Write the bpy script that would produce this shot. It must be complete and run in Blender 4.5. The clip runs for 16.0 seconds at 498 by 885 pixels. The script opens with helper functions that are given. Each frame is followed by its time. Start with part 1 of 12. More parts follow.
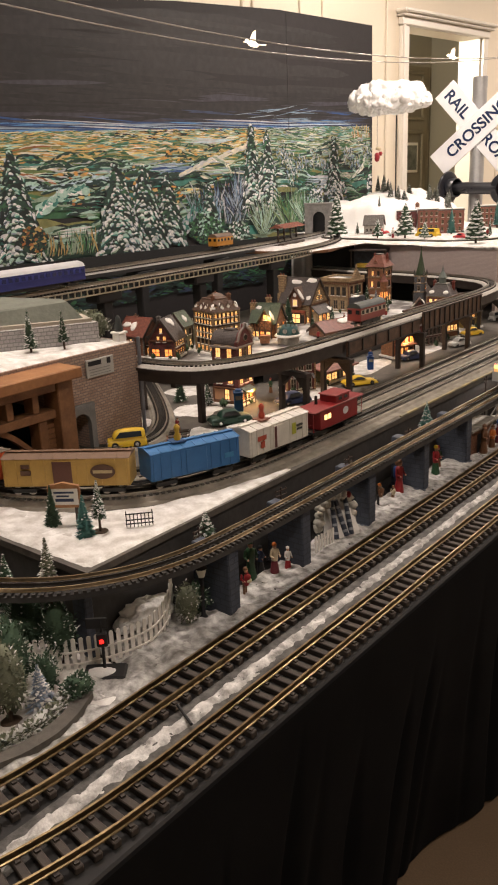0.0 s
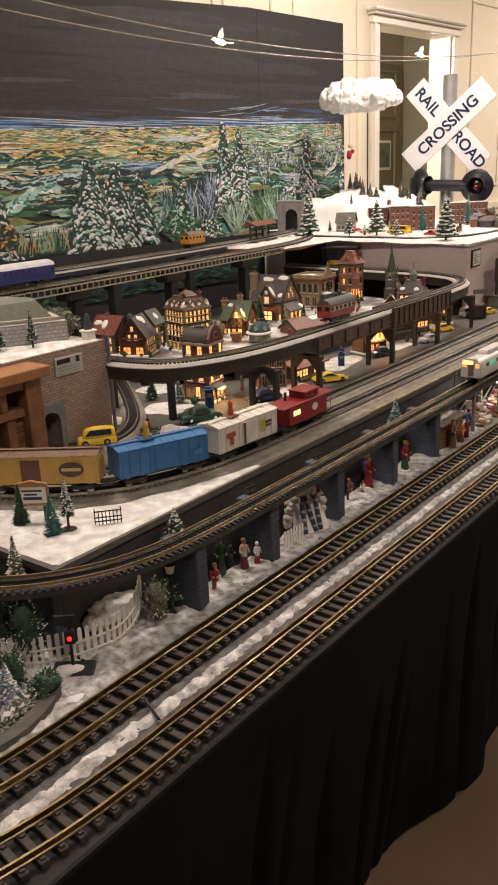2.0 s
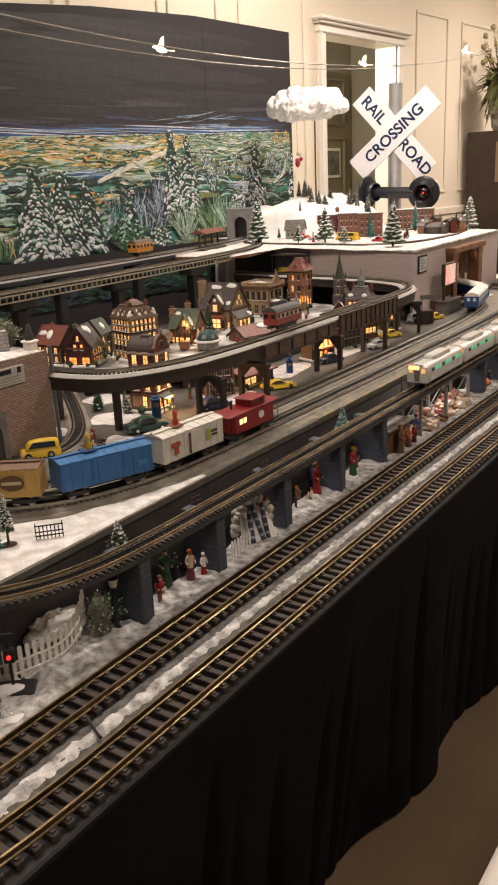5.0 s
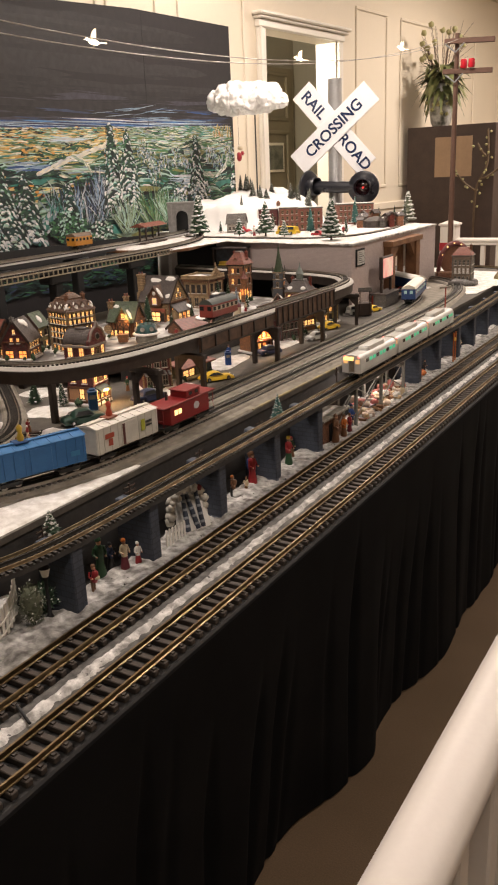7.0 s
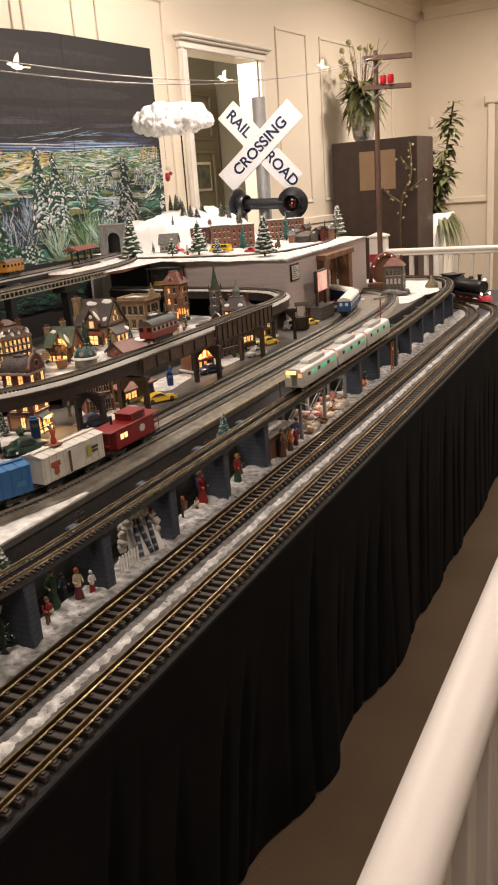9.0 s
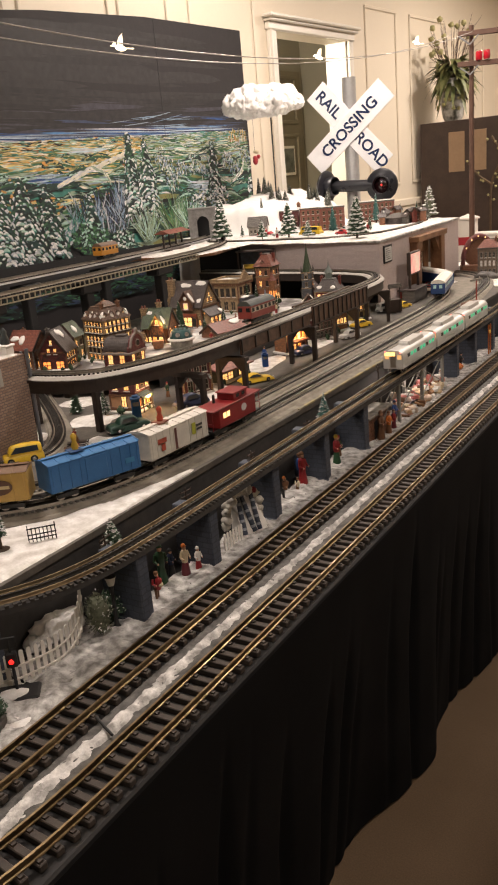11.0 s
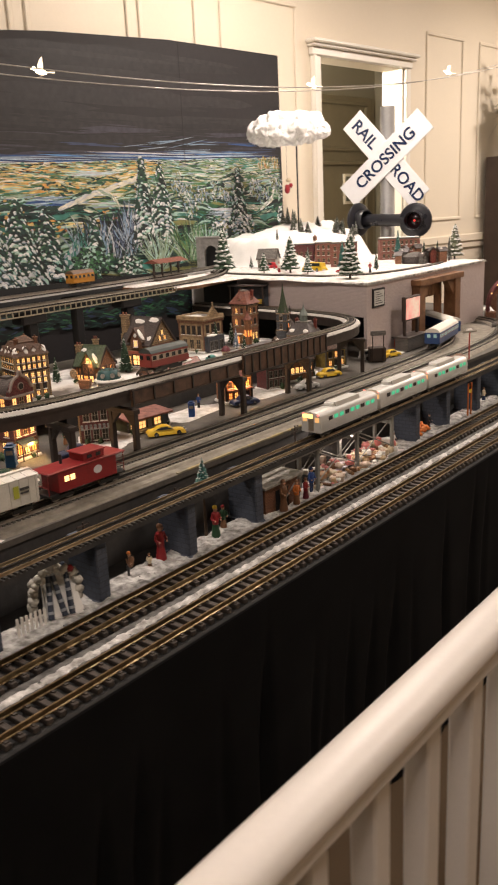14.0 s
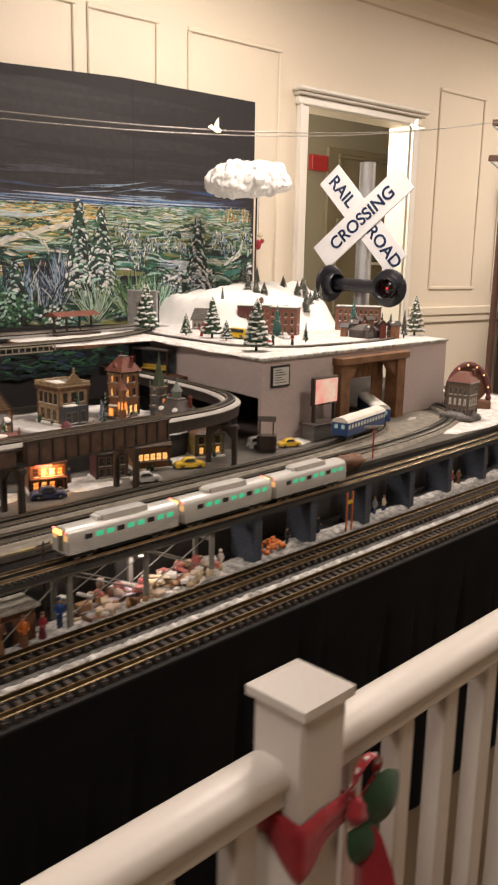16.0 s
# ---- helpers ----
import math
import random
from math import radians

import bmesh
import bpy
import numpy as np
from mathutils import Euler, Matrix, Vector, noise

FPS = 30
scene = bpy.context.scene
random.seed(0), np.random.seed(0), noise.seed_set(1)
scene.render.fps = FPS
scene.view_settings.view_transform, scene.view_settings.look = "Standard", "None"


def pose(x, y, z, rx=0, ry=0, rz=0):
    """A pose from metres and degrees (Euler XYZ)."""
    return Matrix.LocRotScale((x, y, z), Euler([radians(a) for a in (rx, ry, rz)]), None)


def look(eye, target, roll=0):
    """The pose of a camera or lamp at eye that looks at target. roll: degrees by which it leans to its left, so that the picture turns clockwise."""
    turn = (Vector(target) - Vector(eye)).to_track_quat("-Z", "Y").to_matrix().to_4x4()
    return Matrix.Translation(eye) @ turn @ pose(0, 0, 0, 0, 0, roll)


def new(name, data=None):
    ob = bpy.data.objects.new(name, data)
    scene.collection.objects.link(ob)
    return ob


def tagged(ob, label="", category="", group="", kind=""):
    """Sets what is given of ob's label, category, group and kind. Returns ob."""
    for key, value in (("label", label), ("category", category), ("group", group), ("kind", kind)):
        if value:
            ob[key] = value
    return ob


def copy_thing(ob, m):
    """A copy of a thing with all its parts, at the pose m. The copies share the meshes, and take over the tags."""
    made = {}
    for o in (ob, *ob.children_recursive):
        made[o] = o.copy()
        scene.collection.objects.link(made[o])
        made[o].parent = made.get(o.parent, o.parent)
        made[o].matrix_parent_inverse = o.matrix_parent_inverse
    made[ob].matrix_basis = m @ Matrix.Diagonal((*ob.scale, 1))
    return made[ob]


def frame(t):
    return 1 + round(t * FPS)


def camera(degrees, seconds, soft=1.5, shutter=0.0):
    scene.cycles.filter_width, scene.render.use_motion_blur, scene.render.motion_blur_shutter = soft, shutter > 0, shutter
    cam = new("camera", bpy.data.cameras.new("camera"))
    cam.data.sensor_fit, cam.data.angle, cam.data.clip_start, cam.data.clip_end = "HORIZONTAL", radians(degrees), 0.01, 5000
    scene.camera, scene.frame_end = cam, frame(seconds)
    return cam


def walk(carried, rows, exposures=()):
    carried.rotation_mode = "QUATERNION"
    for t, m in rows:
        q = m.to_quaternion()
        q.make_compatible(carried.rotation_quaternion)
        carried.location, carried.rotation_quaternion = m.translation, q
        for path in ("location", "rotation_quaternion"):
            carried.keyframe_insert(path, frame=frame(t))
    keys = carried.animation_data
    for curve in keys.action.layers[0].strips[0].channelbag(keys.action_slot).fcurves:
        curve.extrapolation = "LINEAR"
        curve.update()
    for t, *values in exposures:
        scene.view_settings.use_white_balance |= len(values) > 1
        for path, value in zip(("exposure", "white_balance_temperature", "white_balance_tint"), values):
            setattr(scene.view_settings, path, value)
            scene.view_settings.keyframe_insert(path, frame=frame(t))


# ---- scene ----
# camera and its walk
cam = camera(33.8, 16.0, 2.0, 0.4)
PATH = [
    (0, (-0.034, 0.151, 1.452), (-1.24, 1.624, 0.841), -2.4),
    (0.5, (-0.03, 0.148, 1.458), (-1.222, 1.632, 0.843), -2.2),
    (1, (-0.028, 0.153, 1.451), (-1.21, 1.644, 0.837), -2.3),
    (1.5, (-0.014, 0.15, 1.454), (-1.19, 1.645, 0.836), -2.6),
    (2, (-0.013, 0.156, 1.451), (-1.178, 1.66, 0.833), -2.5),
    (2.5, (-0.009, 0.154, 1.453), (-1.16, 1.668, 0.834), -2.5),
    (3, (-0.006, 0.162, 1.45), (-1.145, 1.686, 0.833), -3.0),
    (3.5, (-0.002, 0.17, 1.454), (-1.127, 1.705, 0.84), -3.0),
    (4, (-0.003, 0.179, 1.452), (-1.115, 1.725, 0.841), -2.9),
    (6.5, (0.033, 0.183, 1.448), (-0.985, 1.791, 0.832), -2.4),
    (7, (0.048, 0.18, 1.445), (-0.937, 1.805, 0.823), -2.4),
    (7.5, (0.057, 0.178, 1.448), (-0.909, 1.818, 0.835), -2.6),
    (8, (0.064, 0.18, 1.448), (-0.884, 1.836, 0.847), -2.9),
    (8.5, (0.057, 0.188, 1.445), (-0.858, 1.864, 0.85), -3.6),
    (9, (0.029, 0.182, 1.446), (-0.834, 1.887, 0.855), -4.3),
    (9.5, (-0.023, 0.163, 1.434), (-0.871, 1.878, 0.851), -5.0),
    (10, (-0.083, 0.146, 1.43), (-0.996, 1.824, 0.837), -5.0),
    (10.2, (-0.072, 0.138, 1.43), (-1.015, 1.798, 0.832), -5.1),
    (12.3, (0.087, 0.203, 1.441), (-1.01, 1.764, 0.842), -3.9),
    (12.5, (0.121, 0.209, 1.443), (-0.989, 1.763, 0.849), -3.6),
    (13, (0.142, 0.33, 1.426), (-0.972, 1.885, 0.843), -3.3),
    (13.5, (0.152, 0.497, 1.446), (-0.969, 2.051, 0.872), -2.9),
    (14, (0.258, 0.633, 1.441), (-0.959, 2.124, 0.895), -2.7),
    (14.5, (0.362, 0.797, 1.424), (-0.952, 2.2, 0.869), -2.8),
    (15, (0.341, 1.036, 1.431), (-0.974, 2.442, 0.888), -2.0),
    (15.5, (0.363, 1.225, 1.447), (-0.945, 2.652, 0.948), -0.3),
    (16, (0.434, 1.424, 1.458), (-0.923, 2.828, 1.027), 1.2),
]
walk(cam, [(t, look(eye, target, roll)) for t, eye, target, roll in PATH], [(0, 0.0), (14.5, 0.05), (15.2, 0.02), (16, -0.12)])

# world, lights
world = bpy.data.worlds.new("room_air")
world.use_nodes = True
world.node_tree.nodes["Background"].inputs[0].default_value = (1.0, 0.86, 0.70, 1)
world.node_tree.nodes["Background"].inputs[1].default_value = 0.03
scene.world = world


def lamp(name, kind, m, energy, color, size=0.5, size_y=None):
    data = bpy.data.lights.new(name, kind)
    data.energy, data.color = energy, color
    if kind == "AREA":
        data.size = size
        if size_y:
            data.shape, data.size_y = "RECTANGLE", size_y
    elif kind == "POINT":
        data.shadow_soft_size = size
    ob = new(name, data)
    ob.matrix_world = m
    return ob


WARM = (1.0, 0.855, 0.755)
# area lights without fixtures; the last is added to brighten the end wall
LAMPS = [(-1.75, 1.2, 3.05, 42), (-1.6, 4.0, 3.05, 56), (-0.9, 6.9, 3.05, 74), (0.4, 0.4, 3.05, 26), (0.4, 3.4, 3.05, 28), (0.6, 7.6, 3.05, 42)]
for lx, ly, lz, e in LAMPS:
    lamp("unseen_ceiling_light", "AREA", pose(lx, ly, lz - 0.03), e, WARM, 0.5)
# added point lights, no bulb there: they brighten three model house fronts
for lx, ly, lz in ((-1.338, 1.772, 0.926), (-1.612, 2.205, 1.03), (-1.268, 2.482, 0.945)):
    lamp("house_front_fill", "POINT", pose(lx, ly, lz), 0.36, (1.0, 0.50, 0.18), 0.004)
lamp("hall_lamp", "POINT", pose(-3.36, 5.12, 2.25), 85, (1.0, 0.88, 0.72), 0.12)

# building tools
class Geo:
    """Vertices and faces of one mesh."""

    def __init__(self):
        self.v, self.f, self.s, self.mi, self.k = [], [], [], [], 0

    def add(self, verts, faces, m=None, smooth=False):
        n = len(self.v)
        self.v += [tuple(m @ Vector(p)) if m else tuple(p) for p in verts]
        self.f += [[n + i for i in f] for f in faces]
        self.s += [smooth] * len(faces)
        self.mi += [self.k] * len(faces)
        return self

    def use(self, k):
        """The faces that follow take the k-th material."""
        self.k = k
        return self

    def box(self, x0, x1, y0, y1, z0, z1, m=None, bev=0.0):
        if not bev:
            v = [(x, y, z) for x in (x0, x1) for y in (y0, y1) for z in (z0, z1)]
            return self.add(v, [(0, 1, 3, 2), (4, 6, 7, 5), (0, 4, 5, 1), (2, 3, 7, 6), (0, 2, 6, 4), (1, 5, 7, 3)], m)
        lo, hi = (x0, y0, z0), (x1, y1, z1)
        v, at, f = [], {}, []
        signs = [(a, b, c) for a in (0, 1) for b in (0, 1) for c in (0, 1)]
        for c in signs:
            for k in range(3):
                at[c, k] = len(v)
                v.append(tuple((hi[i] if c[i] else lo[i]) + (0 if i == k else (-bev if c[i] else bev)) for i in range(3)))
        for k in range(3):
            a, b = (k + 1) % 3, (k + 2) % 3
            for s in (0, 1):
                ring = []
                for p, q in ((0, 0), (1, 0), (1, 1), (0, 1)):
                    c = [0, 0, 0]
                    c[k], c[a], c[b] = s, p, q
                    ring.append(at[tuple(c), k])
                f.append(ring if s else ring[::-1])
                for t in (0, 1):
                    c0, c1 = [0, 0, 0], [0, 0, 0]
                    c0[k] = c1[k] = s
                    c0[a] = c1[a] = t
                    c1[b] = 1
                    e = [at[tuple(c0), k], at[tuple(c1), k], at[tuple(c1), a], at[tuple(c0), a]]
                    f.append(e if s != t else e[::-1])
        for c in signs:
            e = [at[c, 0], at[c, 1], at[c, 2]]
            f.append(e if sum(c) % 2 else e[::-1])
        return self.add(v, f, m)

    def block(self, cx, cy, z0, sx, sy, sz, bev=0.0, m=None):
        return self.box(cx - sx / 2, cx + sx / 2, cy - sy / 2, cy + sy / 2, z0, z0 + sz, m, bev)

    def lathe(self, prof, n=12, m=None, smooth=True, cap=True):
        """prof: (radius, z) from below."""
        v = [(r * math.cos(2 * math.pi * k / n), r * math.sin(2 * math.pi * k / n), z) for r, z in prof for k in range(n)]
        f = [(i * n + k, i * n + (k + 1) % n, (i + 1) * n + (k + 1) % n, (i + 1) * n + k) for i in range(len(prof) - 1) for k in range(n)]
        self.add(v, f, m, smooth)
        if cap:
            self.add(v[:n], [tuple(range(n))[::-1]], m)
            self.add(v[-n:], [tuple(range(n))], m)
        return self

    def rod(self, a, b, r, r2=None, n=8, smooth=True):
        a, b = Vector(a), Vector(b)
        m = Matrix.Translation(a) @ (b - a).to_track_quat("Z", "Y").to_matrix().to_4x4()
        return self.lathe([(r, 0), (r if r2 is None else r2, (b - a).length)], n, m, smooth)

    def tube(self, pts, r, n=6, smooth=True):
        prof = [(r * math.cos(2 * math.pi * k / n), r * math.sin(2 * math.pi * k / n)) for k in range(n)]
        return self.sweep(pts, prof, smooth)

    def sweep(self, pts, prof, smooth=False, closed=False):
        """prof: (to the right of the way, up), counterclockwise seen along the way."""
        pts = [Vector(p) for p in pts]
        n, k = len(pts), len(prof)
        v = []
        for i, p in enumerate(pts):
            if closed:
                way = pts[(i + 1) % n] - pts[i - 1]
            else:
                way = pts[min(i + 1, n - 1)] - pts[max(i - 1, 0)]
            flat = Vector((way.x, way.y, 0))
            if flat.length < 1e-6 * max(1, way.length) or abs(way.z) > 20 * flat.length:
                right, up = Vector((1, 0, 0)), Vector((0, 1, 0))
            else:
                right = Vector((way.y, -way.x, 0)).normalized()
                up = right.cross(way).normalized()
            v += [p + right * a + up * b for a, b in prof]
        f = []
        for i in range(n if closed else n - 1):
            j = (i + 1) % n
            f += [(i * k + q, j * k + q, j * k + (q + 1) % k, i * k + (q + 1) % k) for q in range(k)]
        self.add(v, f, None, smooth)
        if not closed:
            self.add(v[:k], [tuple(range(k))])
            self.add(v[-k:], [tuple(range(k))[::-1]])
        return self

    def prism(self, poly, z0, z1, m=None):
        n = len(poly)
        v = [(x, y, z0) for x, y in poly] + [(x, y, z1) for x, y in poly]
        f = [tuple(range(n))[::-1], tuple(range(n, 2 * n))] + [(i, (i + 1) % n, n + (i + 1) % n, n + i) for i in range(n)]
        return self.add(v, f, m)

    def ball(self, c, r, seg=10, rings=7, rough=0.0, seed=0.0, m=None, smooth=True):
        """r: a radius or three of them; rough: how far it is dented."""
        rx, ry, rz = (r, r, r) if isinstance(r, (int, float)) else r
        v = [(0, 0, -1)]
        for i in range(1, rings):
            a = -math.pi / 2 + math.pi * i / rings
            v += [(math.cos(a) * math.cos(2 * math.pi * k / seg), math.cos(a) * math.sin(2 * math.pi * k / seg), math.sin(a)) for k in range(seg)]
        v.append((0, 0, 1))
        out = []
        for p in v:
            s = 1 + (rough * noise.noise(Vector(p) * 1.7 + Vector((seed, seed * 2.3, 7))) + 0.5 * rough * noise.noise(Vector(p) * 4.1 + Vector((seed, 3, seed))) if rough else 0)
            out.append((c[0] + p[0] * rx * s, c[1] + p[1] * ry * s, c[2] + p[2] * rz * s))
        f = [(0, 1 + (k + 1) % seg, 1 + k) for k in range(seg)]
        for i in range(rings - 2):
            b = 1 + i * seg
            f += [(b + k, b + (k + 1) % seg, b + seg + (k + 1) % seg, b + seg + k) for k in range(seg)]
        b, top = 1 + (rings - 2) * seg, len(v) - 1
        f += [(b + k, b + (k + 1) % seg, top) for k in range(seg)]
        return self.add(out, f, m, smooth)

    def sheet(self, xs, ys, height, m=None, smooth=True):
        """A ground sheet over a grid."""
        v = [(x, y, height(x, y)) for x in xs for y in ys]
        k = len(ys)
        return self.add(v, [(i * k + j, (i + 1) * k + j, (i + 1) * k + j + 1, i * k + j + 1) for i in range(len(xs) - 1) for j in range(k - 1)], m, smooth)

    def mesh(self, name, material, fix=False):
        me = bpy.data.meshes.new(name)
        me.from_pydata(self.v, [], self.f)
        if any(self.s):
            me.polygons.foreach_set("use_smooth", self.s)
        if fix:
            bm = bmesh.new()
            bm.from_mesh(me)
            bmesh.ops.recalc_face_normals(bm, faces=bm.faces)
            bm.to_mesh(me)
            bm.free()
        for one in material if isinstance(material, (list, tuple)) else (material,):
            me.materials.append(one)
        if any(self.mi):
            me.polygons.foreach_set("material_index", self.mi)
        me.update()
        return me


def part(name, geo, material, parent, label="", fix=False):
    ob = new(name, geo.mesh(name, material, fix))
    ob.parent = parent
    if label:
        ob["label"] = label
    return ob


def thing(name, label, category, m=None, group="", kind=""):
    ob = tagged(new(name), label, category, group, kind)
    ob.empty_display_size = 0.02
    if m:
        ob.matrix_world = m
    return ob


def solid(name, geo, material, label, category, m=None, group="", kind="", fix=False):
    ob = tagged(new(name, geo.mesh(name, material, fix)), label, category, group, kind)
    if m:
        ob.matrix_world = m
    return ob


def smooth_line(pts, step):
    """An evenly spaced line through the points (2D or 3D)."""
    pts = [Vector(p) if len(p) == 3 else Vector((*p, 0)) for p in pts]
    ends = [2 * pts[0] - pts[1], *pts, 2 * pts[-1] - pts[-2]]
    dense = []
    for i in range(1, len(ends) - 2):
        a, b, c, d = ends[i - 1 : i + 3]
        for k in range(40):
            t = k / 40
            dense.append(0.5 * (2 * b + (c - a) * t + (2 * a - 5 * b + 4 * c - d) * t * t + (3 * b - a - 3 * c + d) * t**3))
    dense.append(pts[-1])
    far = [0.0]
    for p, q in zip(dense, dense[1:]):
        far.append(far[-1] + (q - p).length)
    n = max(1, round(far[-1] / step))
    out, j = [], 0
    for i in range(n + 1):
        s = far[-1] * i / n
        while j < len(far) - 2 and far[j + 1] < s:
            j += 1
        t = (s - far[j]) / max(1e-9, far[j + 1] - far[j])
        out.append(dense[j].lerp(dense[j + 1], min(1, max(0, t))))
    return out


def heading(line, i):
    way = line[min(i + 1, len(line) - 1)] - line[max(i - 1, 0)]
    return math.atan2(-way.x, way.y)


def turned(p, a, z=None):
    """A pose at p whose y axis points along the heading a (radians)."""
    return Matrix.Translation((p[0], p[1], p[2] if z is None else z)) @ Matrix.Rotation(a, 4, "Z")


# materials
def mat(name, color, rough=0.7, metal=0.0, var=0.18, scale=30.0, bump=0.15, fine=6.0, tint=None, spread=0.5, glow=0.0, glow_color=None, coat=0.0, sheen=0.0, shine=0.5):
    """A surface with grain at two scales; tint: a second colour that comes in patches."""
    m = bpy.data.materials.new(name)
    m.use_nodes = True
    t, b = m.node_tree, m.node_tree.nodes["Principled BSDF"]
    co, info = t.nodes.new("ShaderNodeTexCoord"), t.nodes.new("ShaderNodeObjectInfo")
    off = t.nodes.new("ShaderNodeVectorMath")
    off.operation = "MULTIPLY_ADD"
    off.inputs[1].default_value = (1, 1, 1)
    shift = t.nodes.new("ShaderNodeMath")
    shift.operation, shift.inputs[1].default_value = "MULTIPLY", 37.0
    t.links.new(info.outputs["Random"], shift.inputs[0])
    t.links.new(co.outputs["Object"], off.inputs[0])
    t.links.new(shift.outputs[0], off.inputs[2])
    big, small = t.nodes.new("ShaderNodeTexNoise"), t.nodes.new("ShaderNodeTexNoise")
    big.inputs["Scale"].default_value, big.inputs["Detail"].default_value = scale, 5
    small.inputs["Scale"].default_value, small.inputs["Detail"].default_value = scale * fine, 3
    for nd in (big, small):
        t.links.new(off.outputs[0], nd.inputs["Vector"])
    mix = t.nodes.new("ShaderNodeMix")
    mix.data_type = "RGBA"
    second = tint or tuple(c * (1 - var) for c in color)
    mix.inputs["A"].default_value, mix.inputs["B"].default_value = (*color, 1), (*second, 1)
    ramp = t.nodes.new("ShaderNodeMapRange")
    ramp.inputs["From Min"].default_value, ramp.inputs["From Max"].default_value = 0.5 - 0.25 * (1 - spread) - 0.05, 0.5 + 0.25 * (1 - spread) + 0.05
    t.links.new(big.outputs["Fac"], ramp.inputs["Value"])
    t.links.new(ramp.outputs[0], mix.inputs["Factor"])
    hsv = t.nodes.new("ShaderNodeHueSaturation")
    val = t.nodes.new("ShaderNodeMapRange")
    val.inputs["To Min"].default_value, val.inputs["To Max"].default_value = 1 - var, 1 + var
    t.links.new(small.outputs["Fac"], val.inputs["Value"])
    t.links.new(val.outputs[0], hsv.inputs["Value"])
    t.links.new(mix.outputs["Result"], hsv.inputs["Color"])
    t.links.new(hsv.outputs[0], b.inputs["Base Color"])
    rr = t.nodes.new("ShaderNodeMapRange")
    rr.inputs["To Min"].default_value, rr.inputs["To Max"].default_value = max(0.03, rough - 0.1), min(1, rough + 0.1)
    t.links.new(big.outputs["Fac"], rr.inputs["Value"])
    t.links.new(rr.outputs[0], b.inputs["Roughness"])
    b.inputs["Metallic"].default_value = metal
    b.inputs["Coat Weight"].default_value = coat
    b.inputs["Sheen Weight"].default_value = sheen
    b.inputs["Specular IOR Level"].default_value = shine
    if bump:
        bp = t.nodes.new("ShaderNodeBump")
        bp.inputs["Strength"].default_value, bp.inputs["Distance"].default_value = bump, 0.25 / scale / fine
        t.links.new(small.outputs["Fac"], bp.inputs["Height"])
        t.links.new(bp.outputs[0], b.inputs["Normal"])
    if glow:
        b.inputs["Emission Color"].default_value = (*(glow_color or color), 1)
        b.inputs["Emission Strength"].default_value = glow
    return m


def brick_mat(name, a, b, mortar, size, rough=0.85):
    m = mat(name, a, rough, var=0.2, scale=40.0, bump=0.2)
    t, bs = m.node_tree, m.node_tree.nodes["Principled BSDF"]
    co = t.nodes.new("ShaderNodeTexCoord")
    sep, com, add = t.nodes.new("ShaderNodeSeparateXYZ"), t.nodes.new("ShaderNodeCombineXYZ"), t.nodes.new("ShaderNodeMath")
    t.links.new(co.outputs["Object"], sep.inputs[0])
    t.links.new(sep.outputs["X"], add.inputs[0])
    t.links.new(sep.outputs["Y"], add.inputs[1])
    t.links.new(add.outputs[0], com.inputs["X"])
    t.links.new(sep.outputs["Z"], com.inputs["Y"])
    br = t.nodes.new("ShaderNodeTexBrick")
    br.inputs["Color1"].default_value, br.inputs["Color2"].default_value, br.inputs["Mortar"].default_value = (*a, 1), (*b, 1), (*mortar, 1)
    br.inputs["Scale"].default_value = 1.0
    br.inputs["Brick Width"].default_value, br.inputs["Row Height"].default_value, br.inputs["Mortar Size"].default_value = size[0], size[1], size[1] * 0.14
    t.links.new(com.outputs[0], br.inputs["Vector"])
    hsv = [n for n in t.nodes if n.type == "HUE_SAT"][0]
    t.links.new(br.outputs["Color"], hsv.inputs["Color"])
    bp = [n for n in t.nodes if n.type == "BUMP"][0]
    inv = t.nodes.new("ShaderNodeMath")
    inv.operation, inv.inputs[0].default_value = "SUBTRACT", 1.0
    t.links.new(br.outputs["Fac"], inv.inputs[1])
    t.links.new(inv.outputs[0], bp.inputs["Height"])
    bp.inputs["Strength"].default_value, bp.inputs["Distance"].default_value = 0.7, 0.0008
    return m


M_WALL = mat("cream_paint", (0.74, 0.66, 0.53), 0.55, var=0.03, scale=2.0, bump=0.04, fine=40)
M_TRIM = mat("white_gloss_paint", (0.80, 0.76, 0.68), 0.35, var=0.03, scale=3.0, bump=0.03, fine=30)
M_CEIL = mat("ceiling_paint", (0.70, 0.62, 0.50), 0.8, var=0.03, scale=2.0, bump=0.04, fine=40)
M_CARPET = mat("brown_carpet", (0.128, 0.083, 0.046), 0.95, var=0.35, scale=3.0, bump=0.6, fine=90, sheen=0.05, tint=(0.105, 0.068, 0.036))
M_HALL = mat("grey_green_paint", (0.30, 0.28, 0.22), 0.6, var=0.05, scale=2.0, bump=0.03, fine=40)
M_HALLDOOR = mat("olive_brown_paint", (0.22, 0.19, 0.13), 0.45, var=0.08, scale=5.0, bump=0.05)
M_CLOTH = mat("black_cloth", (0.0068, 0.0068, 0.0072), 0.95, var=0.3, scale=6.0, bump=0.25, fine=120, shine=0.1)
M_BOARD = mat("grey_board", (0.015, 0.014, 0.014), 0.8, var=0.3, scale=14.0, bump=0.2)
M_DARKBOARD = mat("charcoal_board", (0.026, 0.0255, 0.026), 0.75, var=0.35, scale=10.0, bump=0.25, tint=(0.050, 0.047, 0.044), spread=0.5)
M_SNOW = mat("cotton_snow", (0.80, 0.79, 0.77), 0.95, var=0.14, scale=40.0, bump=0.9, fine=7, tint=(0.50, 0.475, 0.44))
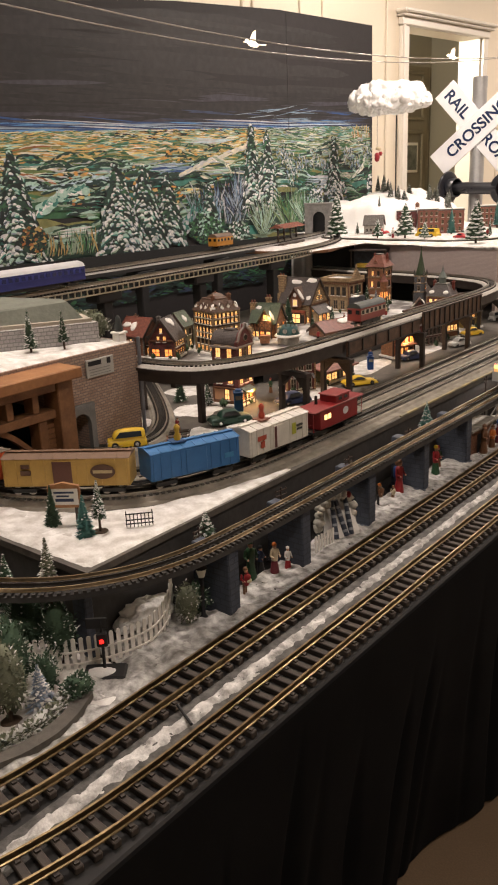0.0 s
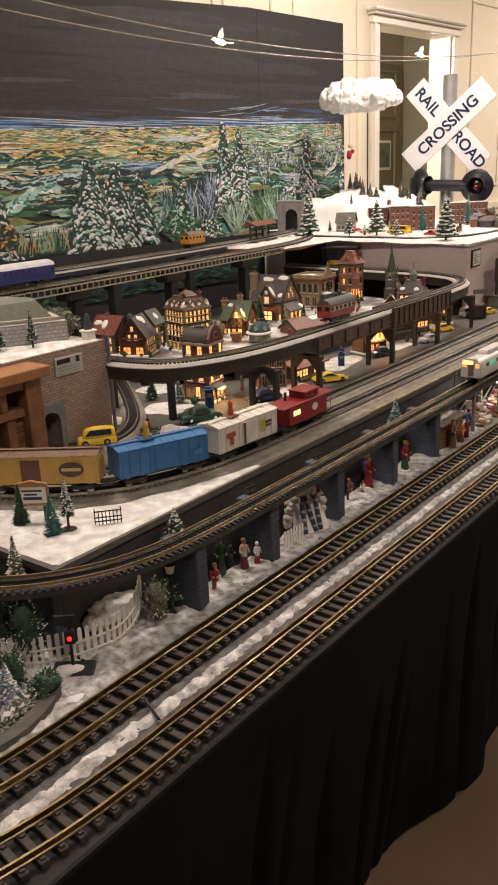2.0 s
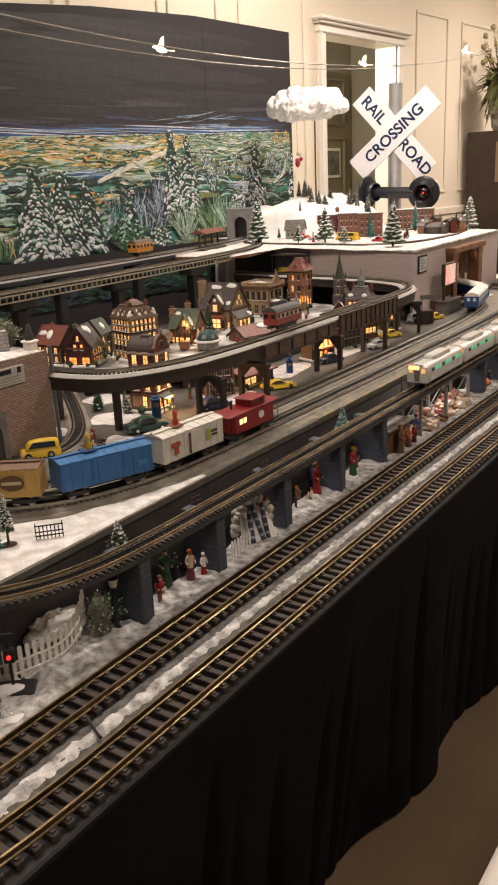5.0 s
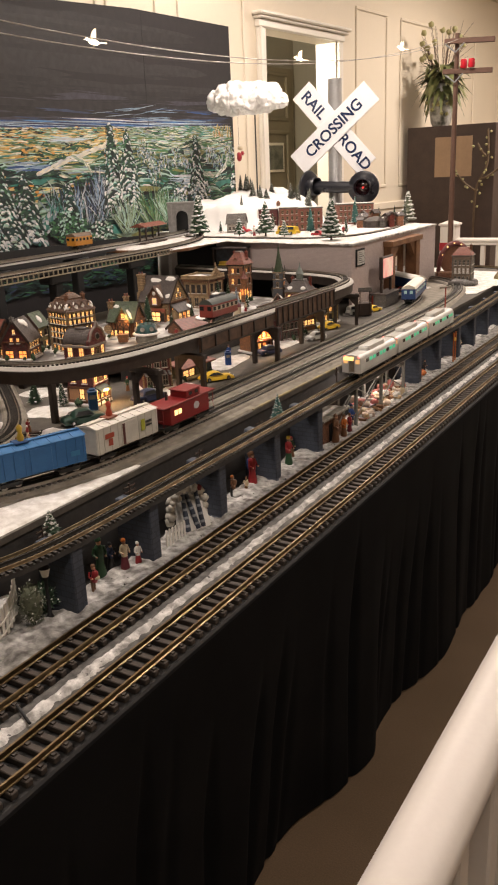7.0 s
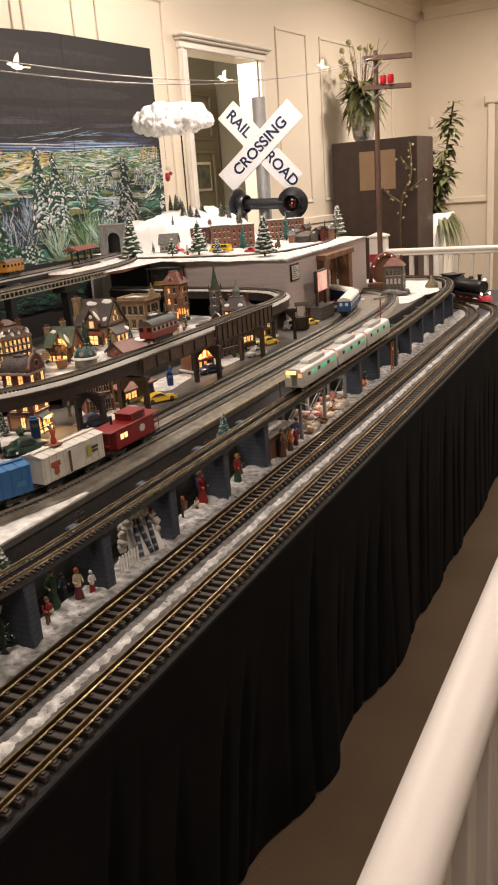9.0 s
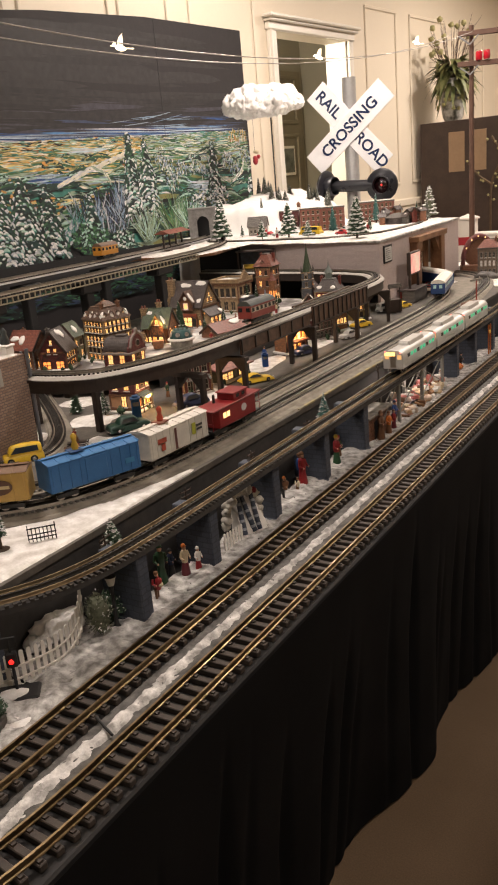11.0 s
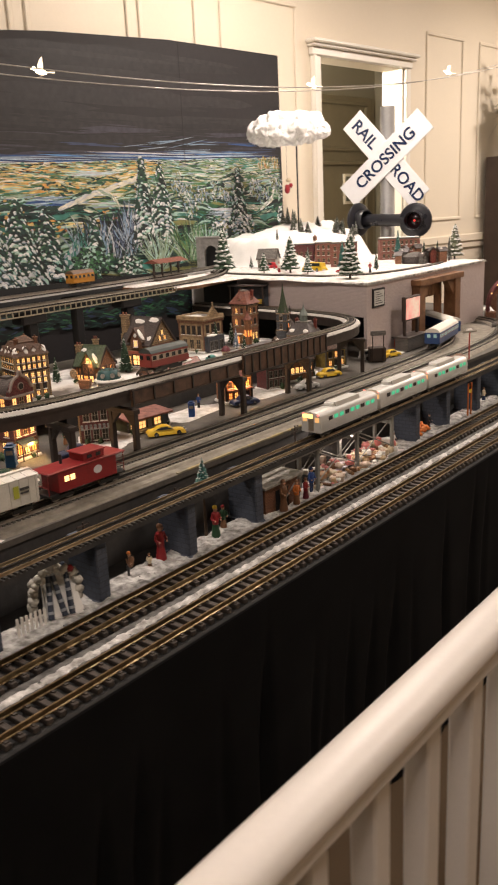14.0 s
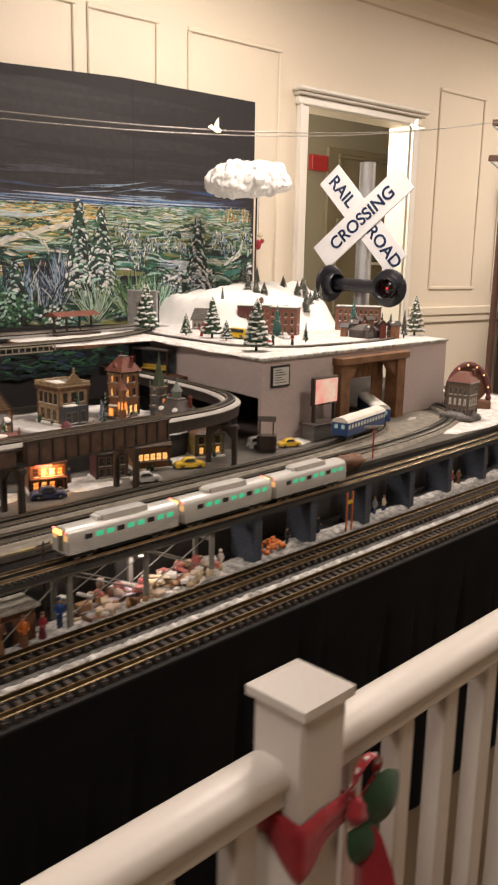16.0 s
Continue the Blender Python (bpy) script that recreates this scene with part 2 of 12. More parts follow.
M_DIRTY = mat("thin_snow_on_grey", (0.58, 0.57, 0.55), 0.95, var=0.3, scale=60.0, bump=0.7, fine=6, tint=(0.17, 0.162, 0.150), spread=0.55)
M_STRIP = mat("dusty_snow_ridge", (0.66, 0.645, 0.62), 0.95, var=0.34, scale=46.0, bump=1.0, fine=7, tint=(0.26, 0.25, 0.235), spread=0.6)
M_BRASS = mat("aged_brass", (0.33, 0.245, 0.135), 0.36, 1.0, var=0.2, scale=30.0, bump=0.05, tint=(0.17, 0.12, 0.065))
M_BRONZE = mat("pale_bronze_rail", (0.62, 0.50, 0.33), 0.34, 0.9, var=0.2, scale=30.0, bump=0.05, tint=(0.34, 0.26, 0.17))
M_DUST = mat("snow_dust", (0.13, 0.125, 0.118), 0.95, var=0.3, scale=60.0, bump=0.6, fine=5, tint=(0.04, 0.038, 0.036), spread=0.4)
M_STEEL = mat("dull_rail_steel", (0.42, 0.39, 0.34), 0.35, 0.9, var=0.2, scale=50.0, bump=0.05)
M_TIE = mat("brown_plastic_sleeper", (0.028, 0.020, 0.015), 0.7, var=0.35, scale=60.0, bump=0.3, tint=(0.048, 0.037, 0.029))
M_TIEDARK = mat("dark_sleeper", (0.028, 0.024, 0.020), 0.7, var=0.3, scale=60.0, bump=0.3)
M_BALLAST = mat("grey_roadbed", (0.255, 0.23, 0.19), 0.95, var=0.2, scale=40.0, bump=0.6, fine=8, tint=(0.165, 0.146, 0.118))
M_ROAD = mat("dark_street", (0.075, 0.068, 0.060), 0.9, var=0.25, scale=30.0, bump=0.4, tint=(0.115, 0.103, 0.088))
M_PIER = brick_mat("slate_blue_blocks", (0.052, 0.063, 0.088), (0.062, 0.075, 0.102), (0.044, 0.052, 0.070), (0.024, 0.011), 0.7)
M_GIRDER = mat("brown_trestle_paint", (0.11, 0.058, 0.034), 0.6, var=0.25, scale=40.0, bump=0.15, tint=(0.05, 0.028, 0.018))
M_TRESTLE = mat("dark_trestle_paint", (0.035, 0.025, 0.020), 0.6, var=0.25, scale=40.0, bump=0.15)
M_PALEBED = mat("pale_grey_track_bed", (0.44, 0.42, 0.385), 0.8, var=0.15, scale=50.0, bump=0.3)
M_GREYBED = mat("grey_track_bed", (0.26, 0.25, 0.235), 0.8, var=0.2, scale=70.0, bump=0.4)

# the room: the long wall leans six degrees from the tracks
ROOM = pose(-2.70, 4.8, 0, 0, 0, -6)
CEIL, FAR, NEAR, EAST = 3.25, 4.23, -8.2, 6.0


def structure(name, geo, material, label, category, fix=False):
    return solid(name, geo, material, label, category, ROOM, kind="structure", fix=fix)


g = Geo().box(-0.3, EAST + 0.2, NEAR - 0.2, FAR + 0.2, -0.05, 0.0)
structure("floor", g, M_CARPET, "dark brown short-pile carpet floor", "floor")
g = Geo().box(-0.15, EAST + 0.15, NEAR - 0.15, FAR + 0.15, CEIL, CEIL + 0.1)
structure("ceiling", g, M_CEIL, "plain cream painted ceiling", "ceiling")
OPEN0, OPEN1, HEAD = 0.235, 1.12, 2.29
g = Geo()
g.box(-0.15, 0, NEAR, OPEN0, 0, CEIL).box(-0.15, 0, OPEN1, FAR, 0, CEIL).box(-0.15, 0, OPEN0, OPEN1, HEAD, CEIL)
structure("wall_west", g, M_WALL, "cream painted wall with raised panels and a doorway", "wall")
structure("wall_north", Geo().box(-0.15, EAST + 0.15, FAR, FAR + 0.15, 0, CEIL), M_WALL, "cream painted end wall", "wall")
structure("wall_east", Geo().box(EAST, EAST + 0.15, NEAR, FAR, 0, CEIL), M_WALL, "cream painted wall", "wall")
structure("wall_south", Geo().box(-0.15, EAST + 0.15, NEAR - 0.15, NEAR, 0, CEIL), M_WALL, "cream painted wall", "wall")

# cornice and ceiling beam
cove = [(0, CEIL), (0, CEIL - 0.36), (0.03, CEIL - 0.36), (0.035, CEIL - 0.33), (0.05, CEIL - 0.30), (0.09, CEIL - 0.27), (0.10, CEIL - 0.22), (0.10, CEIL)]
g = Geo()
n = len(cove)
for a, b in (((0, NEAR), (0, FAR)),):
    v = [(x, NEAR, z) for x, z in cove] + [(x, FAR, z) for x, z in cove]
    g.add(v, [(i, (i + 1) % n, n + (i + 1) % n, n + i) for i in range(n)])
v = [(0.1, FAR - x, z) for x, z in cove] + [(EAST, FAR - x, z) for x, z in cove]
g.add(v, [(i, (i + 1) % n, n + (i + 1) % n, n + i) for i in range(n)])
structure("trim", g, M_CEIL, "cream moulded cornice under the ceiling", "trim", fix=True)


def moulding(prof_w, u0, u1, z0, z1, depth=0.011):
    """A picture-frame moulding on the long wall."""
    g = Geo()
    for a, b, c, d in ((u0, u1, z0, z0 + prof_w), (u0, u1, z1 - prof_w, z1), (u0, u0 + prof_w, z0 + prof_w, z1 - prof_w), (u1 - prof_w, u1, z0 + prof_w, z1 - prof_w)):
        g.box(0.0005, depth, a, b, c, d, None, 0.005)
    return g


for u0, u1 in ((-2.3, -1.78), (-1.72, -1.15), (-1.10, -0.72), (-0.56, 0.05), (1.385, 1.875), (2.09, 2.75), (2.95, 3.6)):
    structure("trim", moulding(0.024, u0, u1, 1.30, 2.55), M_WALL, "cream raised panel moulding on the wall", "trim")
g = Geo()
for y0, y1 in ((NEAR, OPEN0 - 0.12), (OPEN1 + 0.05, FAR)):
    g.box(0.0005, 0.028, y0, y1, 1.13, 1.19, None, 0.008).box(0.0005, 0.016, y0, y1, 1.085, 1.13, None, 0.004)
structure("trim", g, M_WALL, "cream chair rail along the wall", "trim")
g = Geo()
for y0, y1 in ((NEAR, OPEN0 - 0.12), (OPEN1 + 0.05, FAR)):
    g.box(0.0005, 0.02, y0, y1, 0.001, 0.16, None, 0.006)
structure("baseboard", g, M_TRIM, "white painted baseboard", "baseboard")
# end wall: dado with panels
g = Geo()
g.box(0.1, 0.735, FAR - 0.03, FAR - 0.0005, 1.15, 1.21, None, 0.008).box(1.87, EAST, FAR - 0.03, FAR - 0.0005, 1.15, 1.21, None, 0.008)
for x0 in (2.1, 3.1, 4.1, 5.1):
    for a, b, c, d in ((x0, x0 + 0.75, 0.25, 0.28), (x0, x0 + 0.75, 1.0, 1.03), (x0, x0 + 0.03, 0.28, 1.0), (x0 + 0.72, x0 + 0.75, 0.28, 1.0)):
        g.box(a, b, FAR - 0.02, FAR - 0.0005, c, d, None, 0.005)
structure("trim", g, M_WALL, "cream dado rail and panels on the end wall", "trim")
g = Geo().box(0.74, 0.81, FAR - 0.05, FAR - 0.0005, 0.001, 2.06, None, 0.01).box(1.79, 1.86, FAR - 0.05, FAR - 0.0005, 0.001, 2.06, None, 0.01).box(0.71, 1.89, FAR - 0.06, FAR - 0.0005, 2.06, 2.14, None, 0.01)
structure("trim", g, M_WALL, "cream door casing on the end wall", "trim")
structure("door_3", Geo().box(0.812, 1.788, FAR - 0.03, FAR - 0.0005, 0.003, 2.058), mat("tan_door_paint", (0.42, 0.34, 0.25), 0.6, var=0.06, scale=3.0, bump=0.05, fine=30), "plain tan door in the end wall", "door")

# doorway casing with a moulded head
cas = thing("door_1", "white cased doorway with a moulded head and an open hall behind", "doorway", ROOM, kind="structure")
part("casing", Geo().box(0.0005, 0.03, OPEN0 - 0.075, OPEN0, 0.002, HEAD, None, 0.006).box(0.03, 0.045, OPEN0 - 0.075, OPEN0 - 0.055, 0.002, HEAD, None, 0.004), M_TRIM, cas)
part("casing", Geo().box(0.0005, 0.03, OPEN1 + 0.0, OPEN1 + 0.05, 0.002, HEAD, None, 0.006), M_TRIM, cas)
g = Geo().box(0.0005, 0.04, OPEN0 - 0.085, OPEN1 + 0.055, HEAD, HEAD + 0.045, None, 0.006)
g.box(0.0005, 0.065, OPEN0 - 0.10, OPEN1 + 0.07, HEAD + 0.045, HEAD + 0.062, None, 0.006).box(0.0005, 0.085, OPEN0 - 0.115, OPEN1 + 0.08, HEAD + 0.062, HEAD + 0.085, None, 0.008)
part("head", g, M_TRIM, cas)
part("jamb", Geo().box(-0.16, 0.0, OPEN0, OPEN0 + 0.012, 0.002, HEAD), M_TRIM, cas)
part("jamb", Geo().box(-0.16, 0.0, OPEN1 - 0.012, OPEN1, 0.002, HEAD), M_TRIM, cas)

# hall behind the doorway
g = Geo().box(-1.75, -1.6, -1.2, 3.0, 0, 2.7).box(-1.6, -0.15, -1.35, -1.2, 0, 2.7).box(-1.6, -0.15, 3.0, 3.15, 0, 2.7)
structure("wall_hall", g, M_HALL, "grey-green painted hall walls", "wall")
hd = thing("door_2", "dark olive-brown panelled door in the hall", "door", ROOM, kind="structure")
part("leaf", Geo().box(-1.5995, -1.56, 1.98, 2.91, 0.002, 2.39, None, 0.004), M_HALLDOOR, hd)
for z0, z1 in ((1.915, 2.345), (1.02, 1.83), (0.14, 0.90)):
    for a, b, c, d in ((2.08, 2.81, z0, z0 + 0.035), (2.08, 2.81, z1 - 0.035, z1), (2.08, 2.115, z0 + 0.035, z1 - 0.035), (2.775, 2.81, z0 + 0.035, z1 - 0.035)):
        part("moulding", Geo().box(-1.5595, -1.535, a, b, c, d, None, 0.008), M_HALLDOOR, hd)
hp = thing("framed_picture", "small grey-green picture with a pale mount on the hall door", "picture", ROOM)
part("frame", Geo().box(-1.5592, -1.541, 2.44, 2.72, 1.45, 1.72, None, 0.004), M_TRIM, hp, "thin pale frame")
part("print", Geo().box(-1.5408, -1.538, 2.465, 2.695, 1.475, 1.695), mat("grey_green_print", (0.20, 0.21, 0.17), 0.5, var=0.5, scale=14.0, tint=(0.08, 0.085, 0.07)), hp, "dim grey-green print")
structure("wall_hall_end", Geo().box(-1.49, -0.17, 2.975, 2.9995, 0.002, 2.68, ROOM), mat("dark_brown_panel", (0.085, 0.060, 0.038), 0.5, var=0.2, scale=4.0, bump=0.1), "dark brown panelling at the end of the hall", "wall")
structure("ceiling_hall", Geo().box(-1.75, -0.15, -1.35, 3.15, 2.7, 2.78), M_CEIL, "plain hall ceiling", "ceiling")
structure("floor_hall", Geo().box(-1.75, -0.30, -1.35, 3.15, -0.05, 0.0), M_CARPET, "dark carpet in the hall", "floor")

# the show table and its levels
LOW, MID, VILLAGE, DECK, BACK, TOP = 0.745, 0.885, 0.955, 1.052, 1.172, 1.163
EDGE = -0.615
Y0, Y1 = -0.45, 5.40

# table with its black skirt
tbl = thing("display_table", "long display table with a grey top and black cloth skirt", "table", Matrix())
part("tabletop", Geo().box(-2.45, EDGE, Y0, Y1, LOW - 0.03, LOW, None, 0.003), M_BOARD, tbl, "dark grey board top")
SKIRT = [(-0.6, -0.075), (1.0, -0.075), (1.46, -0.067), (1.69, -0.050), (1.83, -0.030), (2.13, -0.030), (2.30, 0.010), (2.60, 0.004), (2.80, -0.006), (3.01, 0.014), (3.6, 0.006), (5.5, 0.006)]
rk = random.Random(31)
creases, yc = [], Y0 + 0.05
while yc < Y1:
    creases.append((yc, rk.uniform(0.25, 1.0), rk.uniform(0.05, 0.30), rk.uniform(-0.04, 0.04)))
    yc += rk.uniform(0.045, 0.19)


def skirt_x(y, s):
    """The cloth hangs straight at the top and breaks into folds below."""
    k = max(i for i, (a, _) in enumerate(SKIRT) if a <= y or i == 0)
    (a, p), (b, q) = SKIRT[k], SKIRT[min(k + 1, len(SKIRT) - 1)]
    base = p + (q - p) * ((y - a) / (b - a) if b > a else 0)
    x = EDGE + 0.005 + base * s + 0.016 * s * noise.noise(Vector((y * 7, 0, s * 0.6))) + 0.040 * s * s * noise.noise(Vector((y * 3.1, 4, 0)))
    for c, deep, start, lean in creases:
        d = y - c - lean * s
        if abs(d) < 0.05 and s > start:
            t = min(1.0, (s - start) / 0.30) * (1.0 - 0.6 * max(0.0, (s - 0.55) / 0.45))
            x -= 0.024 * deep * t * math.exp(-((d / (0.007 + 0.010 * t)) ** 2))
    return x


cols, rows = 1500, 13
v = []
for i in range(cols + 1):
    y = Y0 + (Y1 - Y0) * i / cols
    hem = 0.006 + 0.02 * max(0, noise.noise(Vector((y * 2.2, 9, 1))))
    for j in range(rows):
        t = j / (rows - 1)
        v.append((skirt_x(y, t), y, max(hem, (LOW - 0.004) * (1 - t))))
g = Geo().add(v, [(i * rows + j, i * rows + j + 1, (i + 1) * rows + j + 1, (i + 1) * rows + j) for i in range(cols) for j in range(rows - 1)], None, True)
part("skirt", g, M_CLOTH, tbl, "black cloth skirt with soft folds")
part("underside", Geo().box(-2.4, EDGE - 0.16, Y0 + 0.02, Y1 - 0.02, 0.005, LOW - 0.032), M_DARKBOARD, tbl)


def snow_patch(name, xs, ys, z, amp, freq, label, material=None, drop=0.0):
    """A loose snow sheet on a board; its rim sinks to the board."""
    nx, ny = len(xs), len(ys)

    def up(x, y):
        i, j = xs.index(x), ys.index(y)
        rim = min(i, nx - 1 - i, j, ny - 1 - j)
        h = amp * (0.55 + 0.6 * noise.noise(Vector((x * freq, y * freq, 1.3))) + 0.3 * noise.noise(Vector((x * freq * 3, y * freq * 3, 4))))
        return z + (-0.002 if rim == 0 else max(-0.0015, h - drop))

    return tagged(solid(name, Geo().sheet(xs, ys, up), material or M_SNOW, label, "snow"), kind="stuff")


def span(a, b, step):
    n = max(2, int(round((b - a) / step)))
    return [a + (b - a) * i / n for i in range(n + 1)]


# front snow: beside the rails and between the tracks
snow_patch("snow", span(-0.905, -0.812, 0.006), span(0.55, 5.0, 0.008), LOW, 0.013, 26, "patchy white snow around the piers", M_DIRTY, 0.000)
def strip_height(x, y):
    """A soft wandering ridge."""
    mid_x = -0.7205 + 0.0035 * noise.noise(Vector((y * 6, 0, 3)))
    half = 0.0098 + 0.0045 * max(0.0, min(1.0, (1.25 - y) / 0.5)) + 0.004 * noise.noise(Vector((y * 13, 2, 0))) + 0.0045 * noise.noise(Vector((y * 70, 5, x * 40)))
    s = (x - mid_x) / half
    n = noise.noise(Vector((x * 120, y * 70, 1))) + 0.6 * noise.noise(Vector((x * 300, y * 240, 6)))
    return LOW + max(-0.002, 0.0050 * (1 - s * s) + 0.0042 * n * max(0.0, 1.5 - s * s))


tagged(solid("snow", Geo().sheet(span(-0.744, -0.697, 0.0021), span(0.30, 4.6, 0.0045), strip_height), M_STRIP, "wandering ridge of cotton snow between the rails", "snow"), kind="stuff")
tagged(solid("snow_dust", Geo().sheet(span(-0.745, -0.696, 0.007), span(0.30, 5.0, 0.012), lambda x, y: LOW + 0.0012 + 0.0008 * noise.noise(Vector((x * 50, y * 50, 0)))), M_DUST, "grey snow dust beside the rails", "snow"), kind="stuff")


# tracks
def rail_profile(w, h):
    return [(-w, 0), (w, 0), (w * 0.9, h * 0.15), (w * 0.3, h * 0.25), (w * 0.3, h * 0.65), (w * 0.62, h * 0.75), (w * 0.62, h), (-w * 0.62, h), (-w * 0.62, h * 0.75), (-w * 0.3, h * 0.65), (-w * 0.3, h * 0.25), (-w * 0.9, h * 0.15)]


def big_track(line2d, label):
    """Garden-gauge track: brass rails, sleepers one by one."""
    ob = thing("railway_track", label, "track", group="front tracks")
    line = smooth_line(line2d, 0.02)
    for side in (-0.0225, 0.0225):
        g = Geo().sweep([p + Vector((0, 0, LOW + 0.010)) for p in line], [(a + side, b) for a, b in rail_profile(0.0026, 0.0110)])
        part("rail", g, M_BRASS, ob, "brass rail", True)
    tie = Geo().box(-0.0355, 0.0355, -0.0055, 0.0055, 0, 0.0095, None, 0.0012)
    for side in (-0.0225, 0.0225):
        for d in (-0.0065, 0.0065):
            tie.box(side + d - 0.003, side + d + 0.003, -0.003, 0.003, 0.0095, 0.012)
    me = tie.mesh("sleeper", M_TIE)
    marks = smooth_line(line2d, 0.0236)
    for i, p in enumerate(marks):
        o = new("sleeper", me)
        o.parent = ob
        o.matrix_local = turned(p, heading(marks, i) + 0.02 * (random.random() - 0.5), LOW + 0.0005)
    return ob


def bend(x, y, r, a0, sgn):
    """Points of a bend that leaves the straight at (x, y) towards -x."""
    return [(x - r + r * math.cos(radians(a)), y + sgn * r * math.sin(radians(a))) for a in range(8, a0 + 1, 8)]


FRONT_OUT = bend(-0.6575, 0.72, 0.85, 64, -1)[::-1] + [(-0.6575, y) for y in (0.72, 0.82, 0.95, 1.2, 1.6, 2.2, 2.8, 3.4, 3.8, 4.05, 4.2, 4.3)] + bend(-0.6575, 4.3, 0.80, 88, 1) + [(-1.9, 5.1)]
FRONT_IN = bend(-0.7805, 0.70, 0.72, 64, -1)[::-1] + [(-0.7805, y) for y in (0.70, 0.82, 0.95, 1.2, 1.6, 2.2, 2.8, 3.4, 3.8, 4.05, 4.2, 4.3)] + bend(-0.7805, 4.3, 0.68, 88, 1) + [(-1.9, 4.98)]
big_track(FRONT_OUT, "brass-railed garden-gauge track with brown sleepers along the table edge")
big_track(FRONT_IN, "brass-railed garden-gauge track with brown sleepers beside the snow")


def small_track(line2d, z, gauge, label, group, rails=2, pitch=0.012, tie_len=0.05, bed=None, bed_w=0.03, rail_m=None, tie_m=None, h=0.006, bed_h=0.006):
    ob = thing("model_track", label, "track", group=group)
    line = [p + Vector((0, 0, z)) for p in smooth_line(line2d, 0.02)]
    if bed:
        part("roadbed", Geo().sweep(line, [(-bed_w - 0.008, -0.001), (bed_w + 0.008, -0.001), (bed_w, bed_h), (-bed_w, bed_h)]), bed, ob, "grey roadbed", True)
    base = bed_h if bed else 0.0
    ties = Geo()
    marks = smooth_line(line2d, pitch)
    for i, p in enumerate(marks):
        ties.box(-tie_len / 2, tie_len / 2, -pitch * 0.26, pitch * 0.26, base - 0.001, base + 0.0035, turned(p, heading(marks, i), z))
    tagged(part("sleeper_bed", ties, tie_m or M_TIEDARK, ob), kind="stuff")
    sides = (-gauge / 2, gauge / 2) if rails == 2 else (-gauge / 2, 0, gauge / 2)
    for side in sides:
        g = Geo().sweep(line, [(a + side, b + base + 0.003) for a, b in rail_profile(0.0016, h)])
        part("rail", g, M_TIEDARK if rails == 3 and side == 0 else rail_m or M_STEEL, ob, "", True)
    return ob


# raised track in front, on piers
RAISED = [(-1.45, 0.788), (-1.30, 0.742), (-1.20, 0.733), (-1.085, 0.750), (-0.982, 0.813), (-0.916, 0.893), (-0.880, 0.985), (-0.866, 1.11), (-0.862, 1.4), (-0.861, 2.0), (-0.861, 2.6), (-0.866, 3.2), (-0.880, 3.7), (-0.903, 4.2), (-0.94, 4.55), (-1.02, 4.84), (-1.16, 4.98), (-1.35, 5.03)]
RZ = 0.878
deck = thing("raised_trackway", "narrow dark deck that carries the raised front track", "trackway")
line = [p + Vector((0, 0, RZ)) for p in smooth_line(RAISED, 0.02)]
part("deck", Geo().sweep(line, [(-0.026, -0.010), (0.026, -0.010), (0.026, -0.001), (-0.026, -0.001)]), M_DARKBOARD, deck, "", True)
small_track(RAISED, RZ, 0.034, "raised model track with bronze rails above the snow", "raised track", 3, 0.0115, 0.054, rail_m=M_BRONZE, h=0.0065)
shaft_mesh = Geo().box(-0.045, 0.04, 0.018, 0.045, 0, RZ - 0.010 - LOW, None, 0.002).mesh("shaft", M_PIER)
foot_mesh = Geo().box(-0.048, 0.043, 0.015, 0.048, 0, 0.006, None, 0.002).mesh("foot", M_PIER)
PIERS = [1.06, 1.272, 1.512, 1.757, 1.985, 2.76, 2.965, 3.20, 3.43, 3.66, 3.9, 4.12, 4.35]
for i, y in enumerate(PIERS):
    x = -0.885 - max(0, y - 3.2) * 0.032
    pier = thing("bridge_pier", "slate-blue painted block pier under the raised track", "pier", pose(x, y - 0.003, LOW, 0, 0, random.uniform(-2, 2)), "piers of the raised track")
    for nm, me in (("shaft", shaft_mesh), ("foot", foot_mesh)):
        new(nm, me).parent = pier

# middle level with its black fascia
mid = thing("middle_level", "raised board with a black fascia under street and tracks", "platform")
poly = [(-0.958, 0.872), (-0.960, 1.24), (-0.960, 1.5), (-0.956, 2.0), (-0.954, 2.6), (-0.956, 3.2), (-0.965, 3.9), (-0.985, 4.3), (-1.03, 4.7), (-1.15, 4.9), (-1.9, 4.95), (-2.40, 4.95), (-2.40, 0.30), (-1.62, 0.30), (-1.62, 0.874)]
part("board", Geo().prism(poly, MID - 0.012, MID), M_ROAD, mid, "", True)
inner = [(x - 0.004 if i < 10 else x, y + (0.004 if i in (0, 14) else 0)) for i, (x, y) in enumerate(poly)]
part("fascia", Geo().prism(inner, LOW + 0.0005, MID - 0.0125), M_DARKBOARD, mid, "black painted fascia", True)

TRACK_A = [(-1.75, 1.03), (-1.55, 0.98), (-1.42, 0.985), (-1.30, 1.01), (-1.19, 1.075), (-1.10, 1.17), (-1.05, 1.30), (-1.03, 1.45), (-1.024, 1.7), (-1.02, 2.2), (-1.02, 2.7), (-1.022, 3.2), (-1.035, 3.6), (-1.08, 3.95), (-1.18, 4.22), (-1.33, 4.36), (-1.55, 4.40)]
TRACK_B = [(-1.75, 1.12), (-1.55, 1.075), (-1.42, 1.08), (-1.33, 1.105), (-1.25, 1.16), (-1.18, 1.25), (-1.14, 1.37), (-1.12, 1.52), (-1.115, 1.7), (-1.113, 2.2), (-1.115, 2.8), (-1.12, 3.2), (-1.145, 3.5), (-1.19, 3.72), (-1.28, 3.88), (-1.40, 3.94), (-1.6, 3.95)]
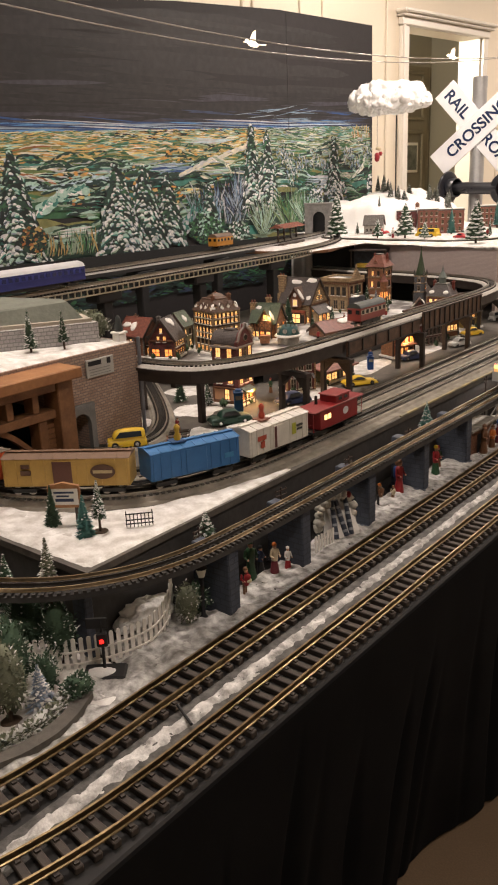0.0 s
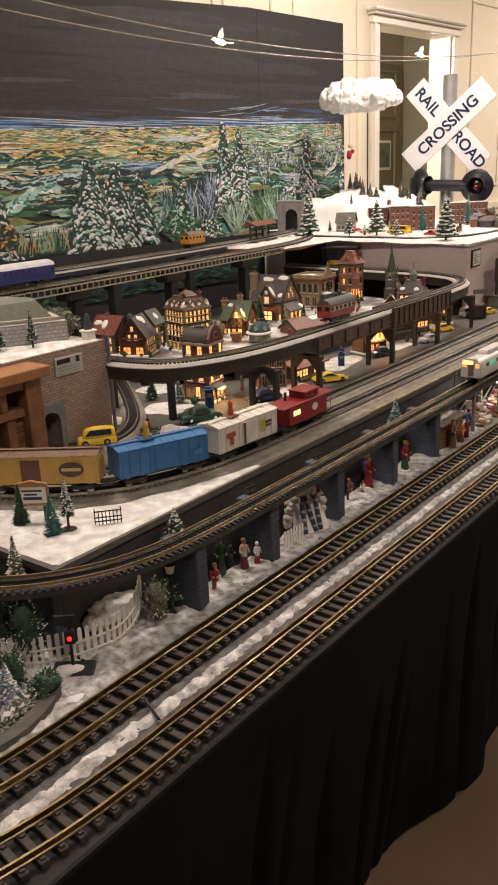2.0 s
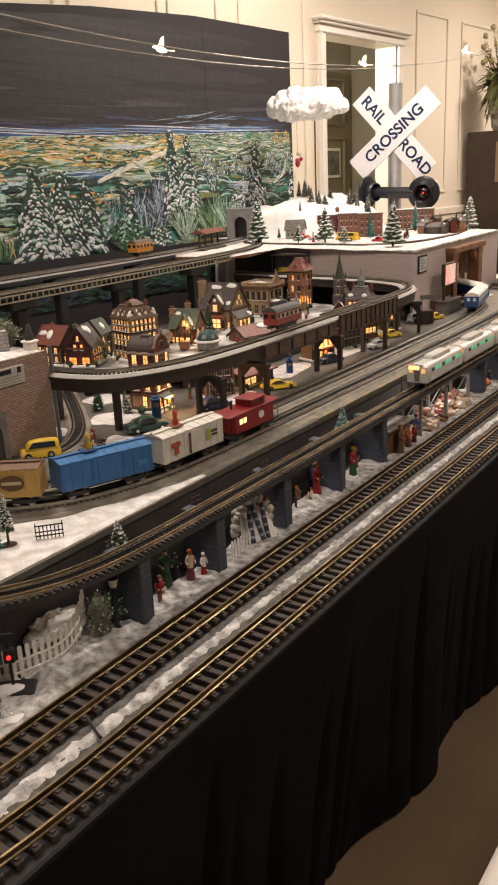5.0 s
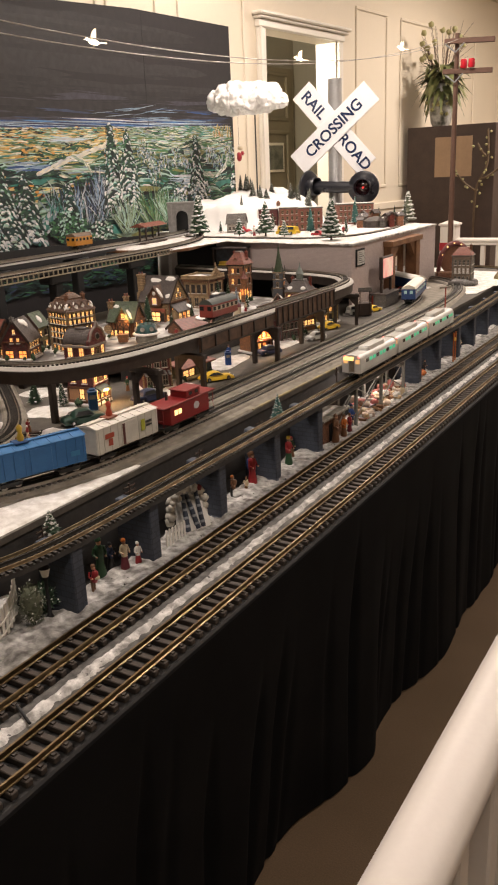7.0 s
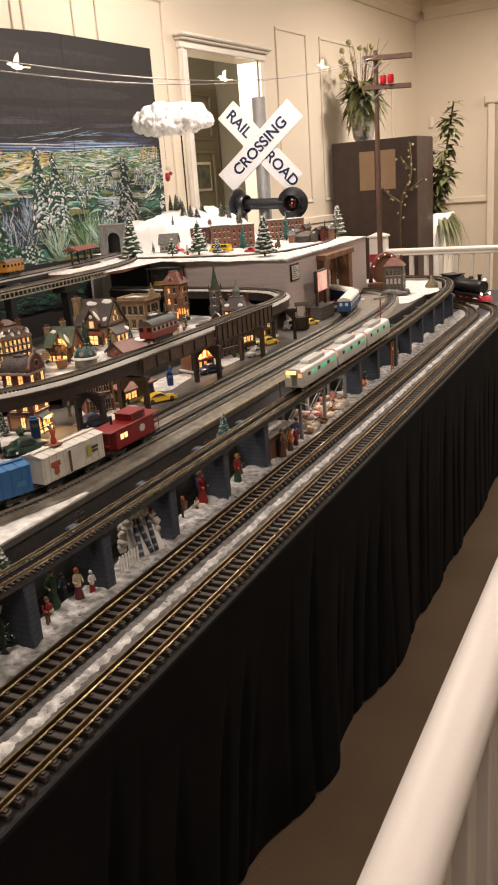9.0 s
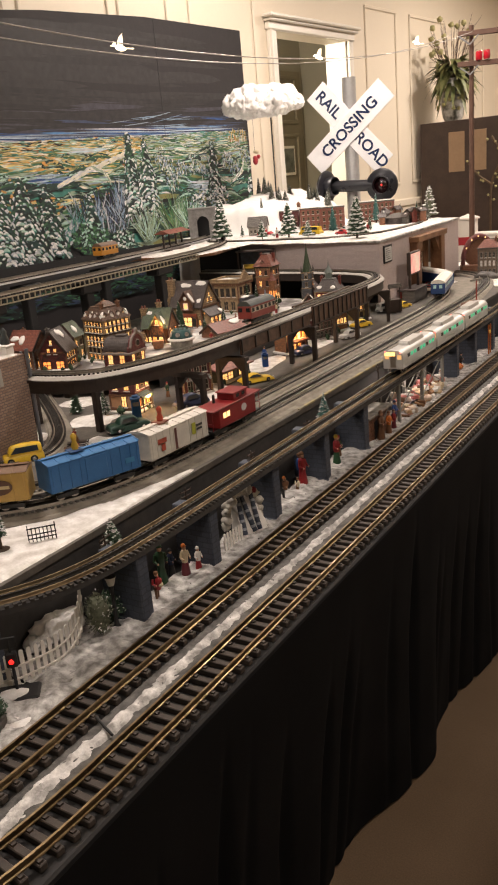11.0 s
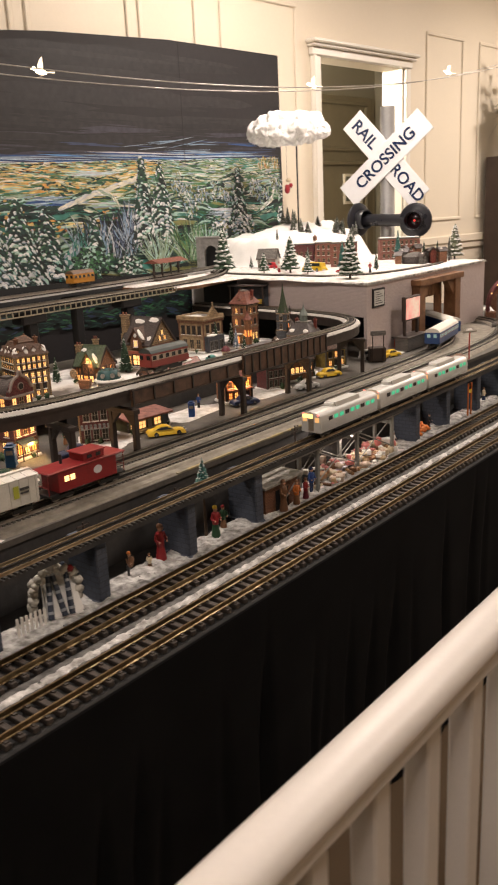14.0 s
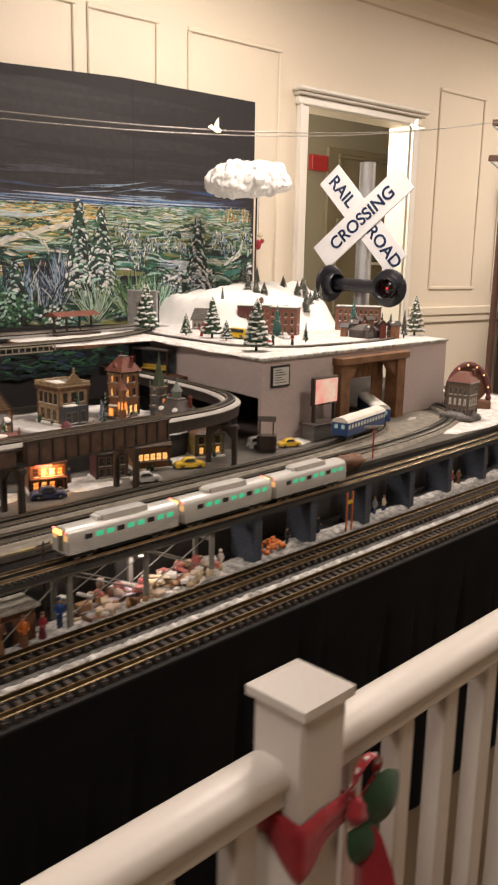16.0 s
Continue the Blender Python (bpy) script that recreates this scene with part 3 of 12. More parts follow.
mid_line = [p + Vector((0, 0, MID)) for p in smooth_line([((a[0] + b[0]) / 2 + 0.008, (a[1] + b[1]) / 2) for a, b in zip(TRACK_A, TRACK_B)], 0.02)]
part("roadbed", Geo().sweep(mid_line, [(-0.105, -0.001), (0.099, -0.001), (0.094, 0.004), (-0.098, 0.004)]), M_BALLAST, mid, "wide weathered grey roadbed", True)
for line2d in (TRACK_A, TRACK_B):
    small_track(line2d, MID + 0.003, 0.036, "three-rail model track on a weathered grey roadbed", "inner tracks", 3, 0.011, 0.048, M_BALLAST, 0.032, tie_m=mat("grey_sleeper", (0.13, 0.125, 0.115), 0.9, var=0.3, scale=80), h=0.006)
# street-car track behind the street
STREET_LOOP = [(-1.58, 1.268), (-1.46, 1.272), (-1.39, 1.298), (-1.355, 1.36), (-1.368, 1.43), (-1.42, 1.51), (-1.50, 1.59), (-1.62, 1.69), (-1.80, 1.83), (-1.98, 1.97)]
small_track(STREET_LOOP, MID, 0.022, "narrow grey track that winds into the arched tunnel", "narrow street track", 2, 0.008, 0.034, M_BALLAST, 0.024, tie_m=M_TIEDARK, h=0.004)

# snow on the middle level
snow_patch("snow", span(-1.50, -0.965, 0.012), span(0.878, 0.98, 0.012), MID, 0.004, 14, "white snow sheet on the corner of the platform")

# more materials
M_MURAL = mat("dark_painted_sky", (0.014, 0.0122, 0.0134), 0.75, var=0.25, scale=5.0, bump=0.1, tint=(0.019, 0.0165, 0.018))
# real black paint, and the sheets that imitate darkness in the tunnels
M_BLACK = mat("black_paint_and_shade", (0.012, 0.012, 0.013), 0.7, var=0.2, scale=12.0, bump=0.1)
M_WOOD = mat("stained_timber", (0.22, 0.105, 0.045), 0.6, var=0.3, scale=25.0, bump=0.3, tint=(0.13, 0.058, 0.025))
M_DARKWOOD = mat("dark_stained_wood", (0.055, 0.034, 0.026), 0.5, var=0.2, scale=12.0, bump=0.15)
M_STONE = mat("grey_cast_stone", (0.20, 0.20, 0.195), 0.85, var=0.25, scale=40.0, bump=0.4)
M_MOUNT = mat("grey_green_plaster", (0.16, 0.17, 0.14), 0.95, var=0.2, scale=18.0, bump=0.5)
M_PLASTERW = mat("pale_ledge", (0.42, 0.38, 0.31), 0.8, var=0.15, scale=20.0, bump=0.2)
M_GOLDLINE = mat("tan_girder_paint", (0.34, 0.30, 0.22), 0.5, var=0.15, scale=60.0, bump=0.1)


M_BRICK = brick_mat("tan_brick", (0.30, 0.20, 0.155), (0.40, 0.29, 0.23), (0.20, 0.16, 0.14), (0.0135, 0.0062))
M_BRICKGREY = brick_mat("mauve_grey_brick", (0.52, 0.44, 0.42), (0.58, 0.50, 0.48), (0.44, 0.37, 0.36), (0.012, 0.0050))
M_STONEWALL = brick_mat("pale_stone_wall", (0.36, 0.34, 0.34), (0.46, 0.44, 0.43), (0.25, 0.24, 0.24), (0.017, 0.0085))
M_REDBRICK = brick_mat("red_brick", (0.26, 0.075, 0.05), (0.20, 0.06, 0.045), (0.22, 0.15, 0.12), (0.008, 0.0032))

# painted backdrop on the long wall
mural = thing("painted_backdrop", "tall painted backdrop of snowy trees and hills under a dark sky", "backdrop", ROOM)
top = [(-4.3, 2.09), (-2.23, 2.174), (-1.63, 2.226), (-0.956, 2.257), (-0.165, 2.254)]
poly = [(-4.3, 0.76), (-0.155, 0.76)] + top[::-1]
g = Geo()
n = len(poly)
g.add([(0.03, u, z) for u, z in poly] + [(0.046, u, z) for u, z in poly], [tuple(range(n)), tuple(range(n, 2 * n))[::-1]] + [(i, (i + 1) % n, n + (i + 1) % n, n + i) for i in range(n)])
part("panel", g, M_MURAL, mural, "dark painted board", True)
part("black_strip", Geo().box(0.0465, 0.056, -4.3, -0.72, 1.062, 1.155), M_BLACK, mural, "black border strip")
PAINT = [
    ("sky_dark", (0.013, 0.0115, 0.013)), ("sky_grey", (0.019, 0.017, 0.019)), ("violet_grey", (0.042, 0.038, 0.055)), ("night_blue", (0.03, 0.045, 0.10)), ("deep_blue", (0.02, 0.07, 0.22)), ("blue", (0.10, 0.27, 0.56)), ("pale_blue", (0.50, 0.64, 0.76)), ("pond_blue", (0.22, 0.33, 0.46)), ("haze", (0.55, 0.57, 0.60)),
    ("dark_teal", (0.016, 0.048, 0.044)), ("green", (0.040, 0.130, 0.06)), ("teal", (0.055, 0.23, 0.19)), ("sage", (0.30, 0.40, 0.30)), ("olive", (0.24, 0.24, 0.085)), ("ochre", (0.52, 0.35, 0.13)), ("gold", (0.64, 0.48, 0.19)), ("rust", (0.34, 0.13, 0.04)), ("orange", (0.66, 0.33, 0.08)), ("yellow", (0.80, 0.64, 0.24)),
    ("mint", (0.42, 0.63, 0.55)), ("cream", (0.78, 0.74, 0.60)), ("leaf_green", (0.065, 0.19, 0.075)), ("reed_green", (0.15, 0.22, 0.075)), ("pine_black", (0.008, 0.017, 0.016)), ("pine_green", (0.020, 0.058, 0.040)), ("shadow_blue", (0.27, 0.34, 0.41)), ("snow_white", (0.80, 0.80, 0.79)),
]
brush = {k: Geo() for k, _ in PAINT}
rnd = random.Random(5)
COAT = [0]


def stroke(color, u, z, length, width, angle, sag=0.0):
    ca, sa = math.cos(angle), math.sin(angle)
    pts = []
    for s, w in ((-1, 0), (-0.55, 0.8), (0.1, 1), (0.7, 0.7), (1, 0), (0.6, -0.75), (0, -1), (-0.6, -0.7)):
        a, b = s * length / 2, w * width / 2 * rnd.uniform(0.7, 1.25) + sag * s * s
        pts.append((0.0464 + 4e-7 * COAT[0], u + a * ca - b * sa, z + a * sa + b * ca))
    COAT[0] += 1
    if max(p[1] for p in pts) < -0.168:
        brush[color].add(pts, [tuple(range(8))])


# sky, brush by brush from far to near
HZ = 1.668


def horizon(u):
    """The painted horizon rises a little along the wall."""
    return HZ + 0.022 * (u + 2.5)


for k in range(150):
    stroke(rnd.choice(("sky_grey", "sky_dark")), rnd.uniform(-4.2, -0.3), rnd.uniform(1.84, 2.18), rnd.uniform(0.5, 1.3), rnd.uniform(0.02, 0.06), rnd.uniform(-0.03, 0.03))
for k in range(240):
    u = rnd.uniform(-4.2, -0.2)
    c = rnd.choice(("sky_grey", "sky_dark", "violet_grey", "sky_dark", "sky_grey"))
    stroke(c, u, horizon(u) + 0.03 + 0.16 * rnd.random() ** 1.7, rnd.uniform(0.3, 0.9), rnd.uniform(0.008, 0.028), rnd.uniform(-0.05, 0.05))
for k in range(170):
    u = rnd.uniform(-4.2, -0.2)
    z = horizon(u) + 0.022 + 0.060 * rnd.random() ** 1.6 + 0.012 * noise.noise(Vector((u * 2, 0, 5)))
    stroke(rnd.choice(("deep_blue", "violet_grey", "violet_grey", "night_blue", "sky_grey", "sky_dark", "sky_grey")), u, z, rnd.uniform(0.15, 0.6), rnd.uniform(0.004, 0.012), rnd.uniform(-0.06, 0.06))
for k in range(300):
    u = rnd.uniform(-4.2, -0.2)
    thick = 0.030 + 0.022 * noise.noise(Vector((u * 1.6, 2, 0)))
    stroke(rnd.choice(("deep_blue", "blue", "deep_blue", "night_blue", "violet_grey", "night_blue")), u, horizon(u) + 0.002 + thick * rnd.random() ** 1.2, rnd.uniform(0.2, 0.6), rnd.uniform(0.004, 0.009), rnd.uniform(-0.03, 0.03))
for k in range(34):
    u = rnd.uniform(-4.2, -0.2)
    stroke(rnd.choice(("pale_blue", "shadow_blue", "haze", "shadow_blue")), u, horizon(u) + 0.008 + 0.034 * rnd.random(), rnd.uniform(0.3, 0.9), rnd.uniform(0.0025, 0.006), rnd.uniform(-0.03, 0.02))
for k in range(14):
    stroke(rnd.choice(("shadow_blue", "violet_grey", "pond_blue")), rnd.uniform(-1.3, -0.4), horizon(-0.8) + 0.03 + 0.06 * rnd.random(), rnd.uniform(0.10, 0.3), rnd.uniform(0.002, 0.005), rnd.uniform(0.0, 0.2))
for k in range(60):
    u = rnd.uniform(-4.2, -0.2)
    stroke(rnd.choice(("haze", "mint", "pale_blue", "cream")), u, horizon(u) - 0.002, rnd.uniform(0.2, 0.5), 0.004, 0.02)
# ground coat under the fields
for k in range(320):
    u = rnd.uniform(-4.2, -0.2)
    stroke(rnd.choice(("dark_teal", "green", "teal", "leaf_green", "sage", "olive")), u, rnd.uniform(1.16, horizon(u) - 0.02), rnd.uniform(0.25, 0.6), rnd.uniform(0.03, 0.06), rnd.uniform(-0.1, 0.1))


def warmth(u, z):
    """How golden the land is: autumn woods towards the horizon, left of the firs."""
    far = (z - 1.18) / (horizon(u) - 1.18)
    left = max(0.0, min(1.0, (-1.0 - u) / 0.25))
    return left * max(0.0, min(1.0, (far - 0.60) / 0.24)) + 0.16 * (1 - left) * (far > 0.8)


# far woods in small tufts, row before row
TUFT = (("gold", "ochre", "yellow", "cream", "olive", "gold", "sage", "mint", "green", "orange", "teal", "cream", "reed_green"), ("olive", "sage", "green", "reed_green", "mint", "cream", "leaf_green", "shadow_blue", "haze"))
for row in range(26):
    t = row / 25
    for k in range(230):
        u = rnd.uniform(-3.2, -0.15)
        z = horizon(u) - 0.004 - 0.20 * t ** 1.2 + rnd.uniform(-0.006, 0.006)
        hot = warmth(u, z) + 0.5 * noise.noise(Vector((u * 3.2, z * 14, 3)))
        c = rnd.choice(TUFT[0] if hot > 0.50 else TUFT[1])
        big = (0.35 + 0.9 * t) * rnd.uniform(0.6, 1.3)
        if rnd.random() < 0.40:
            stroke(rnd.choice(("pine_green", "dark_teal", "olive", "green", "rust" if hot > 0.42 else "dark_teal")), u + 0.004, z - 0.006 * big, 0.05 * big, 0.010 * big, rnd.uniform(-0.12, 0.12))
        stroke(c, u, z, rnd.uniform(0.06, 0.17) * big, rnd.uniform(0.005, 0.010) * big, 0.22 * noise.noise(Vector((u * 5, z * 12, 1))) + rnd.uniform(-0.06, 0.06), rnd.uniform(-0.008, 0.002))


def painted_hill(u, z, w, h, lean, tones):
    """A rolling field: strokes along the crown, light on the crest and dark at the foot."""
    rows = max(4, int(h / 0.008))
    for j in range(rows):
        t = 1 - j / (rows - 1)
        tone = tones[min(len(tones) - 1, int((1 - t) * len(tones) + rnd.uniform(-0.4, 0.4)))] if j else tones[-1]
        n = max(5, int(w / 0.045))
        for i in range(n):
            a = -1 + 2 * (i + rnd.uniform(0.2, 0.8)) / n
            crown = (1 - a * a) * h * (0.25 + 0.75 * t)
            slope = -2 * a * h * (0.25 + 0.75 * t) / (w / 2) + lean
            c = tone if rnd.random() < 0.8 else rnd.choice(tones)
            stroke(c, u + a * w / 2, z + crown - h * 0.3 * (1 - t) + lean * a * w / 2, w / n * rnd.uniform(1.1, 1.9), 0.009 * rnd.uniform(0.6, 1.5), math.atan(slope) + rnd.uniform(-0.08, 0.08), rnd.uniform(-0.003, 0.003))
    # hedge along the crest
    if rnd.random() < 0.75:
        for i in range(int(w / 0.018)):
            a = rnd.uniform(-1, 0.85)
            stroke(rnd.choice(("pine_black", "pine_green", "dark_teal", "green")), u + a * w / 2, z + (1 - a * a) * h + lean * a * w / 2 - 0.003, 0.026, 0.009, math.atan(-2 * a * h / (w / 2) + lean) + rnd.uniform(-0.3, 0.3))


COOL = (("snow_white", "mint", "teal", "green", "dark_teal"), ("mint", "sage", "teal", "dark_teal", "pine_green"), ("pale_blue", "mint", "sage", "green", "pine_green"), ("cream", "sage", "leaf_green", "green", "dark_teal"), ("haze", "mint", "teal", "dark_teal", "pine_black"))
HOT = (("cream", "gold", "ochre", "olive", "dark_teal"), ("yellow", "gold", "olive", "green", "pine_green"), ("pale_blue", "cream", "gold", "rust", "olive"), ("cream", "sage", "ochre", "olive", "green"))
rows = 13
for row in range(rows):
    t = row / (rows - 1)
    z = 1.585 - 0.40 * t
    for k in range(13 - int(5 * t)):
        u = -3.0 + 2.85 * (k + rnd.uniform(0, 1)) / (13 - int(5 * t))
        zz = z + rnd.uniform(-0.02, 0.02)
        hot = warmth(u, zz) > 0.35 + 0.4 * rnd.random()
        painted_hill(u, zz, rnd.uniform(0.16, 0.34) * (0.7 + 0.6 * t), rnd.uniform(0.018, 0.045) * (0.7 + 0.6 * t), rnd.uniform(-0.16, 0.16), rnd.choice(HOT if hot else COOL))
# tufts of autumn wood among the nearer fields
for k in range(700):
    u, z = rnd.uniform(-2.9, -1.1), rnd.uniform(1.36, 1.60)
    if noise.noise(Vector((u * 4, z * 11, 9))) > 0.12:
        stroke(rnd.choice(("ochre", "orange", "gold", "rust", "olive", "pine_green", "dark_teal")), u, z, rnd.uniform(0.015, 0.035), rnd.uniform(0.008, 0.014), rnd.uniform(-0.4, 0.4))


def sweep_stroke(points, colours, width, spread=0.5):
    """Overlapping strokes along a bent lane or stream."""
    line = smooth_line(points, 0.018)
    for i, p in enumerate(line[:-1]):
        q = line[i + 1]
        wd = width * (1.0 + 0.0 * i)
        for c in colours:
            stroke(c, p.x + rnd.uniform(-0.004, 0.004), p.y + rnd.uniform(-spread, spread) * wd, 0.045, wd * rnd.uniform(0.4, 0.75), math.atan2(q.y - p.y, q.x - p.x) + rnd.uniform(-0.08, 0.08))


# streams, ponds and lanes
for cu, cz, lw, lh, cs in ((-1.72, 1.515, 0.30, 0.045, ("pond_blue", "shadow_blue", "deep_blue", "pale_blue")), (-1.47, 1.636, 0.38, 0.022, ("pale_blue", "mint", "haze")), (-0.62, 1.432, 0.36, 0.050, ("haze", "shadow_blue", "pale_blue", "haze")), (-2.30, 1.255, 0.30, 0.055, ("haze", "sage", "mint", "snow_white")), (-1.60, 1.41, 0.16, 0.028, ("yellow", "cream", "mint")), (-2.2, 1.33, 0.16, 0.035, ("mint", "sage", "leaf_green"))):
    for s in range(26):
        v = rnd.uniform(-1, 1)
        stroke(rnd.choice(cs), cu + rnd.uniform(-0.33, 0.33) * lw * (1 - 0.5 * abs(v)), cz + v * lh * 0.45, lw * rnd.uniform(0.25, 0.5), lh * rnd.uniform(0.10, 0.22), rnd.uniform(-0.05, 0.08))
for s in range(60):
    stroke(rnd.choice(("pine_green", "pine_black", "dark_teal")), -1.72 + rnd.uniform(-0.16, 0.17), 1.488 + rnd.uniform(-0.006, 0.006), 0.05, 0.009, 0.12)
sweep_stroke([(-1.16, 1.625), (-1.26, 1.60), (-1.44, 1.555), (-1.56, 1.52), (-1.68, 1.485)], ("cream", "haze", "cream"), 0.018)
sweep_stroke([(-1.44, 1.553), (-1.39, 1.54), (-1.35, 1.50), (-1.34, 1.475)], ("haze", "cream", "sage"), 0.014)
sweep_stroke([(-2.45, 1.36), (-2.37, 1.40), (-2.31, 1.435), (-2.20, 1.445)], ("mint", "snow_white", "teal", "mint"), 0.040)
sweep_stroke([(-2.58, 1.47), (-2.40, 1.45), (-2.22, 1.475), (-2.05, 1.49)], ("mint", "pale_blue", "dark_teal"), 0.020)
sweep_stroke([(-2.60, 1.53), (-2.48, 1.50), (-2.36, 1.47)], ("cream", "haze", "rust"), 0.012)
sweep_stroke([(-1.70, 1.20), (-1.63, 1.28), (-1.55, 1.34)], ("sage", "haze", "shadow_blue", "teal"), 0.050)
sweep_stroke([(-0.52, 1.47), (-0.36, 1.45), (-0.26, 1.50), (-0.24, 1.56)], ("cream", "snow_white", "sage"), 0.020)
sweep_stroke([(-0.95, 1.62), (-0.70, 1.60), (-0.45, 1.635), (-0.25, 1.62)], ("cream", "sage", "pine_green"), 0.012)
sweep_stroke([(-1.02, 1.57), (-0.75, 1.545), (-0.50, 1.56)], ("pine_black", "pine_green", "olive"), 0.014)
# ochre towers at the right end
for k in range(46):
    stroke(rnd.choice(("ochre", "gold", "rust", "olive", "cream")), -0.275 + rnd.uniform(-0.09, 0.08), 1.662 + rnd.random() ** 1.5 * 0.055, rnd.uniform(0.016, 0.032), 0.008, math.pi / 2 + rnd.uniform(-0.15, 0.15))


def painted_pine(u, z, h, w, white=1.0):
    """A dark fir with snow in drooping dollops, lower boughs over upper ones."""
    for k in range(int(240 * h * w / 0.09)):
        t = rnd.random() ** 1.3
        a = rnd.uniform(-1, 1)
        stroke(rnd.choice(("pine_black", "pine_black", "pine_green", "dark_teal", "pine_green", "green")), u + a * w * 0.47 * (1 - t) ** 0.9, z + t * h * 0.96, 0.045, 0.020, -0.7 * a + rnd.uniform(-0.4, 0.4))
    n = max(7, int(h / 0.019))
    for k in range(n - 1, -1, -1):
        t = k / n
        half = w * 0.5 * (1 - t) ** 0.9 + 0.004
        zz = z + h * (t + 0.4 / n)
        m = max(1, int(half / 0.017))
        for i in range(-m, m + 1):
            a = (i + rnd.uniform(-0.45, 0.45)) / max(1, m)
            uu, vz = u + a * half * rnd.uniform(0.8, 1.12), zz - 0.040 * abs(a) * (1 - t) + rnd.uniform(-0.010, 0.010)
            big = (0.42 + 0.50 * (1 - t)) * rnd.uniform(0.5, 1.3)
            tilt = -0.95 * a + rnd.uniform(-0.35, 0.35)
            stroke(rnd.choice(("pine_black", "pine_green", "pine_black", "dark_teal")), uu, vz - 0.012 * big, 0.040 * big, 0.022 * big, tilt)
            if rnd.random() < 0.78 * white:
                stroke(rnd.choice(("shadow_blue", "sage", "teal")), uu, vz - 0.003 * big, 0.036 * big, 0.017 * big, tilt, -0.006 * big)
                stroke(rnd.choice(("snow_white", "haze", "snow_white", "snow_white", "mint")), uu - 0.002, vz + 0.002 * big, 0.034 * big, 0.014 * big, tilt, -0.007 * big)


def painted_brush(cu, cz, sp, hh, cs, n=140, fan=0.35, wd=0.006):
    for k in range(n):
        a = rnd.gauss(0, fan)
        l = hh * rnd.uniform(0.25, 0.7)
        base = cz + rnd.random() * hh * 0.5
        stroke(rnd.choice(cs), cu + rnd.uniform(-0.5, 0.5) * sp + math.sin(a) * l / 2, base + math.cos(a) * l / 2, l, wd, math.pi / 2 - a, 0.004)


# frosted broadleaf trees in the middle distance
for cu, cz, r in ((-0.95, 1.585, 0.060), (-0.90, 1.54, 0.05), (-0.80, 1.52, 0.05), (-0.70, 1.545, 0.05), (-0.40, 1.56, 0.05), (-0.33, 1.52, 0.05), (-0.22, 1.58, 0.05), (-0.88, 1.47, 0.06), (-0.62, 1.51, 0.04)):
    for k in range(54):
        a, q = rnd.uniform(0, 6.28), r * rnd.random() ** 0.6
        stroke(rnd.choice(("haze", "shadow_blue", "snow_white", "pine_green", "sage", "pine_black", "olive", "pond_blue")), cu + q * math.cos(a), cz + q * math.sin(a), rnd.uniform(0.014, 0.03), 0.007, math.pi / 2 + rnd.uniform(-0.7, 0.7))
painted_brush(-1.40, 1.22, 0.30, 0.24, ("shadow_blue", "pine_black", "pine_green", "night_blue", "pond_blue", "haze", "pine_black"), 230)
painted_brush(-1.24, 1.24, 0.20, 0.26, ("shadow_blue", "pine_black", "haze", "night_blue", "pine_black", "pond_blue"), 160)
painted_brush(-1.55, 1.26, 0.16, 0.16, ("pine_green", "pine_black", "shadow_blue", "teal"), 70)
for u, z, h, w in ((-3.05, 1.18, 0.40, 0.32), (-1.187, 1.34, 0.375, 0.15), (-1.075, 1.28, 0.41, 0.20), (-0.53, 1.37, 0.295, 0.14), (-0.175, 1.30, 0.30, 0.11), (-1.50, 1.28, 0.16, 0.09), (-1.76, 1.19, 0.30, 0.20), (-1.90, 1.175, 0.36, 0.28), (-2.56, 1.18, 0.42, 0.26), (-2.05, 1.17, 0.38, 0.32)):
    painted_pine(u, z, h, w)
for cu, cz, r in ((-0.60, 1.37, 0.07), (-0.48, 1.36, 0.06), (-0.70, 1.35, 0.05)):
    for k in range(60):
        a, q = rnd.uniform(0, 6.28), r * rnd.random() ** 0.6
        stroke(rnd.choice(("snow_white", "haze", "pine_black", "pine_green", "shadow_blue", "pine_black")), cu + q * math.cos(a) * 1.3, cz + q * math.sin(a), rnd.uniform(0.015, 0.03), 0.012, rnd.uniform(-0.8, 0.8))
# reeds and shrubs in front
for cu, cz, sp, h, cs in ((-1.12, 1.17, 0.10, 0.24, ("reed_green", "sage", "pine_black", "mint")), (-0.90, 1.19, 0.16, 0.26, ("reed_green", "leaf_green", "pine_black", "sage")), (-0.78, 1.20, 0.16, 0.22, ("leaf_green", "sage", "pine_black", "mint"))):
    for k in range(120):
        a = rnd.uniform(-0.85, 0.85)
        l = h * rnd.uniform(0.5, 1) * (1 - 0.25 * abs(a))
        stroke(rnd.choice(cs), cu + rnd.uniform(-0.5, 0.5) * sp * 0.6 + math.sin(a) * l / 2, cz + math.cos(a) * l / 2, l, 0.0055, math.pi / 2 - a, 0.006)
for k in range(90):
    a = rnd.uniform(-0.4, 0.4)
    l = rnd.uniform(0.05, 0.12)
    stroke(rnd.choice(("leaf_green", "ochre", "pine_black", "sage", "green")), rnd.uniform(-2.5, -2.18), 1.17 + math.cos(a) * l / 2, l, 0.006, math.pi / 2 - a, 0.005)
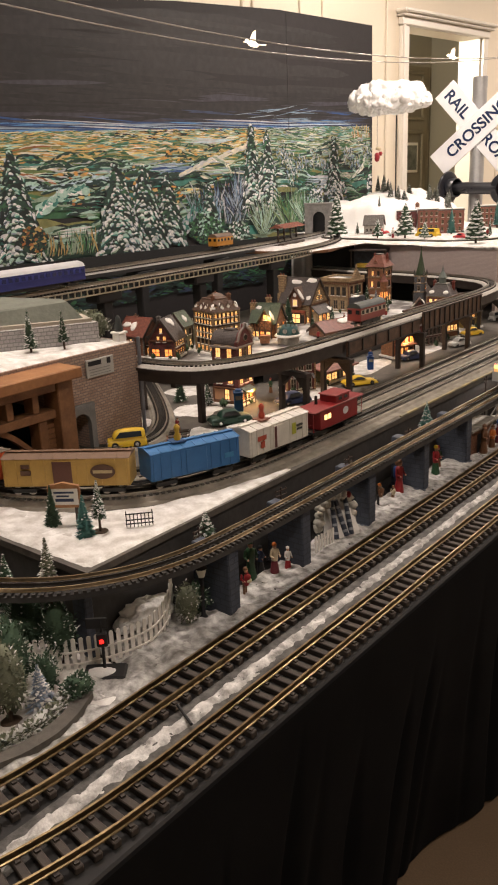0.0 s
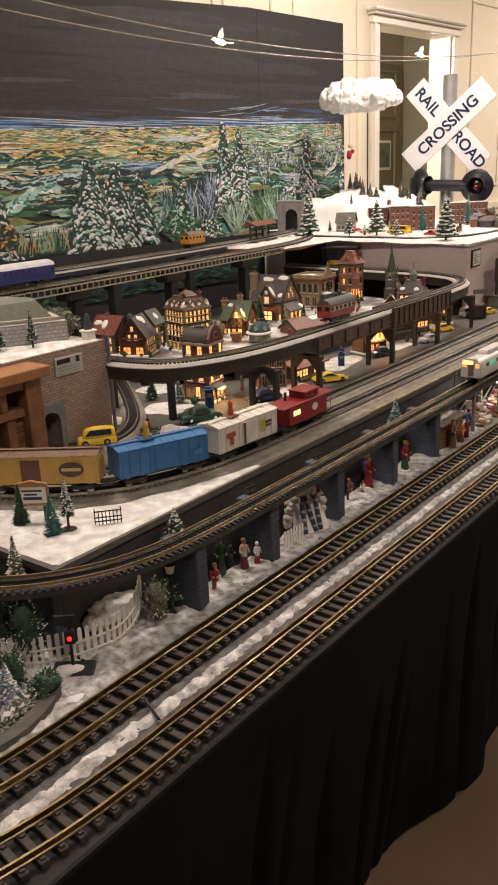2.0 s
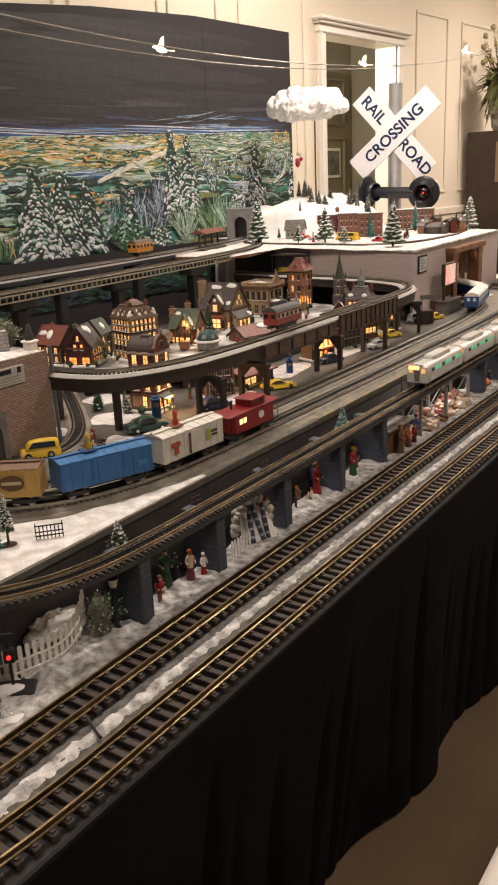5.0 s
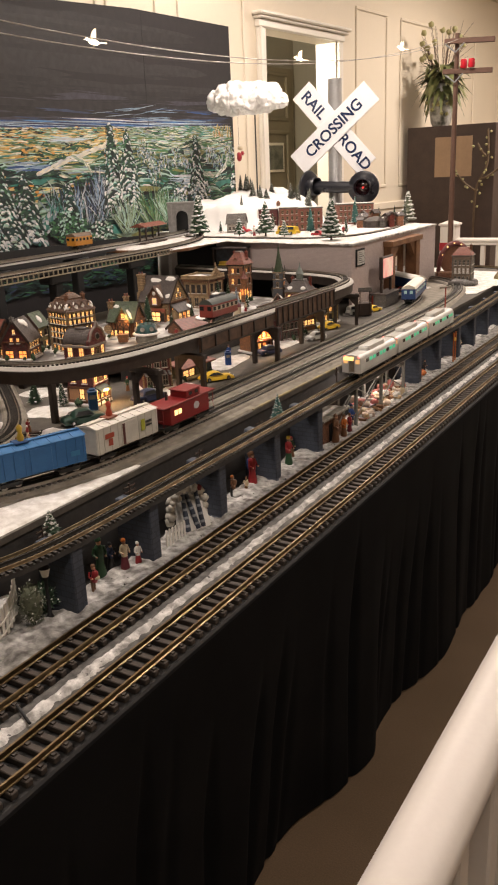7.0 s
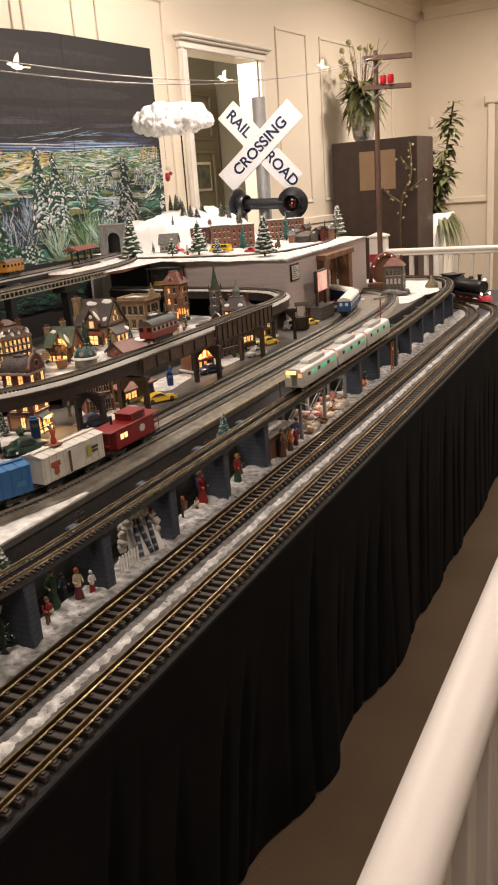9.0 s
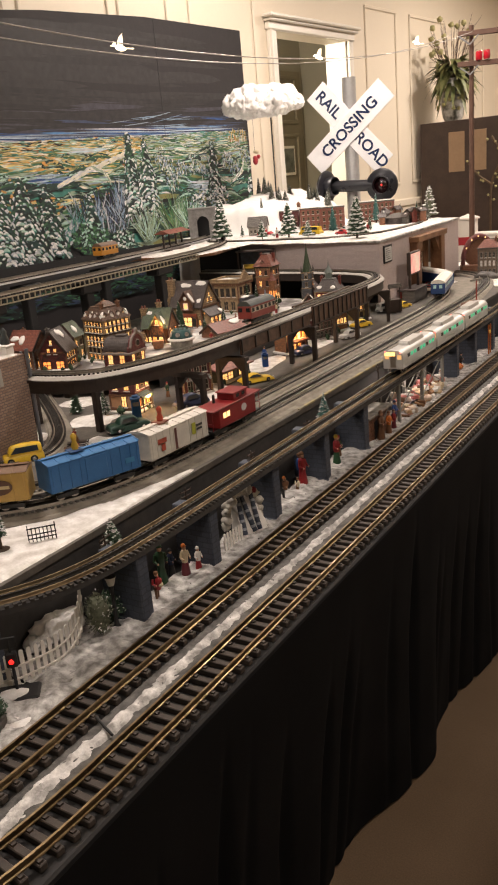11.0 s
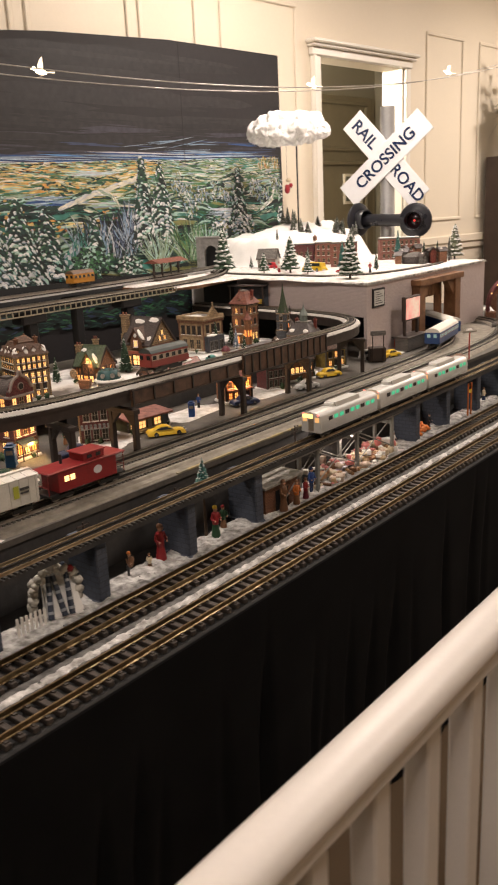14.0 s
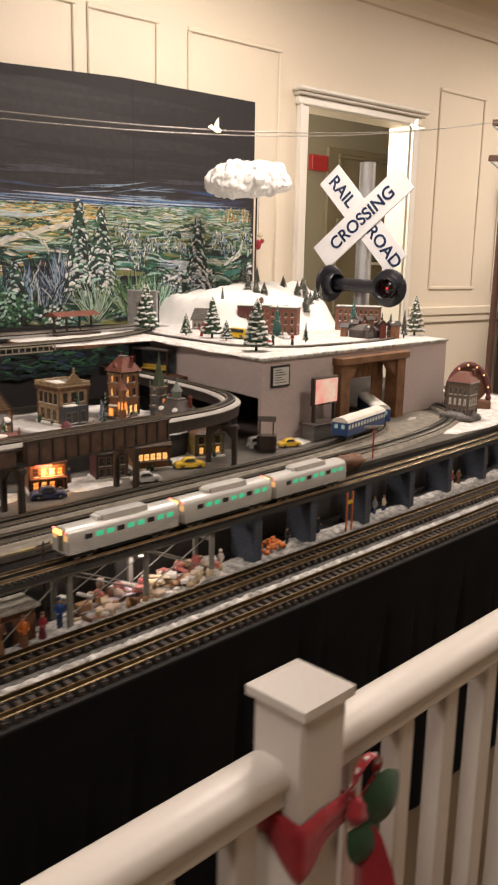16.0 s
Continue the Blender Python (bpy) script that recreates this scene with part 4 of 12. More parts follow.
for cu, cz, rx, rz, cs in ((-1.53, 1.235, 0.11, 0.075, ("leaf_green", "green", "pine_black", "mint", "leaf_green")), (-1.31, 1.205, 0.08, 0.045, ("snow_white", "sage", "mint", "pine_black", "green")), (-2.50, 1.25, 0.06, 0.05, ("rust", "pine_black", "ochre", "pine_green")), (-0.72, 1.215, 0.08, 0.04, ("snow_white", "sage", "pine_black", "haze"))):
    for k in range(210):
        a, q = rnd.uniform(0, 6.28), rnd.random() ** 0.55
        if k % 2:
            stroke(rnd.choice(("pine_black", "pine_green")), cu + q * rx * math.cos(a), cz + q * rz * math.sin(a) - 0.008, 0.030, 0.016, rnd.uniform(-0.6, 0.6))
        stroke(rnd.choice(cs), cu + q * rx * math.cos(a), cz + q * rz * math.sin(a), rnd.uniform(0.014, 0.028), 0.012, rnd.uniform(-0.8, 0.8), -0.003)
# dark colours only: the gloom beneath the elevated tracks is painted in
for k in range(1300):
    stroke(rnd.choice(("dark_teal", "pine_black", "pine_green", "pine_black", "dark_teal", "pine_black", "night_blue", "green")), rnd.uniform(-4.2, -0.9), rnd.uniform(0.93, 1.055), rnd.uniform(0.03, 0.10), rnd.uniform(0.005, 0.014), rnd.uniform(-0.4, 0.4))
for k, c in PAINT:
    tagged(part("brushwork", brush[k], mat("paint_" + k, c, 0.6, var=0.35, scale=30.0, bump=0.2, fine=8), mural, k.replace("_", " ") + " brushwork"), kind="stuff")
part("panel_joint", Geo().box(0.0468, 0.0475, -0.897, -0.894, 1.06, 2.25), M_BLACK, mural, "dark joint between the boards")

# tunnel block with a snowy top at the far end
blk = thing("tunnel_block", "mauve-grey brick-papered tunnel block with a snowy deck on top", "model tunnel")
A, B, C, D = (-1.315, 3.285), (-2.06, 3.44), (-1.348, 4.43), (-2.42, 4.72)
way = Vector((B[0] - A[0], B[1] - A[1], 0)).normalized()
ang = math.atan2(way.y, way.x)
fm = Matrix.Translation((*A, 0)) @ Matrix.Rotation(ang, 4, "Z")
part("front_wall", Geo().box(0.0, 0.76, -0.012, 0.0, 1.035, TOP - 0.004, fm), M_BRICKGREY, blk, "", True)
sideway = math.atan2(C[1] - A[1], C[0] - A[0])
sm = Matrix.Translation((*A, 0)) @ Matrix.Rotation(sideway, 4, "Z")
PX0, PX1 = 0.40, 0.76
for x0, x1, z0 in ((0.0, PX0, MID + 0.0005), (PX1, 1.145, MID + 0.0005), (PX0, PX1, 1.12)):
    part("side_wall", Geo().box(x0, x1, 0.0, 0.012, z0, TOP - 0.004, sm), M_BRICKGREY, blk)
g = Geo().prism([(A[0] + 0.01, A[1] - 0.012), (B[0], B[1] - 0.012), (-2.30, 3.42), (-2.30, 3.05), (-2.0, 2.98), (-1.94, 3.05), (-2.02, 3.30), (-2.06, 3.43), D, (C[0] + 0.008, C[1])][:3] + [(-2.47, 3.44), D, (C[0] + 0.008, C[1])], TOP - 0.008, TOP)
part("deck", g, M_DIRTY, blk, "board deck under the snow", True)
part("shelf", Geo().prism([(-2.47, 3.44), (-2.03, 3.425), (-1.95, 3.06), (-2.02, 2.93), (-2.47, 2.93)], TOP - 0.012, TOP - 0.001), M_WOOD, blk, "thin plywood shelf", True)
# black sheets inside the block imitate the shade in its openings
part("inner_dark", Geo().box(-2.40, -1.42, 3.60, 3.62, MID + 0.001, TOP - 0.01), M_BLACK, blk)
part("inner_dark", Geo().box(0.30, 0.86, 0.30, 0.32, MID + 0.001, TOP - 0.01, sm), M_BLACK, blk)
# timber portal in the side wall
por = Geo()
por.box(PX0 - 0.025, PX0 + 0.03, -0.035, 0.02, MID + 0.0005, 1.115, sm, 0.002).box(PX1 - 0.03, PX1 + 0.025, -0.035, 0.02, MID + 0.0005, 1.115, sm, 0.002)
por.box(PX0 - 0.035, PX1 + 0.035, -0.045, 0.02, 1.115, 1.14, sm, 0.002)
for s0, s1 in ((PX0 + 0.03, PX0 + 0.10), (PX1 - 0.03, PX1 - 0.10)):
    por.add([(s0, -0.025, 1.115), (s1, -0.025, 1.115), (s0, -0.025, 1.045), (s0, 0.0, 1.115), (s1, 0.0, 1.115), (s0, 0.0, 1.045)], [(0, 1, 2), (3, 5, 4), (0, 2, 5, 3), (1, 4, 5, 2), (0, 3, 4, 1)], sm)
part("timber_portal", por, M_WOOD, blk, "stained timber tunnel portal", True)
for k in range(9):
    x = PX0 + 0.03 + k * 0.033
    part("plank", Geo().box(x, x + 0.03, 0.028, 0.034, 1.05, 1.115, sm), M_WOOD, blk)
for x0, x1 in ((PX0 + 0.03, PX0 + 0.075), (PX1 - 0.10, PX1 - 0.03)):
    part("plank", Geo().box(x0, x1, 0.03, 0.036, MID, 1.05, sm), M_WOOD, blk)
# plaque on the side wall
plq = thing("framed_plaque", "small framed notice with a dark border on the brick side", "sign")
part("frame", Geo().box(0.040, 0.132, -0.006, -0.0005, 1.066, 1.136, sm, 0.001), M_BLACK, plq)
part("card", Geo().box(0.048, 0.124, -0.0075, -0.0062, 1.073, 1.129, sm), mat("grey_card", (0.60, 0.60, 0.57), 0.6, var=0.1), plq, "pale grey card")
bars = Geo()
for k in range(6):
    bars.box(0.056, 0.056 + 0.055 * (0.6 + 0.4 * ((k * 7) % 3) / 2), -0.0083, -0.0076, 1.120 - k * 0.008, 1.123 - k * 0.008, sm)
part("print", bars, mat("ink", (0.10, 0.10, 0.10), 0.7), plq, "lines of small print")

# snow on the block, and the white hill with its pole and cloud
def on_deck(x, y):
    return TOP + 0.003 + 0.004 * noise.noise(Vector((x * 9, y * 9, 3))) + 0.002 * noise.noise(Vector((x * 40, y * 40, 1)))


g = Geo()
xs, ys = span(0.0, 1.0, 0.016), span(0.0, 1.0, 0.012)


def quad(s, t):
    p = Vector((A[0] + 0.004, A[1] - 0.010)).lerp(Vector((-2.46, 3.445)), s)
    q = Vector((C[0] + 0.004, C[1])).lerp(Vector(D), s)
    return p.lerp(q, t)


v = []
for s in xs:
    for t in ys:
        p = quad(s, t)
        v.append((p.x, p.y, on_deck(p.x, p.y) - (0.006 if s in (0, 1) or t in (0, 1) else 0)))
k = len(ys)
g.add(v, [(i * k + j, i * k + j + 1, (i + 1) * k + j + 1, (i + 1) * k + j) for i in range(len(xs) - 1) for j in range(k - 1)], None, True)
tagged(solid("snow", g, M_SNOW, "white snow cover on the tunnel block", "snow", fix=True), kind="stuff")
snow_patch("snow", span(-2.46, -1.965, 0.014), span(2.94, 3.44, 0.014), TOP + 0.001, 0.005, 12, "thin snow on the plywood shelf")


def hill(x, y):
    """Cotton hill over the back of the block."""
    a = (x + 2.43) / 0.47
    b = (y - 4.33) / 0.42
    r = math.sqrt(a * a + b * b)
    edge = max(0.0, min(1.0, (1.05 - r) / 0.22))
    edge = edge * edge * (3 - 2 * edge)
    flat = 0.118 + 0.080 * max(0, 1 - abs(x + 2.42) / 0.32) * max(0, min(1, (y - 3.9) / 0.45))
    return TOP + 0.002 + edge * (flat + 0.030 * noise.noise(Vector((x * 8, y * 8, 0))) - 0.012 * abs(noise.noise(Vector((x * 13 + y * 5, y * 19, 7)))) + 0.008 * noise.noise(Vector((x * 25, y * 25, 2))) + 0.004 * noise.noise(Vector((x * 60, y * 60, 5)))) 


M_COTTON = mat("white_cotton", (0.84, 0.83, 0.81), 1.0, var=0.06, scale=18.0, bump=0.9, fine=9, sheen=0.3)
g = Geo().sheet(span(-2.83, -1.88, 0.009), span(3.86, 4.80, 0.009), lambda x, y: hill(x, y) - (0.4 if x < -2.62 + 0.1 * (y - 4.8) else 0))
tagged(solid("snow_hill", g, M_COTTON, "smooth white cotton snow hill with small trees on it", "snow hill"), kind="stuff")
pole = thing("cloud_stand", "fluffy white cotton cloud held up on a thin rod", "cotton cloud")
PX, PY = -2.32, 4.29
part("rod", Geo().rod((PX, PY, hill(PX, PY) - 0.01), (PX, PY, 1.80), 0.004), mat("dark_rod", (0.04, 0.045, 0.04), 0.5), pole, "thin dark rod")


def cotton(g, centre, size, turn, seed, lump, detail):
    """A soft flattened puff of cotton wool."""
    seg, rings = 16 * detail, 8 * detail
    ct, st = math.cos(radians(turn)), math.sin(radians(turn))
    v = []
    for i in range(rings + 1):
        a = -math.pi / 2 + math.pi * i / rings
        for k in range(seg):
            b = 2 * math.pi * k / seg
            d = Vector((math.cos(a) * math.cos(b), math.cos(a) * math.sin(b), math.sin(a)))
            q = Vector((d.x * 2.6, d.y * 1.6, d.z * 1.2)) + Vector((seed, seed * 1.7, 3))
            r = 1 + 0.62 * lump * noise.noise(q * 0.9) + 0.42 * lump * noise.noise(q * 2.0) + 0.20 * lump * noise.noise(q * 4.5) + 0.08 * lump * noise.noise(q * 11)
            box = (abs(d.x) ** 3 + abs(d.y) ** 3 + abs(d.z) ** 3) ** (-1 / 3)
            p = (d.x * size[0] * r * box, d.y * size[1] * r * box, d.z * size[2] * r * box * (0.8 if d.z < 0 else 1.0))
            v.append((centre[0] + p[0] * ct - p[1] * st, centre[1] + p[0] * st + p[1] * ct, centre[2] + p[2]))
    return g.add(v, [(i * seg + k, i * seg + (k + 1) % seg, (i + 1) * seg + (k + 1) % seg, (i + 1) * seg + k) for i in range(rings) for k in range(seg)], None, True)


rf = random.Random(8)
g = Geo()
CC = (PX - 0.025, PY - 0.03, 1.805)
for k, (a, b, z, r) in enumerate(((-0.165, 0.0, 0.004, 0.048), (-0.115, 0.02, 0.022, 0.058), (-0.105, -0.03, -0.012, 0.052), (-0.045, 0.015, 0.028, 0.060), (-0.040, -0.035, -0.006, 0.058), (0.030, 0.01, 0.024, 0.062), (0.030, -0.04, -0.010, 0.056), (0.095, 0.01, 0.020, 0.058), (0.095, -0.03, -0.014, 0.050), (0.150, 0.0, 0.004, 0.048), (0.185, -0.01, -0.010, 0.036))):
    cotton(g, (CC[0] + 0.90 * (a * 0.956 - b * 0.292), CC[1] + 0.90 * (a * 0.292 + b * 0.956), CC[2] + 0.006 + 0.9 * z), (r * 1.42, r * 1.20, r * 1.22), 17 + 31 * k, 2.1 + 3.7 * k, 0.34, 5)
skin = list(g.v)
for k in range(9000):
    p = Vector(rf.choice(skin))
    d = Vector((p.x - CC[0], (p.y - CC[1]) * 2, (p.z - CC[2]) * 3)).normalized()
    w = Vector((rf.gauss(0, 1), rf.gauss(0, 1), rf.gauss(0, 1))).normalized()
    side = d.orthogonal().normalized() * 0.0006
    g.add([p - side - d * 0.004, p + side - d * 0.004, p + (0.6 * d + w) * rf.uniform(0.002, 0.006)], [(0, 1, 2)])
part("cloud", g, M_COTTON, pole, "white cotton cloud")

# brick building with the timber portal, near the corner
bld = thing("brick_tunnel_building", "tan brick model building with a timber portal and snowy roof", "model building")
BX, BZ = -1.412, 1.108
for x0, y0, y1, z0, z1 in ((BX - 0.62, 1.278, 1.437, MID + 0.0005, BZ), (BX - 0.62, 1.213, 1.278, 0.99, BZ), (BX - 0.62, 0.60, 1.213, 1.085, BZ)):
    part("wall", Geo().box(x0, BX, y0, y1, z0, z1), M_BRICK, bld)
part("rear_wall", Geo().box(BX - 0.62, BX - 0.30, 0.60, 1.235, MID + 0.0005, 1.085), M_BRICK, bld)
part("downpipe", Geo().rod((BX + 0.004, 1.442, MID), (BX + 0.004, 1.442, BZ + 0.01), 0.0045).rod((BX - 0.012, 1.441, MID), (BX - 0.012, 1.441, BZ + 0.004), 0.003), mat("grey_pipe", (0.15, 0.16, 0.18), 0.5), bld, "grey corner pipe")
# stone arch
arch = Geo()
ring = [(math.cos(a), math.sin(a)) for a in [math.pi * k / 10 for k in range(11)]]
cy, half, spring = 1.250, 0.026, 0.955
outer = [(cy - 0.04, MID), (cy - 0.04, 1.0), (cy + 0.04, 1.0), (cy + 0.04, MID)]
hole = [(cy + half, MID)] + [(cy + half * c, spring + half * s) for c, s in ring] + [(cy - half, MID)]
pol = outer + hole
for x0, x1 in ((BX, BX + 0.012),):
    n = len(pol)
    v = [(x0, a, b) for a, b in pol] + [(x1, a, b) for a, b in pol]
    arch.add(v, [tuple(range(n)), tuple(range(n, 2 * n))[::-1]] + [(i, (i + 1) % n, n + (i + 1) % n, n + i) for i in range(n)])
part("stone_arch", arch, M_STONE, bld, "grey cast stone arch", True)
# black sheet set back in the arch to imitate its dark depth
part("arch_dark", Geo().box(BX - 0.2, BX - 0.19, 1.213, 1.278, MID + 0.0005, 0.99), M_BLACK, bld)
# timber portal
g = Geo()
g.box(BX + 0.0005, BX + 0.05, 1.165, 1.206, MID + 0.0005, 1.078, None, 0.002)
g.box(BX + 0.0005, BX + 0.052, 0.60, 1.160, 1.058, 1.078, None, 0.002)
part("post", g, M_WOOD, bld, "stained timber post and lintel", True)
part("roof_plank", Geo().box(BX - 0.01, BX + 0.072, 0.60, 1.216, 1.0785, 1.101, None, 0.002), mat("orange_timber", (0.36, 0.17, 0.07), 0.55, var=0.2, scale=20.0, bump=0.25, tint=(0.26, 0.115, 0.045)), bld, "orange-brown plank over the portal")
for y, top in ((1.112, 1.056), (1.05, 1.056), (0.99, 1.056), (0.93, 1.056), (0.87, 1.056), (0.80, 1.056)):
    part("stud", Geo().box(BX + 0.004, BX + 0.034, y, y + 0.016, 1.018, top, None, 0.001), M_WOOD, bld)
part("lower_beam", Geo().box(BX + 0.002, BX + 0.040, 0.60, 1.163, 1.0, 1.0175, None, 0.001), M_WOOD, bld)
part("inner_post", Geo().box(BX + 0.0005, BX + 0.036, 1.120, 1.142, MID + 0.0005, 0.9995, None, 0.002), M_WOOD, bld)
for k in range(10):
    z = MID + 0.003 + k * 0.0112
    part("plank", Geo().box(BX + 0.0005, BX + 0.028, 1.1425, 1.1645, z, z + 0.0102, None, 0.001), M_WOOD, bld)
brace = Geo()
for k in range(8):
    t0, t1 = k / 8, (k + 1) / 8
    y0, y1 = 1.120 - 0.12 * t0, 1.120 - 0.12 * t1
    z0, z1 = 0.915 + 0.084 * math.sin(math.pi / 2 * t0), 0.915 + 0.084 * math.sin(math.pi / 2 * t1)
    brace.add([(x, y, z) for x in (BX + 0.006, BX + 0.030) for y, z in ((y0, z0), (y1, z1), (y1, z1 + 0.014), (y0, z0 + 0.014))], [(0, 1, 2, 3), (4, 7, 6, 5), (0, 4, 5, 1), (2, 6, 7, 3)])
part("curved_brace", brace, M_WOOD, bld, "curved timber brace", True)
# the shade inside the timber portal is this black sheet
part("tunnel_dark", Geo().box(BX - 0.29, BX - 0.28, 0.60, 1.213, MID + 0.0005, 1.085), M_BLACK, bld)
brd = thing("wall_notice", "pale notice board with a dark heading on the brick wall", "sign")
part("board", Geo().box(BX + 0.0005, BX + 0.005, 1.283, 1.362, 1.052, 1.092, None, 0.001), mat("notice_board", (0.44, 0.43, 0.40), 0.6, var=0.1), brd)
part("heading", Geo().box(BX + 0.0052, BX + 0.0062, 1.288, 1.325, 1.078, 1.088).box(BX + 0.0052, BX + 0.0062, 1.342, 1.352, 1.076, 1.089), M_BLACK, brd, "dark heading")
g = Geo()
for k in range(3):
    g.box(BX + 0.0052, BX + 0.0060, 1.290, 1.35, 1.057 + k * 0.006, 1.0585 + k * 0.006)
part("print", g, mat("faint_ink", (0.25, 0.25, 0.24), 0.7), brd, "lines of small print")
snow_patch("snow", span(BX - 0.60, BX - 0.004, 0.012), span(0.62, 1.428, 0.012), BZ + 0.001, 0.006, 16, "white snow on the flat roof of the brick building")
up = thing("upper_stone_terrace", "pale stone terrace wall with a grey plaster slope above", "model terrace")
TERR = [(-2.0, 0.62), (-1.82, 0.74), (-1.466, 1.378), (-1.56, 1.42), (-2.0, 1.42)]
part("stone_wall", Geo().prism(TERR, BZ + 0.0005, BZ + 0.050), M_STONEWALL, up, "", True)
part("coping", Geo().prism([(-2.0, 0.64), (-1.83, 0.75), (-1.482, 1.374), (-1.56, 1.41), (-2.0, 1.41)], BZ + 0.0502, BZ + 0.058), M_PLASTERW, up, "pale ledge", True)
g = Geo()
low = [(-2.0, 0.66), (-1.84, 0.77), (-1.50, 1.365), (-1.57, 1.40), (-2.0, 1.40)]
high = [(-2.0, 0.70), (-1.87, 0.80), (-1.535, 1.352), (-1.59, 1.38), (-2.0, 1.38)]
zz = [0.075, 0.072, 0.095, 0.095, 0.08]
v = [(x, y, BZ + 0.0582) for x, y in low] + [(x, y, BZ + z) for (x, y), z in zip(high, zz)]
g.add(v, [tuple(range(5))[::-1], tuple(range(5, 10))] + [(i, (i + 1) % 5, 5 + (i + 1) % 5, 5 + i) for i in range(5)])
part("slope", g, M_MOUNT, up, "grey-green plaster slope", True)

# back tracks on steel trestles
BACK_FRONT = [(-1.86, 0.5), (-1.88, 1.0), (-1.90, 1.5), (-1.925, 2.0), (-1.955, 2.5), (-1.985, 2.9), (-2.03, 3.15), (-2.13, 3.40), (-2.28, 3.62)]
BACK_REAR = [(-2.14, 0.5), (-2.17, 1.2), (-2.20, 2.0), (-2.235, 2.6), (-2.285, 3.1), (-2.36, 3.5), (-2.43, 3.75)]
for line2d, lab, girder in ((BACK_FRONT, "front elevated track with an open tan lattice side", True), (BACK_REAR, "rear elevated track with pale rails near the backdrop", False)):
    tr = thing("elevated_trackway", lab, "trackway", group="elevated back tracks")
    line = [p + Vector((0, 0, BACK)) for p in smooth_line(line2d, 0.03)]
    stop = [i for i, p in enumerate(line) if p.y < 2.98]
    part("deck", Geo().sweep(line[: stop[-1]], [(-0.03, -0.012), (0.03, -0.012), (0.03, -0.001), (-0.03, -0.001)]), M_BLACK, tr, "", True)
    if girder:
        g = Geo()
        seg = line[: stop[-1]]
        g.sweep(seg, [(0.031, -0.004), (0.034, -0.004), (0.034, 0.0), (0.031, 0.0)]).sweep(seg, [(0.031, -0.022), (0.034, -0.022), (0.034, -0.018), (0.031, -0.018)])
        marks = smooth_line(line2d, 0.024)
        for i, p in enumerate(marks):
            if p.y < 2.96:
                g.box(0.0305, 0.0345, -0.0014, 0.0014, -0.019, -0.003, turned(p, heading(marks, i), BACK))
        part("lattice", g, M_GOLDLINE, tr, "tan painted lattice side", True)
    for y in (0.9, 1.35, 1.8, 2.25, 2.7):
        i = min(range(len(line)), key=lambda q: abs(line[q].y - y))
        p = line[i]
        part("column", Geo().box(-0.018, 0.018, -0.018, 0.018, MID + 0.0005, BACK - 0.05, Matrix.Translation((p.x, p.y, 0)), 0.003).box(-0.03, 0.03, -0.05, 0.05, BACK - 0.05, BACK - 0.013, Matrix.Translation((p.x, p.y, 0)), 0.006), M_BLACK, tr, "black column with a wide head")
    small_track(line2d, BACK, 0.030, "pale-railed model track on the elevated deck", "elevated back tracks", 2, 0.0125, 0.045, M_GREYBED if not girder else None, 0.020, h=0.007)

# white railing between the walkway and the table
M_VINYL = mat("white_vinyl", (0.68, 0.635, 0.59), 0.40, var=0.04, scale=5.0, bump=0.03, fine=30)
RX = -0.116
CAP = [(-0.030, 0.0), (0.030, 0.0), (0.032, 0.006), (0.028, 0.016), (0.028, 0.024), (0.036, 0.034), (0.040, 0.048), (0.036, 0.062), (0.024, 0.072), (0.010, 0.076), (-0.010, 0.076), (-0.024, 0.072), (-0.036, 0.062), (-0.040, 0.048), (-0.036, 0.034), (-0.028, 0.024), (-0.028, 0.016), (-0.032, 0.006)]
CAP = [(0.8 * a, 0.70 * b) for a, b in CAP]


def railing_post(m, label="square white railing post with a low pyramid cap"):
    ob = thing("railing_post", label, "post", m, "railing posts")
    part("shaft", Geo().box(-0.038, 0.038, -0.038, 0.038, 0.001, 0.982, None, 0.004), M_VINYL, ob)
    s, z = 0.044, 0.982
    g = Geo().add([(-s, -s, z), (s, -s, z), (s, s, z), (-s, s, z), (-s, -s, z + 0.012), (s, -s, z + 0.012), (s, s, z + 0.012), (-s, s, z + 0.012), (0, 0, z + 0.040)], [(3, 2, 1, 0), (0, 1, 5, 4), (1, 2, 6, 5), (2, 3, 7, 6), (3, 0, 4, 7), (4, 5, 8), (5, 6, 8), (6, 7, 8), (7, 4, 8)])
    part("cap", g, M_VINYL, ob, "pyramid cap")
    return ob


def railing_span(m, length, label="white railing with a moulded handrail and square balusters"):
    """Runs along y from the origin."""
    ob = thing("railing", label, "railing", m, "railing spans")
    part("handrail", Geo().sweep([(0, 0, 0.8646), (0, length, 0.8646)], CAP, True), M_VINYL, ob, "moulded handrail", True)
    part("bottom_rail", Geo().box(-0.022, 0.022, 0, length, 0.08, 0.12, None, 0.004), M_VINYL, ob)
    n = int(round(length / 0.118))
    for i in range(n):
        y = (i + 0.5) * length / n + 0.010
        part("baluster", Geo().box(-0.0165, 0.0165, y - 0.0165, y + 0.0165, 0.121, 0.8642, None, 0.003), M_VINYL, ob)
    return ob


post = railing_post(pose(RX + 0.01, 2.075, 0))
for y in (-0.16, 4.25):
    copy_thing(post, pose(RX, y, 0))
railing_span(pose(RX - 0.014, 0.5 - 0.607, 0, 0, 0, -0.375), 2.075 - 0.038 - (0.5 - 0.607))
railing_span(pose(RX, 2.075 + 0.038, 0), 2.10)
# far railing across the room
FR = 6.55
far_post = copy_thing(post, pose(-1.927, FR, 0) @ Matrix.Diagonal((1.6, 1.6, 1.03, 1)))
